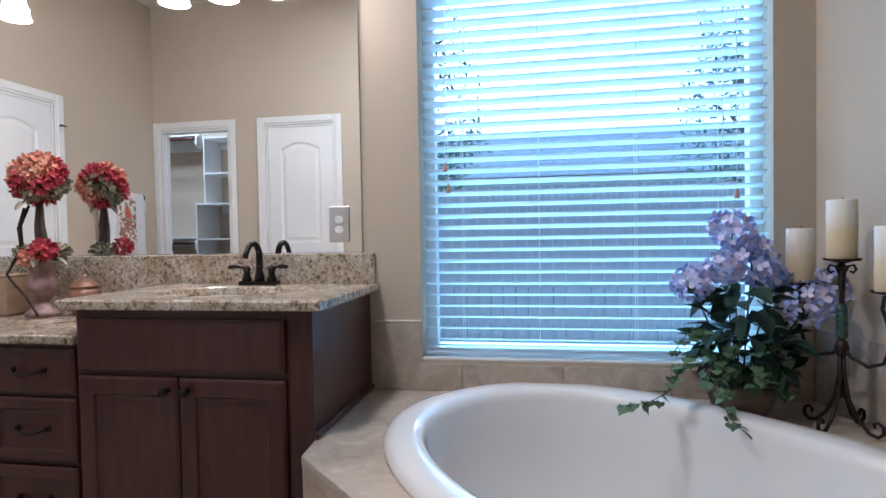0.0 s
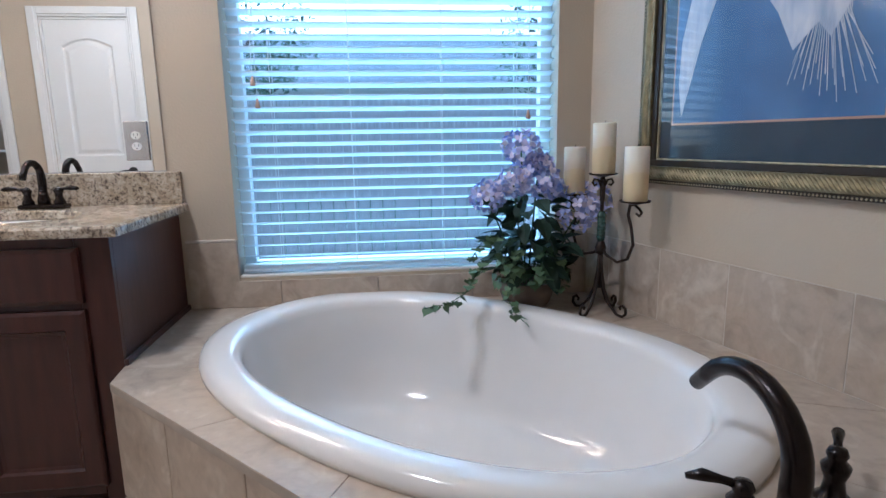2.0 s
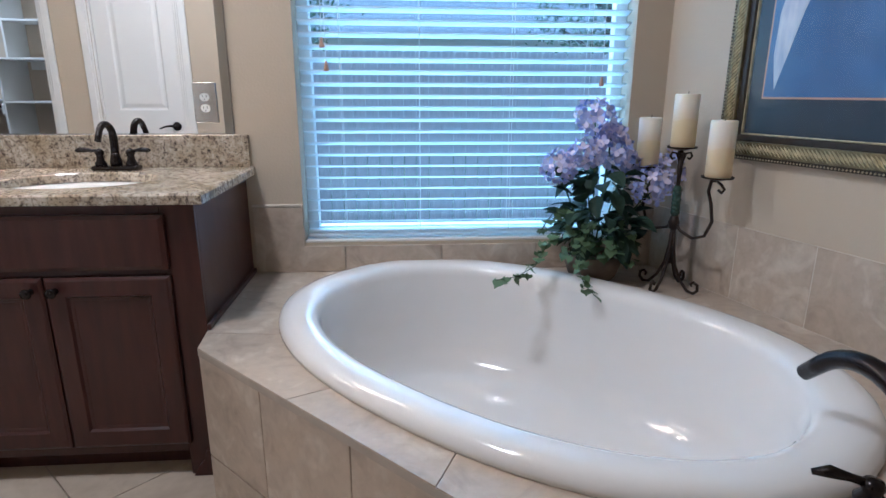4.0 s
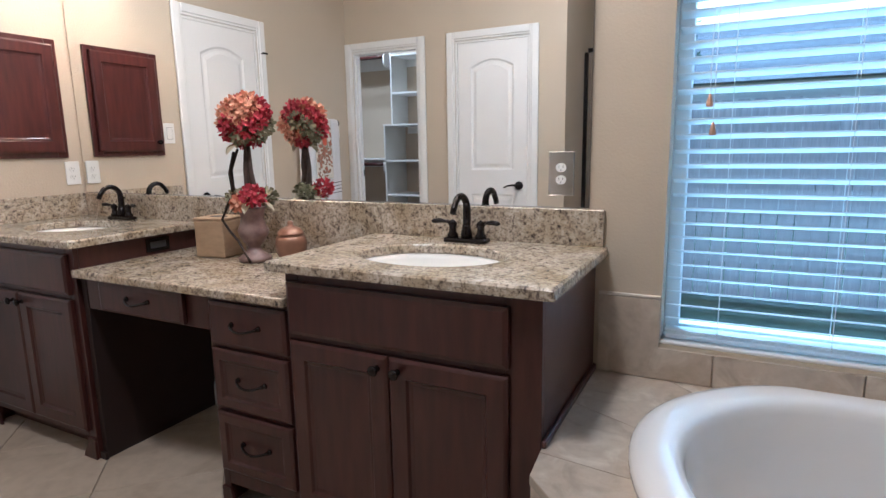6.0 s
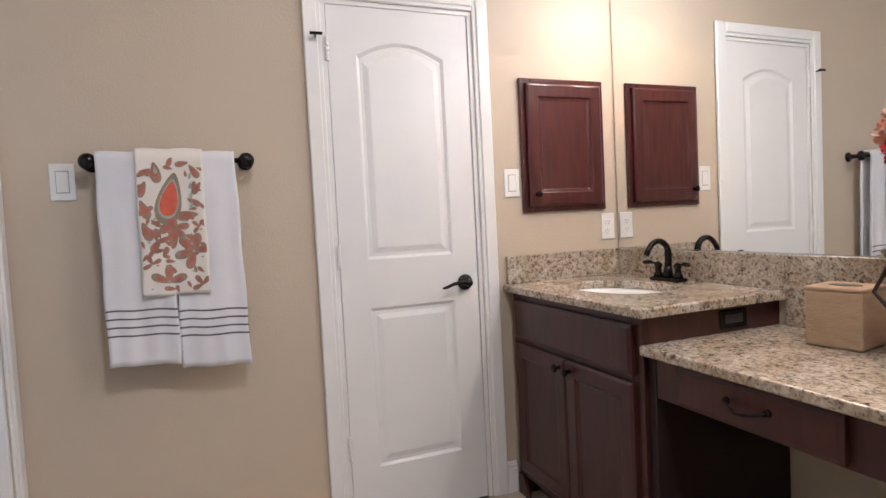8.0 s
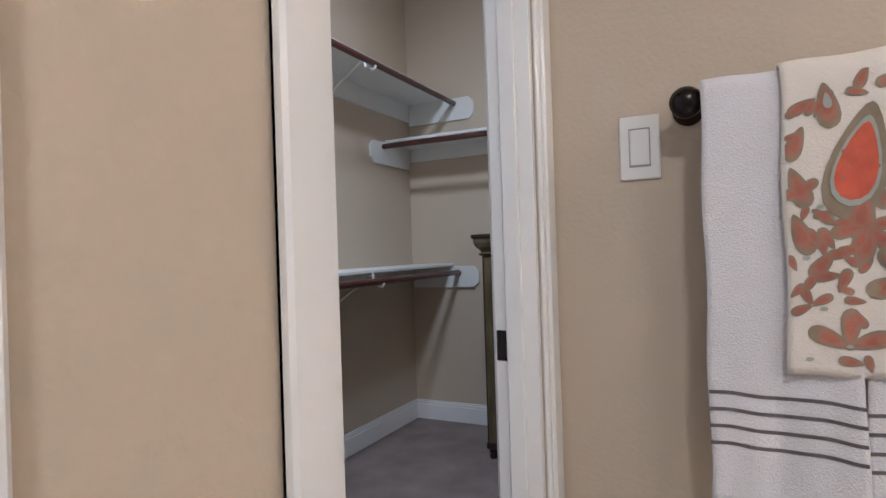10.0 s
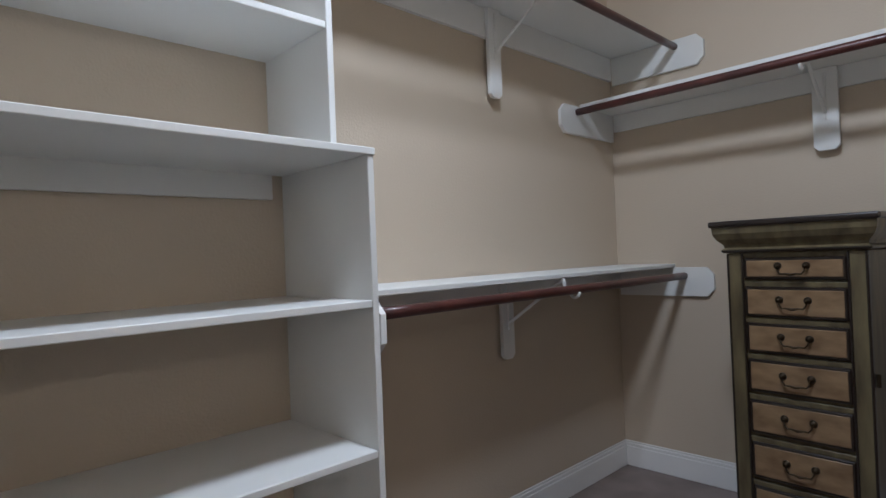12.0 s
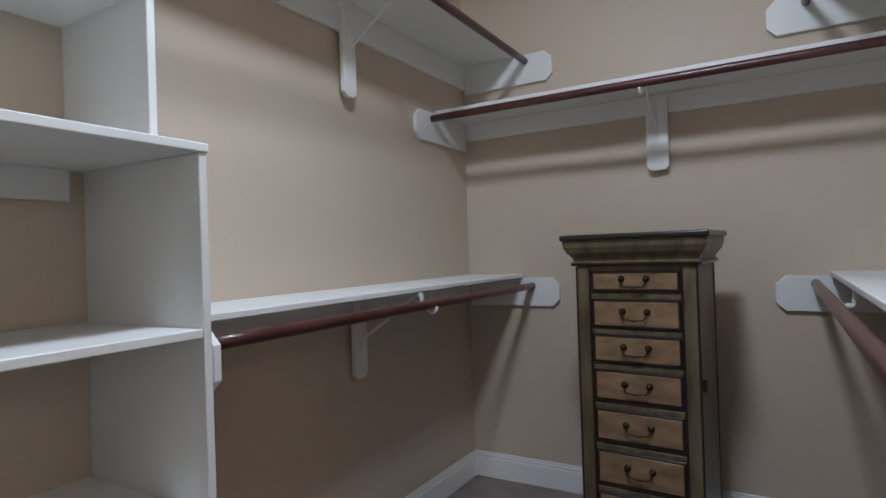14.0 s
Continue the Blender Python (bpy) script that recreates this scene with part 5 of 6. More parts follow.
# ---- towels ----
e = tagged(empty("towel_bar"), label="dark bronze towel bar with round end posts", category="towel bar")
BX, BZ = 0.072, 1.424
TY0, TY1 = -2.085, -1.612
bm = bmesh.new()
tube(bm, [(BX, TY0, BZ), (BX, TY1, BZ)], 0.009, n=12)
part("bar", bm, BRONZE, e, smooth=True)
for y in (TY0, TY1):
    bm = bmesh.new()
    lathe(bm, [(0.027, 0), (0.027, 0.006), (0.014, 0.014), (0.011, 0.05), (0.018, 0.058), (0.0265, 0.066), (0.0265, 0.076), (0.016, 0.086), (0, 0.088)], n=20)
    bmesh.ops.transform(bm, matrix=Matrix.Translation((0.0005, y, BZ)) @ Matrix.Rotation(radians(90), 4, "Y"), verts=bm.verts)
    part("end_post", bm, BRONZE, e, smooth=True)


def towel(name, y0, y1, ztop, zf, zb, off, mt, label, stripes=(), thick=0.011, seed=1, tilt=0.0, flare=0.0):
    e = tagged(empty(name), label=label, category="towel")
    r = random.Random(seed)
    ny, path = 22, []
    R = 0.012 + off
    for k in range(18):
        path.append((BX - R, zb + (BZ - zb) * k / 18))
    for k in range(9):
        a = math.pi - math.pi * k / 8
        path.append((BX + R * math.cos(a), BZ + R * math.sin(a)))
    nf = 34
    for k in range(1, nf + 1):
        path.append((BX + R, BZ - (BZ - zf) * k / nf))
    def grid(extra, y0, y1, ks):
        rows = []
        for i, (x, z) in enumerate(path):
            if i not in ks:
                continue
            drop = max(0.0, (BZ - z) / 0.7)
            row = []
            for j in range(ny + 1):
                f = j / ny
                fl = flare * drop
                y = y0 - fl * 0.3 + (y1 - y0 + fl * 1.3) * f
                wv = 0.006 * math.sin(f * 7 + seed) * drop + 0.003 * math.sin(f * 19 + seed * 2) * drop
                sgn = 1 if x > BX else 0
                row.append(((x + (wv + extra) * (1 if sgn else 0.25)), y + 0.002 * math.sin(z * 23 + seed), z + tilt * (f - 0.5) * drop + 0.0015 * math.sin(f * 11)))
            rows.append(row)
        return rows
    allk = set(range(len(path)))
    rows = grid(0, y0, y1, allk)
    bm = bmesh.new()
    vv = [[bm.verts.new(p) for p in row] for row in rows]
    for a, b in zip(vv, vv[1:]):
        for k in range(ny):
            bm.faces.new((a[k], a[k + 1], b[k + 1], b[k]))
    bmesh.ops.recalc_face_normals(bm, faces=bm.faces)
    ob = part("cloth", bm, mt, e, smooth=True)
    sm = ob.modifiers.new("thickness", "SOLIDIFY")
    sm.thickness, sm.offset = thick, 0
    for s in stripes:
        z = s
        drop = (BZ - z) / 0.7
        bm = bmesh.new()
        lo, hi = [], []
        for j in range(ny + 1):
            f = j / ny
            fl = flare * drop
            y = y0 - fl * 0.3 + (y1 - y0 + fl * 1.3) * f
            wv = 0.006 * math.sin(f * 7 + seed) * drop + 0.003 * math.sin(f * 19 + seed * 2) * drop
            x = BX + R + wv + thick / 2 + 0.0012
            zz = z + tilt * (f - 0.5) * drop + 0.0015 * math.sin(f * 11)
            lo.append(bm.verts.new((x, y, zz - 0.0028)))
            hi.append(bm.verts.new((x, y, zz + 0.0028)))
        for k in range(ny):
            bm.faces.new((lo[k], lo[k + 1], hi[k + 1], hi[k]))
        part("woven_stripe", bm, STRIPE, e, "thin grey woven stripe")
    return e


STRIPE = material("stripe_grey", (0.16, 0.14, 0.14), 0.9, noise_scale=60, vary=0.3)
TERRY = material("terry_white", (0.76, 0.75, 0.78), 0.95, noise_scale=10, vary=0.05, bump=0.8, bump_scale=330)
SZ = (0.945, 0.918, 0.891, 0.864)
towel("bath_towel", -2.063, -1.856, BZ, 0.765, 0.80, 0.015, TERRY, "folded white terry towel with grey woven stripes", stripes=SZ, seed=1, tilt=-0.012)
towel("bath_towel", -1.852, -1.650, BZ, 0.735, 0.78, 0.015, TERRY, "folded white terry towel with grey woven stripes, hung lower", stripes=(0.925, 0.897, 0.869, 0.842), seed=4, tilt=-0.012, flare=0.012)
PTM = material("printed_cloth", (0.78, 0.73, 0.66), 0.9, noise_scale=8, vary=0.05, bump=0.4, bump_scale=300)
pt = towel("hand_towel", -1.952, -1.752, BZ, 0.985, 1.02, 0.0265, PTM, "cream hand towel printed with orange and grey paisley", seed=7, tilt=0.0, thick=0.006)
PAT = [material("print_orange", (0.46, 0.17, 0.11), 0.9, noise_scale=30, vary=0.3), material("print_rust", (0.44, 0.21, 0.15), 0.9, noise_scale=30, vary=0.3), material("print_taupe", (0.33, 0.27, 0.19), 0.9, noise_scale=30, vary=0.3), material("print_sage", (0.42, 0.45, 0.40), 0.9, noise_scale=30, vary=0.2), material("print_red", (0.62, 0.13, 0.07), 0.9, noise_scale=40, vary=0.25)]


def towel_x(y, z):
    f = (y + 1.952) / 0.200
    drop = max(0, (BZ - z) / 0.7)
    return BX + 0.0385 + 0.006 * math.sin(f * 7 + 7) * drop + 0.003 * math.sin(f * 19 + 14) * drop + 0.003 + 0.0014


def motif(kind, cy, cz, s, ang, lift=0.0):
    """A flat paisley, petal or ring of print laid on the cloth."""
    out = []
    for k in range(18):
        a = 2 * math.pi * k / 18
        if kind == "leaf":
            u, v = math.cos(a), 0.42 * math.sin(a) * (1 - 0.45 * math.cos(a))
        else:
            u, v = math.cos(a), 0.62 * math.sin(a)
        if kind == "paisley":
            v += 0.28 * u * u
            u *= 1.0
        c, q = math.cos(ang), math.sin(ang)
        out.append((cy + s * (u * c - v * q), cz + s * (u * q + v * c)))
    out = [(min(max(y, -1.948), -1.756), min(max(z, 0.99), 1.43)) for y, z in out]
    b = len(pvs)
    cyy, czz = sum(p[0] for p in out) / 18, sum(p[1] for p in out) / 18
    pvs.append((towel_x(cyy, czz) + lift, cyy, czz))
    for y, z in out:
        pvs.append((towel_x(y, z) + lift, y, z))
    for k in range(18):
        pfs.append((b, b + 1 + k, b + 1 + (k + 1) % 18))


# each motif: middle y, middle z, size, turn, kind
SPRAY = [(-1.925, 1.385, 0.018, 0.5), (-1.893, 1.383, 0.030, 1.7), (-1.935, 1.330, 0.024, 1.2), (-1.932, 1.265, 0.028, 1.9), (-1.895, 1.235, 0.030, 0.2), (-1.855, 1.222, 0.034, 1.4), (-1.808, 1.242, 0.030, 0.1),
         (-1.780, 1.385, 0.022, 2.1), (-1.775, 1.330, 0.020, 1.0), (-1.785, 1.285, 0.020, 2.6), (-1.930, 1.195, 0.028, 1.9), (-1.905, 1.150, 0.022, 0.9), (-1.850, 1.175, 0.024, 1.2), (-1.815, 1.410, 0.018, 0.2), (-1.850, 1.418, 0.016, 1.2)]
rs_ = random.Random(12)
for k in range(64):
    SPRAY.append((-1.945 + 0.186 * rs_.random(), 0.995 + 0.42 * rs_.random(), rs_.uniform(0.009, 0.017), rs_.uniform(0, 6.28)))
SPRAY = [p for p in SPRAY if abs(p[0] + 1.857) > 0.045 or abs(p[1] - 1.298) > 0.07]
FLOWERS = [(-1.795, 1.125, 0.052, (0.2, 1.3, 2.3, 3.4, 4.4)), (-1.875, 1.030, 0.048, (0.3, 1.5, 2.7)), (-1.920, 1.090, 0.026, (0.5, 2.0, 3.6)), (-1.775, 1.015, 0.030, (0.8, 2.2, 3.6)), (-1.850, 1.205, 0.040, (3.4, 4.4, 5.4, 0.1)), (-1.775, 1.205, 0.022, (1.0, 2.4, 4.0))]
for mi, (mt, lift) in enumerate(((PAT[2], 0.0), (PAT[1], 0.0004), (PAT[0], 0.0008), (PAT[3], 0.0012), (PAT[4], 0.0010))):
    pvs, pfs = [], []
    f_ = (1.0, 0.74, 0.40, 0.0, 0.0)[mi]
    if mi == 0:
        motif("leaf", -1.857, 1.298, 0.086, 1.35, lift)
    if mi == 3:
        for dz in (0, 1, 2, 3):
            motif("leaf", -1.793, 1.275 + 0.032 * dz, 0.011, 1.4, lift)
            motif("ring", -1.800 + 0.03 * (dz % 2), 1.060 + 0.045 * dz, 0.005, 0, lift)
            motif("ring", -1.925 + 0.02 * (dz % 2), 1.010 + 0.075 * dz, 0.005, 0, lift)
    if mi == 3:
        motif("leaf", -1.857, 1.298, 0.066, 1.35, lift)
        motif("leaf", -1.893, 1.390, 0.012, 1.7, lift)
        for y, z, s_, arms in FLOWERS[:3]:
            motif("ring", y, z, s_ * 0.10, 0, lift)
    if mi == 4:
        motif("leaf", -1.857, 1.298, 0.057, 1.35, lift + 0.0004)
    if f_:
        for y, z, s_, a in SPRAY:
            motif("leaf", y, z, s_ * f_ * 1.15, a, lift)
        for y, z, s_, arms in FLOWERS:
            for a in arms:
                motif("leaf", y + s_ * 0.55 * math.cos(a), z + s_ * 0.55 * math.sin(a), s_ * 0.62 * f_, a + 3.14, lift)
            motif("ring", y, z, s_ * 0.17 * f_, 0, lift)
    if mi == 2:
        for q in range(14):
            motif("ring", -1.857 + 0.022 * math.cos(q * 2.4) * (q / 14) ** 0.5, 1.298 + 0.048 * math.sin(q * 2.4) * (q / 14) ** 0.5, 0.005, q, lift + 0.0006)
    me = bpy.data.meshes.new("printed_pattern")
    me.from_pydata(pvs, [], pfs)
    me.materials.append(mt)
    o = tagged(new("printed_pattern", me), kind="stuff")
    o.parent = pt

# ---- desk objects ----
BOXM = material("woven_straw", (0.47, 0.33, 0.20), 0.75, noise_scale=22, vary=0.2, bump=0.9, bump_scale=120, stretch=(1, 1, 3))
e = tagged(empty("tissue_box", Matrix.Translation((1.115, -0.135, DZ)) @ Matrix.Rotation(radians(8), 4, "Z")), label="tan woven straw tissue box cover on the granite desk", category="tissue box")
part("box_body", boxes((-0.072, 0.072, -0.070, 0.070, 0.001, 0.155), bevel=0.006, seg=2), BOXM, e)
part("box_lid", boxes((-0.074, 0.074, -0.072, 0.072, 0.155, 0.165), bevel=0.004, seg=2), BOXM, e)
bm = bmesh.new()
lathe(bm, [(0.0, 0.1645), (0.042, 0.1645), (0.042, 0.1658), (0, 0.1658)], n=24, sx=1.0, sy=0.55)
part("slot", bm, DARKSLOT, e, "dark oval tissue slot")
STONE = material("rose_ceramic", (0.34, 0.23, 0.20), 0.35, noise_scale=24, second=(0.15, 0.08, 0.075), coat=0.3)
VX, VY = 1.345, -0.175
vase = tagged(empty("topiary_vase", pose(VX, VY, DZ)), label="mottled rose ceramic urn with a red and peach flower ball", category="flower vase")
bm = bmesh.new()
lathe(bm, [(0, 0.001), (0.062, 0.001), (0.064, 0.016), (0.052, 0.024), (0.028, 0.045), (0.024, 0.060), (0.040, 0.078), (0.056, 0.105), (0.060, 0.125), (0.050, 0.150), (0.044, 0.175), (0.050, 0.205), (0.057, 0.215), (0.052, 0.218), (0.042, 0.205), (0, 0.20)], n=32)
part("urn", bm, STONE, vase, smooth=True)
bm = bmesh.new()
for s in (-1, 1):
    tube(bm, [(0.006 * s, 0, 0.20), (0.016 * s, 0.004, 0.29), (0.012 * s, -0.004, 0.36), (0.006 * s, 0, 0.45)], [0.010, 0.012, 0.010, 0.008], n=8)
part("trunk", bm, material("topiary_trunk", (0.10, 0.065, 0.05), 0.8, noise_scale=20, vary=0.4, bump=0.4), vase, smooth=True)
bm = bmesh.new()
tube(bm, [(-0.03, -0.02, 0.44), (-0.055, -0.035, 0.36), (-0.045, -0.04, 0.28), (-0.075, -0.05, 0.22), (-0.09, -0.07, 0.17), (-0.05, -0.075, 0.13), (0.0, -0.08, 0.09), (0.045, -0.082, 0.03), (0.060, -0.085, 0.012)], 0.005, n=7)
tube(bm, [(-0.03, -0.04, 0.43), (-0.05, -0.05, 0.35), (-0.035, -0.055, 0.27), (-0.07, -0.065, 0.21)], 0.006, n=7)
part("cord", bm, IRON, vase, "dark twisted cord", smooth=True)
rr = random.Random(4)
hc = Vector((0.0, 0.0, 0.548))
for i in range(26):
    z = 1 - 2 * (i + 0.5) / 26
    a = i * 2.4
    q = math.sqrt(1 - z * z)
    d = Vector((q * math.cos(a), q * math.sin(a), z))
    mt = (REDS, PEACH, PEACH, REDS, SAGE)[(i * 3 + (1 if d.x > 0.2 else 0)) % 5]
    flower_head("flower_head", tuple(hc + d * 0.072), 0.028, mt, vase, 22, 0.017, rr, (1, 1, 1), cup=0.8)
for c, r, mt in (((0.055, -0.045, 0.265), 0.036, REDS), ((-0.05, -0.03, 0.255), 0.026, SAGE), ((-0.01, -0.05, 0.235), 0.022, PEACH), ((0.035, 0.05, 0.255), 0.026, SAGE)):
    flower_head("flower_head", c, r, mt, vase, 26, 0.018, rr, (1, 1, 0.85), cup=0.9)
lf = leaf_mesh(0.055, 0.034)
ps = [Matrix.Translation((0.05 * math.cos(a), 0.05 * math.sin(a), zz)) @ Matrix.Rotation(a, 4, "Z") @ Matrix.Rotation(radians(20), 4, "Y") for a, zz in ((0.3, 0.235), (1.6, 0.24), (2.9, 0.23), (4.0, 0.22), (5.2, 0.235), (4.6, 0.455), (3.4, 0.46))]
leaves("leaf", lf, petals_mat("pale_leaf", [(0, (0.42, 0.38, 0.26)), (1, (0.60, 0.55, 0.42))]), vase, ps)
jar = tagged(empty("lidded_jar", pose(1.500, -0.135, DZ)), label="small copper brown lidded ceramic jar on the desk", category="jar")
COPPER = material("copper_glaze", (0.30, 0.155, 0.095), 0.30, metal=0.25, noise_scale=15, vary=0.3, coat=0.3)
bm = bmesh.new()
lathe(bm, [(0, 0.001), (0.042, 0.001), (0.046, 0.012), (0.058, 0.045), (0.062, 0.075), (0.056, 0.100), (0.046, 0.108), (0, 0.108)], n=28)
part("jar_body", bm, COPPER, jar, smooth=True)
bm = bmesh.new()
lathe(bm, [(0.0, 0.1085), (0.050, 0.1085), (0.053, 0.114), (0.050, 0.119), (0.044, 0.126), (0.041, 0.131), (0.022, 0.140), (0.010, 0.146), (0.012, 0.154), (0.008, 0.162), (0, 0.164)], n=28)
part("lid", bm, COPPER, jar, "copper brown stepped lid", smooth=True)

# ---- vanity lights ----
for cx0, n in ((0.60, 4), (2.10, 4)):
    e = tagged(empty("vanity_light"), label="bronze vanity light bar with frosted bell shades, lit", category="wall lamp", group="vanity lights over the mirror")
    part("back_plate", boxes((cx0 - 0.40, cx0 + 0.40, -0.030, -0.0065, 2.315, 2.375), bevel=0.005), BRONZE, e)
    for k in range(n):
        lx = cx0 + (k - (n - 1) / 2) * 0.23
        bm = bmesh.new()
        tube(bm, [(lx, -0.03, 2.345), (lx, -0.09, 2.36), (lx, -0.135, 2.335), (lx, -0.14, 2.28)], 0.008, n=8)
        part("arm", bm, BRONZE, e, smooth=True)
        bm = bmesh.new()
        prof = [(0.020, 2.285), (0.032, 2.256), (0.042, 2.205), (0.052, 2.150), (0.066, 2.107)]
        lathe_rows = [[bm.verts.new((lx + r * math.cos(2 * math.pi * q / 24), -0.14 + r * math.sin(2 * math.pi * q / 24), z)) for q in range(24)] for r, z in prof]
        for a, b in zip(lathe_rows, lathe_rows[1:]):
            for q in range(24):
                bm.faces.new((a[q], b[q], b[(q + 1) % 24], a[(q + 1) % 24]))
        sh = part("shade", bm, SHADE, e, "glowing frosted glass bell shade", smooth=True)
        sh.visible_shadow = False
        bm = bmesh.new()
        lathe(bm, [(0, 2.145), (0.018, 2.155), (0.028, 2.175), (0.028, 2.19), (0.014, 2.22), (0.012, 2.24), (0, 2.24)], cx=lx, cy=-0.14, n=16)
        bu = part("bulb", bm, BULB, e, smooth=True)
        bu.visible_shadow = False

# ---- shower front, seen in the mirror ----
sh = tagged(empty("shower_enclosure"), label="bronze framed glass shower door and panel", category="shower enclosure")
sy = -2.90
for nm, a, b, z0, z1 in (("frame_post", SE + 0.001, SE + 0.028, 0.08, 1.93), ("frame_post", SE + 0.20, SE + 0.245, 0.08, 1.93), ("frame_post", SE + 0.90, SE + 0.93, 0.08, 1.93), ("frame_head", SE + 0.028, SE + 0.90, 1.93, 1.96), ("frame_sill", SE + 0.001, SE + 0.93, 0.05, 0.08)):
    part(nm, boxes((a, b, sy - 0.02, sy + 0.02, z0, z1), bevel=0.003), BRONZE, sh)
part("shower_pane", boxes((SE + 0.028, SE + 0.20, sy - 0.004, sy + 0.004, 0.08, 1.93), ), GLASS, sh)
part("shower_pane", boxes((SE + 0.245, SE + 0.90, sy - 0.004, sy + 0.004, 0.08, 1.93)), GLASS, sh)
bm = bmesh.new()
tube(bm, [(SE + 0.29, sy + 0.004, 1.0), (SE + 0.29, sy + 0.05, 1.0), (SE + 0.29, sy + 0.05, 1.35), (SE + 0.29, sy + 0.004, 1.35)], 0.009)
part("door_pull", bm, BRONZE, sh, smooth=True)
structure("shower_curb", boxes((SE, SE + 0.95, sy - 0.06, sy + 0.06, 0.0, 0.05)), TILE, "tiled shower curb")
structure("shower_wall", boxes((SE + 0.93, SE + 1.03, -3.80, sy + 0.02, 0, CEIL)), PAINT, "plain wall closing the shower")

# ---- closet shelving ----
def shelf_board(name, x0, x1, y0, y1, zt, label):
    e = tagged(empty(name), label=label, category="shelf")
    part("board", boxes((x0, x1, y0, y1, zt - 0.019, zt), bevel=0.0025), SHELFP, e)
    return e


def end_board(parent, axis, face, out, a0, a1, z0, z1):
    """A support board flat on a wall, with clipped corners at its free end a1."""
    c = 0.035
    s = 1 if a1 > a0 else -1
    pts = [(a0, z0), (a1 - s * c, z0), (a1, z0 + c), (a1, z1 - c), (a1 - s * c, z1), (a0, z1)]
    bm = bmesh.new()
    prism(bm, pts, axis, min(face, face + out), max(face, face + out), bevel=0.0015)
    return part("end_board", bm, SHELFP, parent)


def rod(parent, p, q):
    bm = bmesh.new()
    n = 12
    pts = [tuple(Vector(p).lerp(Vector(q), k / n)) for k in range(n + 1)]
    tube(bm, pts, 0.0175, n=16)
    return part("hanging_rod", bm, RODW, parent, "dark red-brown wooden rod", smooth=True)


def bracket(parent, axis, wall, out, pos, z_shelf, zb, reach, w=0.075):
    """The upright board, diagonal brace and hooks under a shelf. axis: the way the wall runs."""
    c = 0.018
    pts = [(pos - w / 2, z_shelf), (pos - w / 2, zb + c), (pos - w / 2 + c, zb), (pos + w / 2 - c, zb), (pos + w / 2, zb + c), (pos + w / 2, z_shelf)]
    bm = bmesh.new()
    prism(bm, pts, "y" if axis == "x" else "x", min(wall, wall + out * 0.019), max(wall, wall + out * 0.019), bevel=0.001)
    part("bracket_board", bm, SHELFP, parent)
    bm = bmesh.new()
    def P(d, z, s=0.0):
        return (pos + s, wall + out * d, z) if axis == "x" else (wall + out * d, pos + s, z)
    tube(bm, [P(0.022, z_shelf - 0.20), P(0.024, z_shelf - 0.19), P(reach - 0.03, z_shelf - 0.022), P(reach - 0.005, z_shelf - 0.012)], 0.0065, n=6)
    tube(bm, [P(0.021, z_shelf - 0.22), P(0.021, z_shelf - 0.02)], 0.006, n=6)
    part("metal_brace", bm, SHELFP, parent, "white metal diagonal brace")
    bm = bmesh.new()
    hk = [(reach - 0.01, z_shelf - 0.004), (reach + 0.004, z_shelf - 0.006), (reach + 0.006, z_shelf - 0.05)]
    rr_ = [(reach + 0.05 + 0.021 * math.cos(radians(a)), z_shelf - 0.052 + 0.021 * math.sin(radians(a))) for a in range(180, 375, 20)]
    for p, q in zip(hk + [(reach + 0.029, z_shelf - 0.052)], hk[1:] + [(reach + 0.029, z_shelf - 0.052)]):
        if p != q:
            tube(bm, [P(*p), P(*q)], 0.0075, n=4)
    tube(bm, [P(u, v) for u, v in rr_], 0.0065, n=5)
    part("rod_hook", bm, SHELFP, parent, "white rod hook")


ZL, ZU, ZW = 1.098, 2.232, 1.936
UX0, UX1 = -0.458, 0.432
SD = 0.325
BW = 0.518
RD = 0.375
lo = shelf_board("lower_shelf_south", XW + 0.001, UX0 - 0.001, YS + 0.001, YS + SD, ZL, "white painted lower closet shelf with a dark wooden rod")
end_board(lo, "x", XW + 0.0005, 0.019, YS + 0.02, YS + BW, ZL - 0.165, ZL - 0.0195)
end_board(lo, "x", UX0 - 0.0005, -0.019, YS + 0.02, YS + BW - 0.070, ZL - 0.165, ZL - 0.0195)
part("cleat", boxes((XW + 0.02, UX0 - 0.02, YS + 0.001, YS + 0.020, ZL - 0.105, ZL - 0.0195), bevel=0.001), SHELFP, lo)
rod(lo, (XW + 0.019, YS + RD, ZL - 0.062), (UX0 - 0.019, YS + RD, ZL - 0.062))
bracket(lo, "x", YS + 0.020, 1, -1.455, ZL - 0.0195, 0.735, SD - 0.02)
up = shelf_board("upper_shelf_south", XW + 0.001, UX0 - 0.0, YS + 0.001, YS + SD, ZU + 0.02, "white painted upper closet shelf with a dark wooden rod")
end_board(up, "x", XW + 0.0005, 0.019, YS + 0.02, YS + BW, ZU - 0.150, ZU)
end_board(up, "x", UX0 + 0.03, -0.019, YS + 0.02, YS + BW - 0.08, ZU - 0.150, ZU)
part("cleat", boxes((XW + 0.02, UX0 + 0.01, YS + 0.001, YS + 0.020, ZU - 0.125, ZU), bevel=0.001), SHELFP, up)
rod(up, (XW + 0.019, YS + RD, ZU - 0.035), (UX0 + 0.011, YS + RD, ZU - 0.035))
bracket(up, "x", YS + 0.020, 1, -1.440, ZU, 1.850, SD - 0.02)
we = shelf_board("shelf_west", XW + 0.001, XW + SD, YS + 0.002, YN - 0.001, ZW, "white painted closet shelf over the dresser with a dark wooden rod")
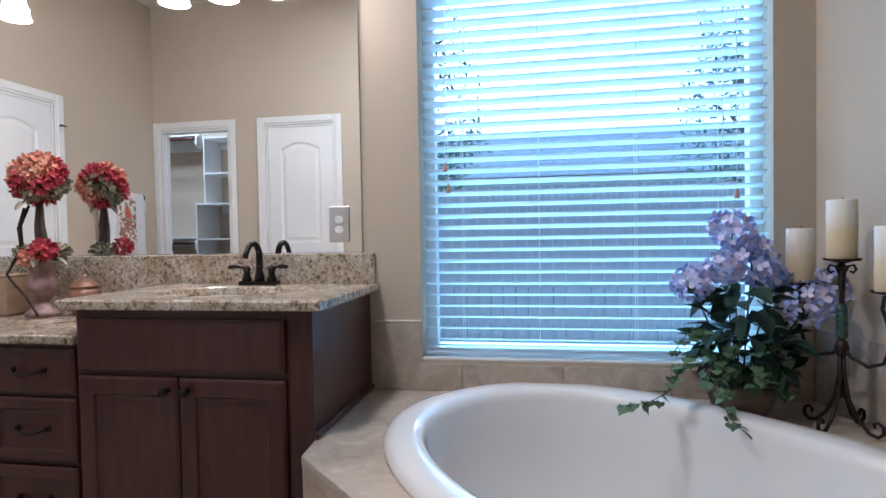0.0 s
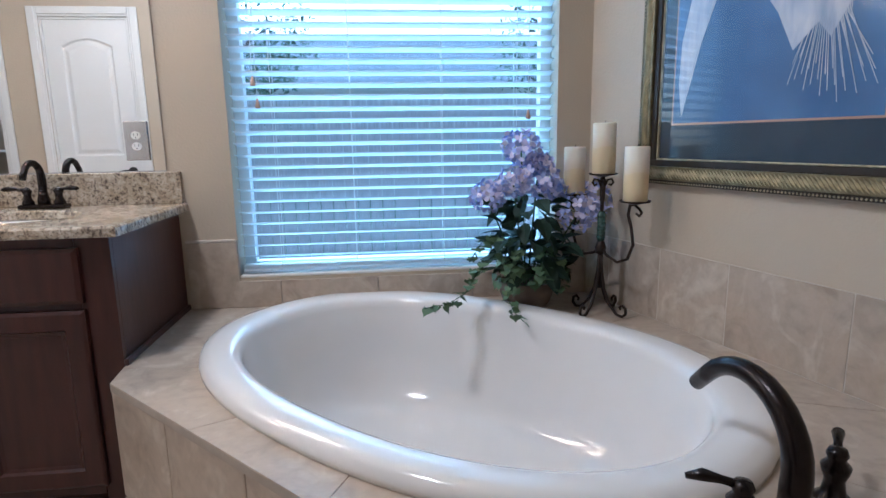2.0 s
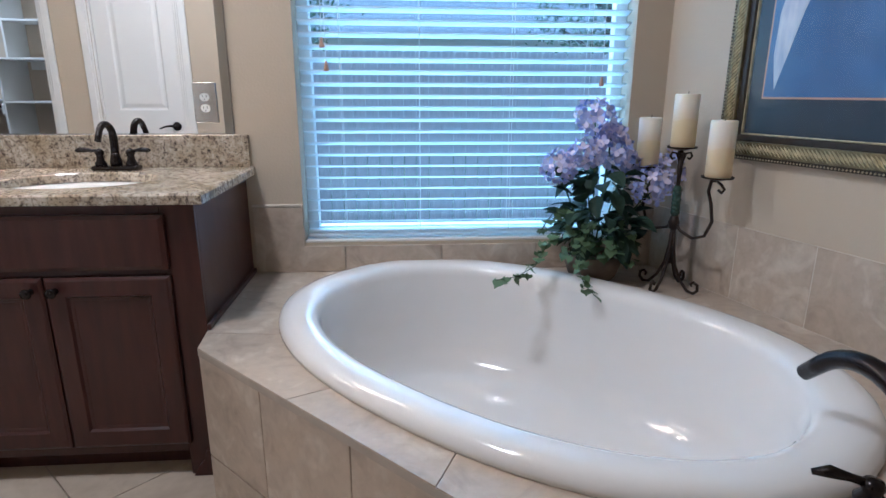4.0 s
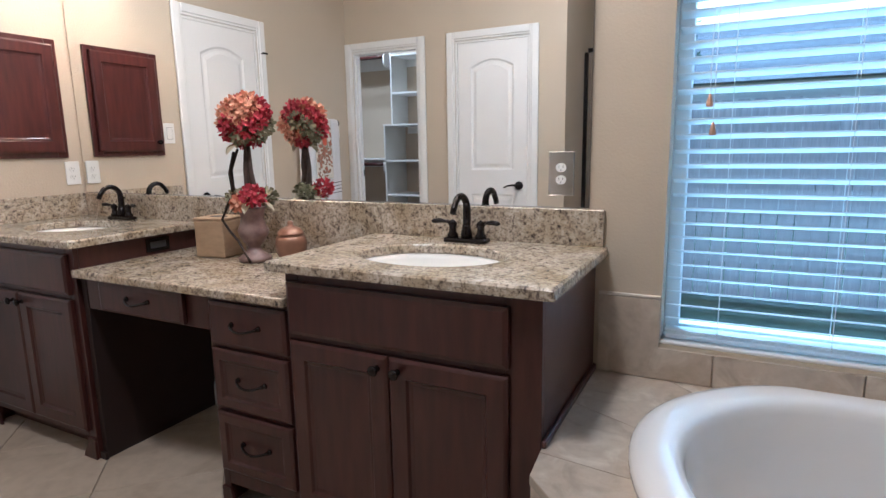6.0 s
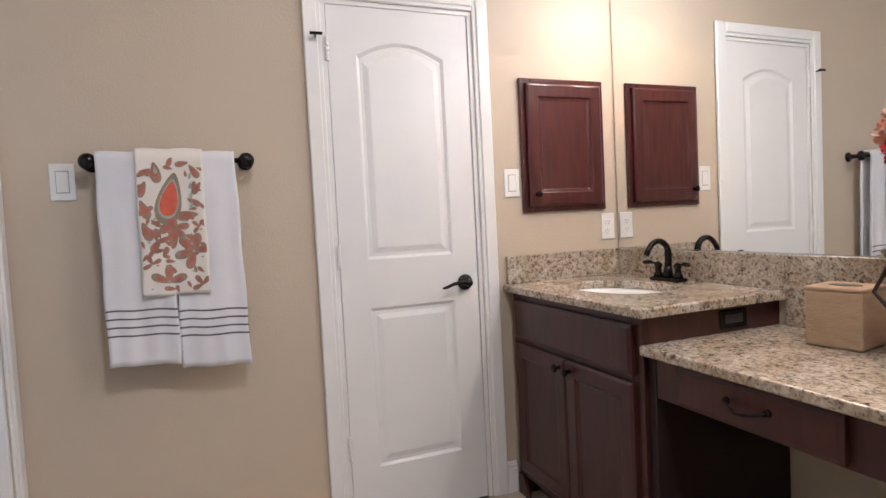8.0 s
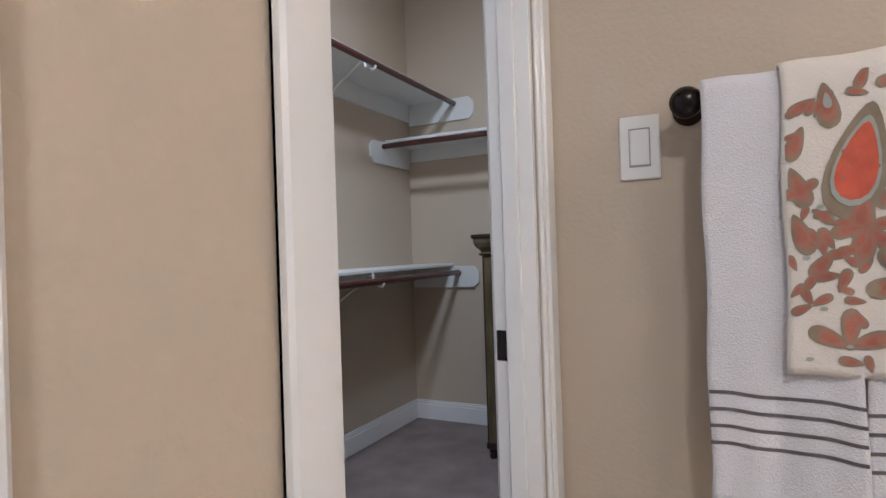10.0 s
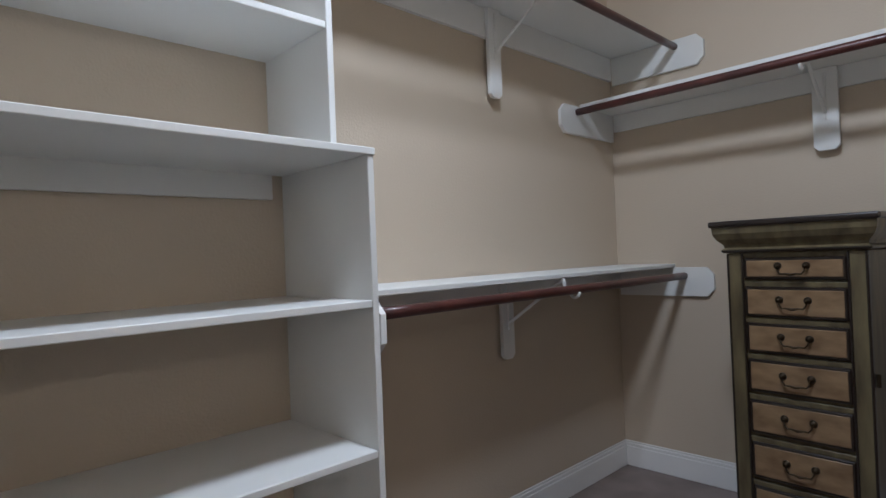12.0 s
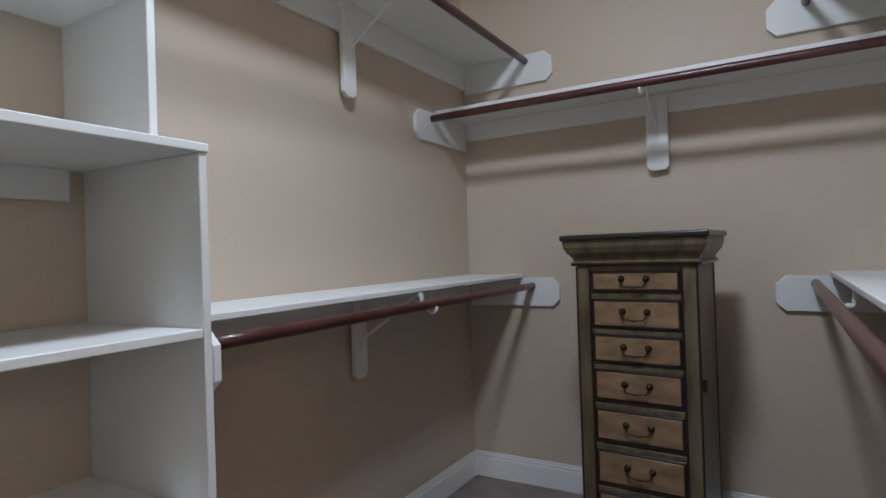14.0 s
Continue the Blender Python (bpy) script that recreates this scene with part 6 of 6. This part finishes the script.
end_board(we, "y", YS + 0.0005, 0.019, XW + 0.02, XW + BW, ZW - 0.165, ZW - 0.0195)
part("cleat", boxes((XW + 0.001, XW + 0.020, YS + 0.02, YN - 0.02, ZW - 0.110, ZW - 0.0195), bevel=0.001), SHELFP, we)
rod(we, (XW + RD, YS + 0.019, ZW - 0.050), (XW + RD, YN - 0.02, ZW - 0.050))
bracket(we, "y", XW + 0.020, 1, -3.050, ZW - 0.0195, 1.568, SD - 0.02, w=0.095)
nl = shelf_board("lower_shelf_north", XW + 0.001, -WT - 0.02, YN - SD, YN - 0.001, ZL, "white painted lower closet shelf across the end with a wooden rod")
end_board(nl, "x", XW + 0.0005, 0.019, YN - 0.001, YN - BW, ZL - 0.165, ZL - 0.0195)
rod(nl, (XW + 0.019, YN - RD, ZL - 0.050), (-WT - 0.03, YN - RD, ZL - 0.050))
bracket(nl, "x", YN - 0.001, -1, -1.75, ZL - 0.0195, 0.715, SD - 0.02)
nu = shelf_board("upper_shelf_north", XW + 0.001, -WT - 0.02, YN - SD, YN - 0.001, ZU + 0.02, "white painted upper closet shelf with a dark wooden rod")
end_board(nu, "x", XW + 0.0005, 0.019, YN - 0.001, YN - BW, ZU - 0.150, ZU)
rod(nu, (XW + 0.019, YN - RD, ZU - 0.035), (-WT - 0.03, YN - RD, ZU - 0.035))

cu = tagged(empty("shelving_unit"), label="built-in white painted open shelf unit, almost empty", category="shelving unit")
UF, UF2 = YS + 0.445, YS + 0.342
part("side_panel", boxes((UX0, UX0 + 0.019, YS + 0.001, UF, 0.0, 1.451), bevel=0.002), SHELFP, cu)
part("side_panel", boxes((UX1 - 0.019, UX1, YS + 0.001, UF, 0.0, 1.451), bevel=0.002), SHELFP, cu)
part("side_panel", boxes((UX0 + 0.040, UX0 + 0.059, YS + 0.001, UF2, 1.471, 2.24), bevel=0.002), SHELFP, cu)
part("side_panel", boxes((UX1 - 0.019, UX1, YS + 0.001, UF2, 1.471, 2.24), bevel=0.002), SHELFP, cu)
for z, x0, yf in ((0.318, UX0 + 0.0195, UF - 0.002), (0.703, UX0 + 0.0195, UF - 0.002), (1.082, UX0 + 0.0195, UF - 0.002), (1.470, UX0 - 0.003, UF + 0.004), (1.815, UX0 + 0.0595, UF2 - 0.002), (2.215, UX0 + 0.0595, UF2 - 0.002)):
    part("shelf", boxes((x0, UX1 - (0.0195 if abs(z - 1.470) > 0.01 else 0), YS + 0.001, yf, z - 0.019, z), bevel=0.002), SHELFP, cu)
for z in (1.451, 2.196):
    part("back_cleat", boxes((UX0 + 0.060, UX1 - 0.02, YS + 0.001, YS + 0.019, z - 0.075, z), bevel=0.001), SHELFP, cu)

bag = tagged(empty("plastic_bag"), label="small crumpled clear plastic bag of hardware on the shelf", category="plastic bag")
bm = bmesh.new()
bmesh.ops.create_icosphere(bm, subdivisions=4, radius=0.045)
for v in bm.verts:
    p = v.co
    v.co = Vector((p.x * 1.0, p.y * 0.8, max(p.z, -0.027) * (1.0 if p.z < 0 else 0.9))) * (1 + 0.35 * noise.noise(p * 28) + 0.18 * noise.noise(p * 70))
BAGM = material("clear_film", (0.75, 0.78, 0.82), 0.12)
BAGM.node_tree.nodes["Principled BSDF"].inputs["Alpha"].default_value = 0.12
zl = min(v.co.z for v in bm.verts)
bmesh.ops.translate(bm, vec=(0.378, UF - 0.060, 1.083 - zl), verts=bm.verts)
part("bag_film", bm, BAGM, bag, smooth=False)
bm = bmesh.new()
r3 = random.Random(2)
for k in range(7):
    p = Vector((0.353 + r3.uniform(-0.02, 0.02), UF - 0.060 + r3.uniform(-0.02, 0.02), 1.092 + r3.uniform(0, 0.03)))
    q = p + Vector((r3.uniform(-0.03, 0.03), r3.uniform(-0.02, 0.02), r3.uniform(-0.004, 0.015)))
    tube(bm, [tuple(p), tuple(q)], 0.006, n=8)
part("metal_fittings", bm, CHROME, bag)

# ---- dresser ----
OLIVE = material("distressed_olive", (0.155, 0.125, 0.060), 0.42, noise_scale=7, second=(0.060, 0.045, 0.022), stretch=(3, 3, 0.7), bump=0.05, coat=0.15)
GOLDW = material("distressed_straw", (0.29, 0.195, 0.10), 0.42, noise_scale=9, second=(0.15, 0.088, 0.040), stretch=(1, 1, 2.4), bump=0.05, coat=0.15)
EDGE = material("worn_black_edge", (0.022, 0.014, 0.010), 0.30, noise_scale=20, vary=0.4, coat=0.2)
ANTB = material("antique_brass", (0.085, 0.062, 0.038), 0.38, metal=0.85, noise_scale=40, vary=0.4)
DR = empty("jewelry_dresser", Matrix.Translation((-1.880, -3.058, 0)) @ Matrix.Rotation(radians(DANG), 4, "Z") @ Matrix.Scale(0.993, 4, (0, 0, 1)))
tagged(DR, label="tall narrow distressed olive and straw lingerie chest with brass bail pulls", category="chest of drawers")
hw, dp = 0.222, 0.330      # half width along y, depth toward -x; local front at x 0
part("body", boxes((-dp, -0.012, -hw, hw, 0.07, 1.160), bevel=0.004), OLIVE, DR)
for s in (-1, 1):
    part("front_stile", boxes((-0.012, 0.004, s * hw - (0.05 if s > 0 else 0), s * hw + (0.05 if s < 0 else 0), 0.07, 1.160), bevel=0.004), OLIVE, DR)
    for yy in (s * hw, s * (hw - 0.052)):
        part("edge_bead", boxes((0.000, 0.0065, yy - 0.004, yy + 0.004, 0.07, 1.157), bevel=0.002), EDGE, DR)
    part("side_bead", boxes((-dp, -0.004, s * (hw + 0.001) - 0.002, s * (hw + 0.001) + 0.002, 0.07, 0.085), (-0.018, -0.004, s * (hw + 0.001) - 0.002, s * (hw + 0.001) + 0.002, 0.085, 1.157), (-dp, -dp + 0.014, s * (hw + 0.001) - 0.002, s * (hw + 0.001) + 0.002, 0.085, 1.157), bevel=0.001), EDGE, DR)
bm = bmesh.new()
lay = [(0.010, 1.160), (0.018, 1.167), (0.018, 1.173), (0.008, 1.180), (0.012, 1.192), (0.030, 1.212), (0.040, 1.234), (0.042, 1.260)]
last = None
for o, z in lay:
    vsq = [bm.verts.new(p) for p in ((-dp - 0.0, -hw - o, z), (o, -hw - o, z), (o, hw + o, z), (-dp - 0.0, hw + o, z))]
    if last:
        for k in range(4):
            bm.faces.new((last[k], last[(k + 1) % 4], vsq[(k + 1) % 4], vsq[k]))
    else:
        bm.faces.new(vsq[::-1])
    last = vsq
bm.faces.new(last)
part("cornice", bm, OLIVE, DR)
part("neck_moulding", boxes((-dp, 0.020, -hw - 0.020, hw + 0.020, 1.162, 1.175), bevel=0.005), EDGE, DR)
part("top_board", boxes((-dp - 0.01, 0.052, -hw - 0.052, hw + 0.052, 1.260, 1.283), bevel=0.007, seg=2), EDGE, DR)
zs = [(1.062, 1.140), (0.924, 1.034), (0.792, 0.900), (0.648, 0.766), (0.494, 0.616), (0.330, 0.460), (0.160, 0.298)]
for z0, z1 in [(a * 1.022 - 0.026, b * 1.022 - 0.026) for a, b in zs]:
    part("rail", boxes((-0.012, -0.002, -hw + 0.05, hw - 0.05, z1, z1 + 0.020), bevel=0.002), OLIVE, DR)
    bm = bmesh.new()
    y0, y1 = -hw + 0.057, hw - 0.057
    box(bm, -0.010, 0.004, y0, y1, z0, z1, bevel=0.004)
    dr = part("drawer_front", bm, EDGE, DR)
    bm = bmesh.new()
    box(bm, 0.002, 0.0065, y0 + 0.010, y1 - 0.010, z0 + 0.010, z1 - 0.010, bevel=0.002)
    part("drawer_panel", bm, GOLDW, dr, "straw coloured distressed panel")
    zc = (z0 + z1) / 2 + 0.010
    for s in (-1, 1):
        bm = bmesh.new()
        lathe(bm, [(0.0135, 0), (0.0125, 0.004), (0.006, 0.007), (0.005, 0.012), (0.008, 0.016), (0, 0.018)], n=14)
        bmesh.ops.transform(bm, matrix=Matrix.Translation((0.0065, s * 0.046, zc)) @ Matrix.Rotation(radians(90), 4, "Y"), verts=bm.verts)
        part("pull_rosette", bm, ANTB, dr, smooth=True)
    bm = bmesh.new()
    pts = [(0.016, -0.046, zc), (0.019, -0.043, zc - 0.018), (0.021, -0.034, zc - 0.030), (0.022, -0.018, zc - 0.029), (0.023, 0, zc - 0.033), (0.022, 0.018, zc - 0.029), (0.021, 0.034, zc - 0.030), (0.019, 0.043, zc - 0.018), (0.016, 0.046, zc)]
    tube(bm, pts, [0.003, 0.003, 0.0032, 0.0034, 0.0052, 0.0034, 0.0032, 0.003, 0.003], n=8)
    part("bail_pull", bm, ANTB, dr, smooth=True)
part("base_moulding", boxes((-dp, 0.014, -hw - 0.012, hw + 0.012, 0.055, 0.095), bevel=0.006), EDGE, DR)
for s in (-1, 1):
    for x in (-dp + 0.03, -0.015):
        bm = bmesh.new()
        lathe(bm, [(0.018, 0.001), (0.022, 0.012), (0.016, 0.030), (0.026, 0.056)], cx=x, cy=s * (hw - 0.02), n=12)
        part("foot", bm, EDGE, DR, smooth=True)
part("side_door_pull", boxes((-0.035, -0.025, hw + 0.002, hw + 0.016, 0.70, 0.745), bevel=0.002), ANTB, DR)

# ---- closet ceiling light ----
e = tagged(empty("closet_ceiling_light"), label="flush white closet ceiling light, lit", category="ceiling lamp")
bm = bmesh.new()
lathe(bm, [(0.17, CEIL + 0.0), (0.17, CEIL - 0.02), (0.16, CEIL - 0.03), (0, CEIL - 0.03)], cx=-0.50, cy=-2.97, n=32)
part("housing", bm, PLASTIC, e)
bm = bmesh.new()
lathe(bm, [(0.155, CEIL - 0.031), (0.14, CEIL - 0.055), (0.09, CEIL - 0.072), (0, CEIL - 0.078)], cx=-0.50, cy=-2.97, n=32)
df = part("diffuser", bm, CDIFF, e, smooth=True)
df.visible_shadow = False
# assumed fixture, out of view, added to house the bathroom fill light
e = tagged(empty("bath_ceiling_light"), label="assumed flush frosted ceiling light, unseen, added for the bathroom fill", category="ceiling lamp")
bm = bmesh.new()
lathe(bm, [(0.17, CEIL), (0.17, CEIL - 0.02), (0.16, CEIL - 0.03), (0, CEIL - 0.03)], cx=2.3, cy=-1.3, n=32)
part("housing", bm, PLASTIC, e)
bm = bmesh.new()
lathe(bm, [(0.155, CEIL - 0.031), (0.14, CEIL - 0.055), (0.09, CEIL - 0.072), (0, CEIL - 0.078)], cx=2.3, cy=-1.3, n=32)
df = part("diffuser", bm, SHADE2, e, smooth=True)
df.visible_shadow = False

# ---- tiles ----
def clip(poly, a, b, c):
    """The part of a flat outline where a x + b y <= c."""
    out = []
    for i, p in enumerate(poly):
        q = poly[(i + 1) % len(poly)]
        dp_, dq = a * p[0] + b * p[1] - c, a * q[0] + b * q[1] - c
        if dp_ <= 0:
            out.append(p)
        if (dp_ < 0 < dq) or (dq < 0 < dp_):
            t = dp_ / (dp_ - dq)
            out.append((p[0] + (q[0] - p[0]) * t, p[1] + (q[1] - p[1]) * t))
    return out


def tile_piece(name, pts, axis, a, b, mt, parent, bevel=0.0012):
    if len(pts) < 3:
        return None
    area = abs(sum(pts[i][0] * pts[(i + 1) % len(pts)][1] - pts[(i + 1) % len(pts)][0] * pts[i][1] for i in range(len(pts)))) / 2
    if area < 0.0006:
        return None
    bm = bmesh.new()
    prism(bm, pts, axis, a, b, bevel=bevel)
    return part(name, bm, mt, parent)


def rect(x0, x1, z0, z1):
    return [(x0, z0), (x1, z0), (x1, z1), (x0, z1)]


g = 0.0016
wt = tagged(empty("tile_surround_north"), label="beige travertine tile band under the window", category="wall tile", kind="structure")
part("backing", boxes((RX1 + 0.02, WX0 - 0.002, -0.0025, -0.0005, TZ, 0.752), (WX0 - 0.002, EX - 0.012, -0.0025, -0.0005, TZ, WZ0 - 0.012), (WX1 + 0.002, EX - 0.012, -0.0025, -0.0005, WZ0 - 0.012, 0.752)), GROUT, wt)
TT = 0.756
tile_piece("tile", [(RX1 + 0.014, TZ + 0.002), (3.010 - g, TZ + 0.002), (3.010 - g, WZ0 - 0.012), (WX0 - 0.003, WZ0 - 0.012), (WX0 - 0.003, TT - 0.012), (RX1 + 0.014, TT - 0.012)], "y", -0.010, -0.0025, TILE, wt)
for a, b in ((3.010, 3.387), (3.387, 3.764), (3.764, 4.090)):
    tile_piece("tile", rect(a + g, b - g, TZ + 0.002, WZ0 - 0.012), "y", -0.010, -0.0025, TILE, wt)
tile_piece("tile", [(4.090 + g, TZ + 0.002), (EX - 0.012, TZ + 0.002), (EX - 0.012, TT - 0.012), (WX1 + 0.003, TT - 0.012), (WX1 + 0.003, WZ0 - 0.012), (4.090 + g, WZ0 - 0.012)], "y", -0.010, -0.0025, TILE, wt)
part("top_trim", boxes((RX1 + 0.014, WX0 - 0.003, -0.011, -0.0005, TT - 0.010, TT), bevel=0.002), TRIMT, wt)
part("top_trim", boxes((WX1 + 0.003, EX - 0.012, -0.011, -0.0005, TT - 0.010, TT), bevel=0.002), TRIMT, wt)
et = tagged(empty("tile_surround_east"), label="beige travertine tile band beside the tub", category="wall tile", kind="structure")
TT = 0.740
EB = P1[1] / math.cos(EANG)
part("backing", boxes((EX - 0.0085, EX - 0.0005, EB, -0.012, TZ, TT - 0.001)), JOINT, et)
jy = (-0.012, -0.155, -0.420, -0.700, -1.060, -1.420, EB)
for y1, y in zip(jy, jy[1:]):
    tile_piece("tile", rect(y + g, y1 - g, TZ + 0.002, TT), "x", EX - 0.010, EX - 0.0085, TILE, et, bevel=0.0008)
et.matrix_world = SLANT

# deck tiles: strips round the oval
groups = 14
cuts = [round(k * 64 / groups) for k in range(groups + 1)]
for a0, a1 in zip(cuts, cuts[1:]):
    pts_in = [hole[k % 64] for k in range(a0, a1 + 1)]
    pts_out = [tuple(rim[k % 64]) for k in range(a0, a1 + 1)]
    bm = bmesh.new()
    bot, top = [], []
    loop = pts_in + pts_out[::-1]
    cx_, cy_ = sum(p[0] for p in loop) / len(loop), sum(p[1] for p in loop) / len(loop)
    loop = [(p[0] + (cx_ - p[0]) * 0.006, p[1] + (cy_ - p[1]) * 0.006) for p in loop]
    n = a1 - a0 + 1
    lo_, hi_ = [bm.verts.new((*p, TZ - 0.004)) for p in loop], [bm.verts.new((*p, TZ)) for p in loop]
    for k in range(n - 1):
        q = (k, k + 1, 2 * n - 2 - k, 2 * n - 1 - k)
        bm.faces.new([hi_[i] for i in q])
        bm.faces.new([lo_[i] for i in q[::-1]])
    for k in range(2 * n):
        j = (k + 1) % (2 * n)
        bm.faces.new((lo_[k], lo_[j], hi_[j], hi_[k]))
    part("deck_tile", bm, TILE, deck)
dvec = (Vector((*P1, 0)) - Vector((*P0, 0)))
L = dvec.length
dvec.normalize()
nv = Vector((-dvec.y, dvec.x, 0))
if nv.x > 0:
    nv = -nv
edges = [0.0, 0.300, 0.640, 0.980, 1.250, L]
for a, b in zip(edges, edges[1:]):
    for z0, z1 in ((0.0, 0.145), (0.148, TZ - 0.0205)):
        bm = bmesh.new()
        box(bm, a + g, b - g, -0.010, 0.0, z0 + g, z1, bevel=0.0012)
        ob = part("front_tile", bm, TILE, deck)
        ob.matrix_local = Matrix.Translation((P0[0] + 0.008, P0[1] + 0.008, 0)) @ Matrix.Rotation(math.atan2(dvec.y, dvec.x), 4, "Z")
part("edge_strip", boxes((0.0, L, -0.004, 0.006, TZ - 0.0205, TZ - 0.0165)), FRD, deck)
deck.children[-1].matrix_local = Matrix.Translation((P0[0], P0[1], 0)) @ Matrix.Rotation(math.atan2(dvec.y, dvec.x), 4, "Z")

# floor tiles, laid on the diagonal
ft = tagged(empty("floor"), label="beige stone floor tiles laid on the diagonal", kind="structure", category="floor")
S = 0.455
c45 = math.cos(radians(45))
for i in range(-14, 15):
    for j in range(-14, 15):
        u0, v0 = i * S + 0.13, j * S + 0.05
        quad = []
        for du, dv in ((g, g), (S - g, g), (S - g, S - g), (g, S - g)):
            u, v = u0 + du, v0 + dv
            quad.append(((u - v) * c45 + 1.6, (u + v) * c45 - 1.5))
        for a, b, c in ((-1, 0, -0.001), (1, 0, EX2 - 0.001), (0, 1, -0.001), (0, -1, 3.799)):
            quad = clip(quad, a, b, c) if len(quad) > 2 else []
        if len(quad) > 2:
            # the part south of the wall line and west of the shower side is wall or closet
            if all(p[1] < SY and p[0] < SE for p in quad):
                continue
            if min(p[1] for p in quad) < SY and min(p[0] for p in quad) < SE:
                q2 = clip(quad, 0, -1, -SY)
                tile_piece("floor_tile", q2, "z", -0.010, 0.0, FTILE, ft)
                q3 = clip(clip(quad, 0, 1, SY - g), -1, 0, -SE)
                if len(q3) > 2:
                    tile_piece("floor_tile", q3, "z", -0.010, 0.0, FTILE, ft)
                continue
            tile_piece("floor_tile", quad, "z", -0.010, 0.0, FTILE, ft)
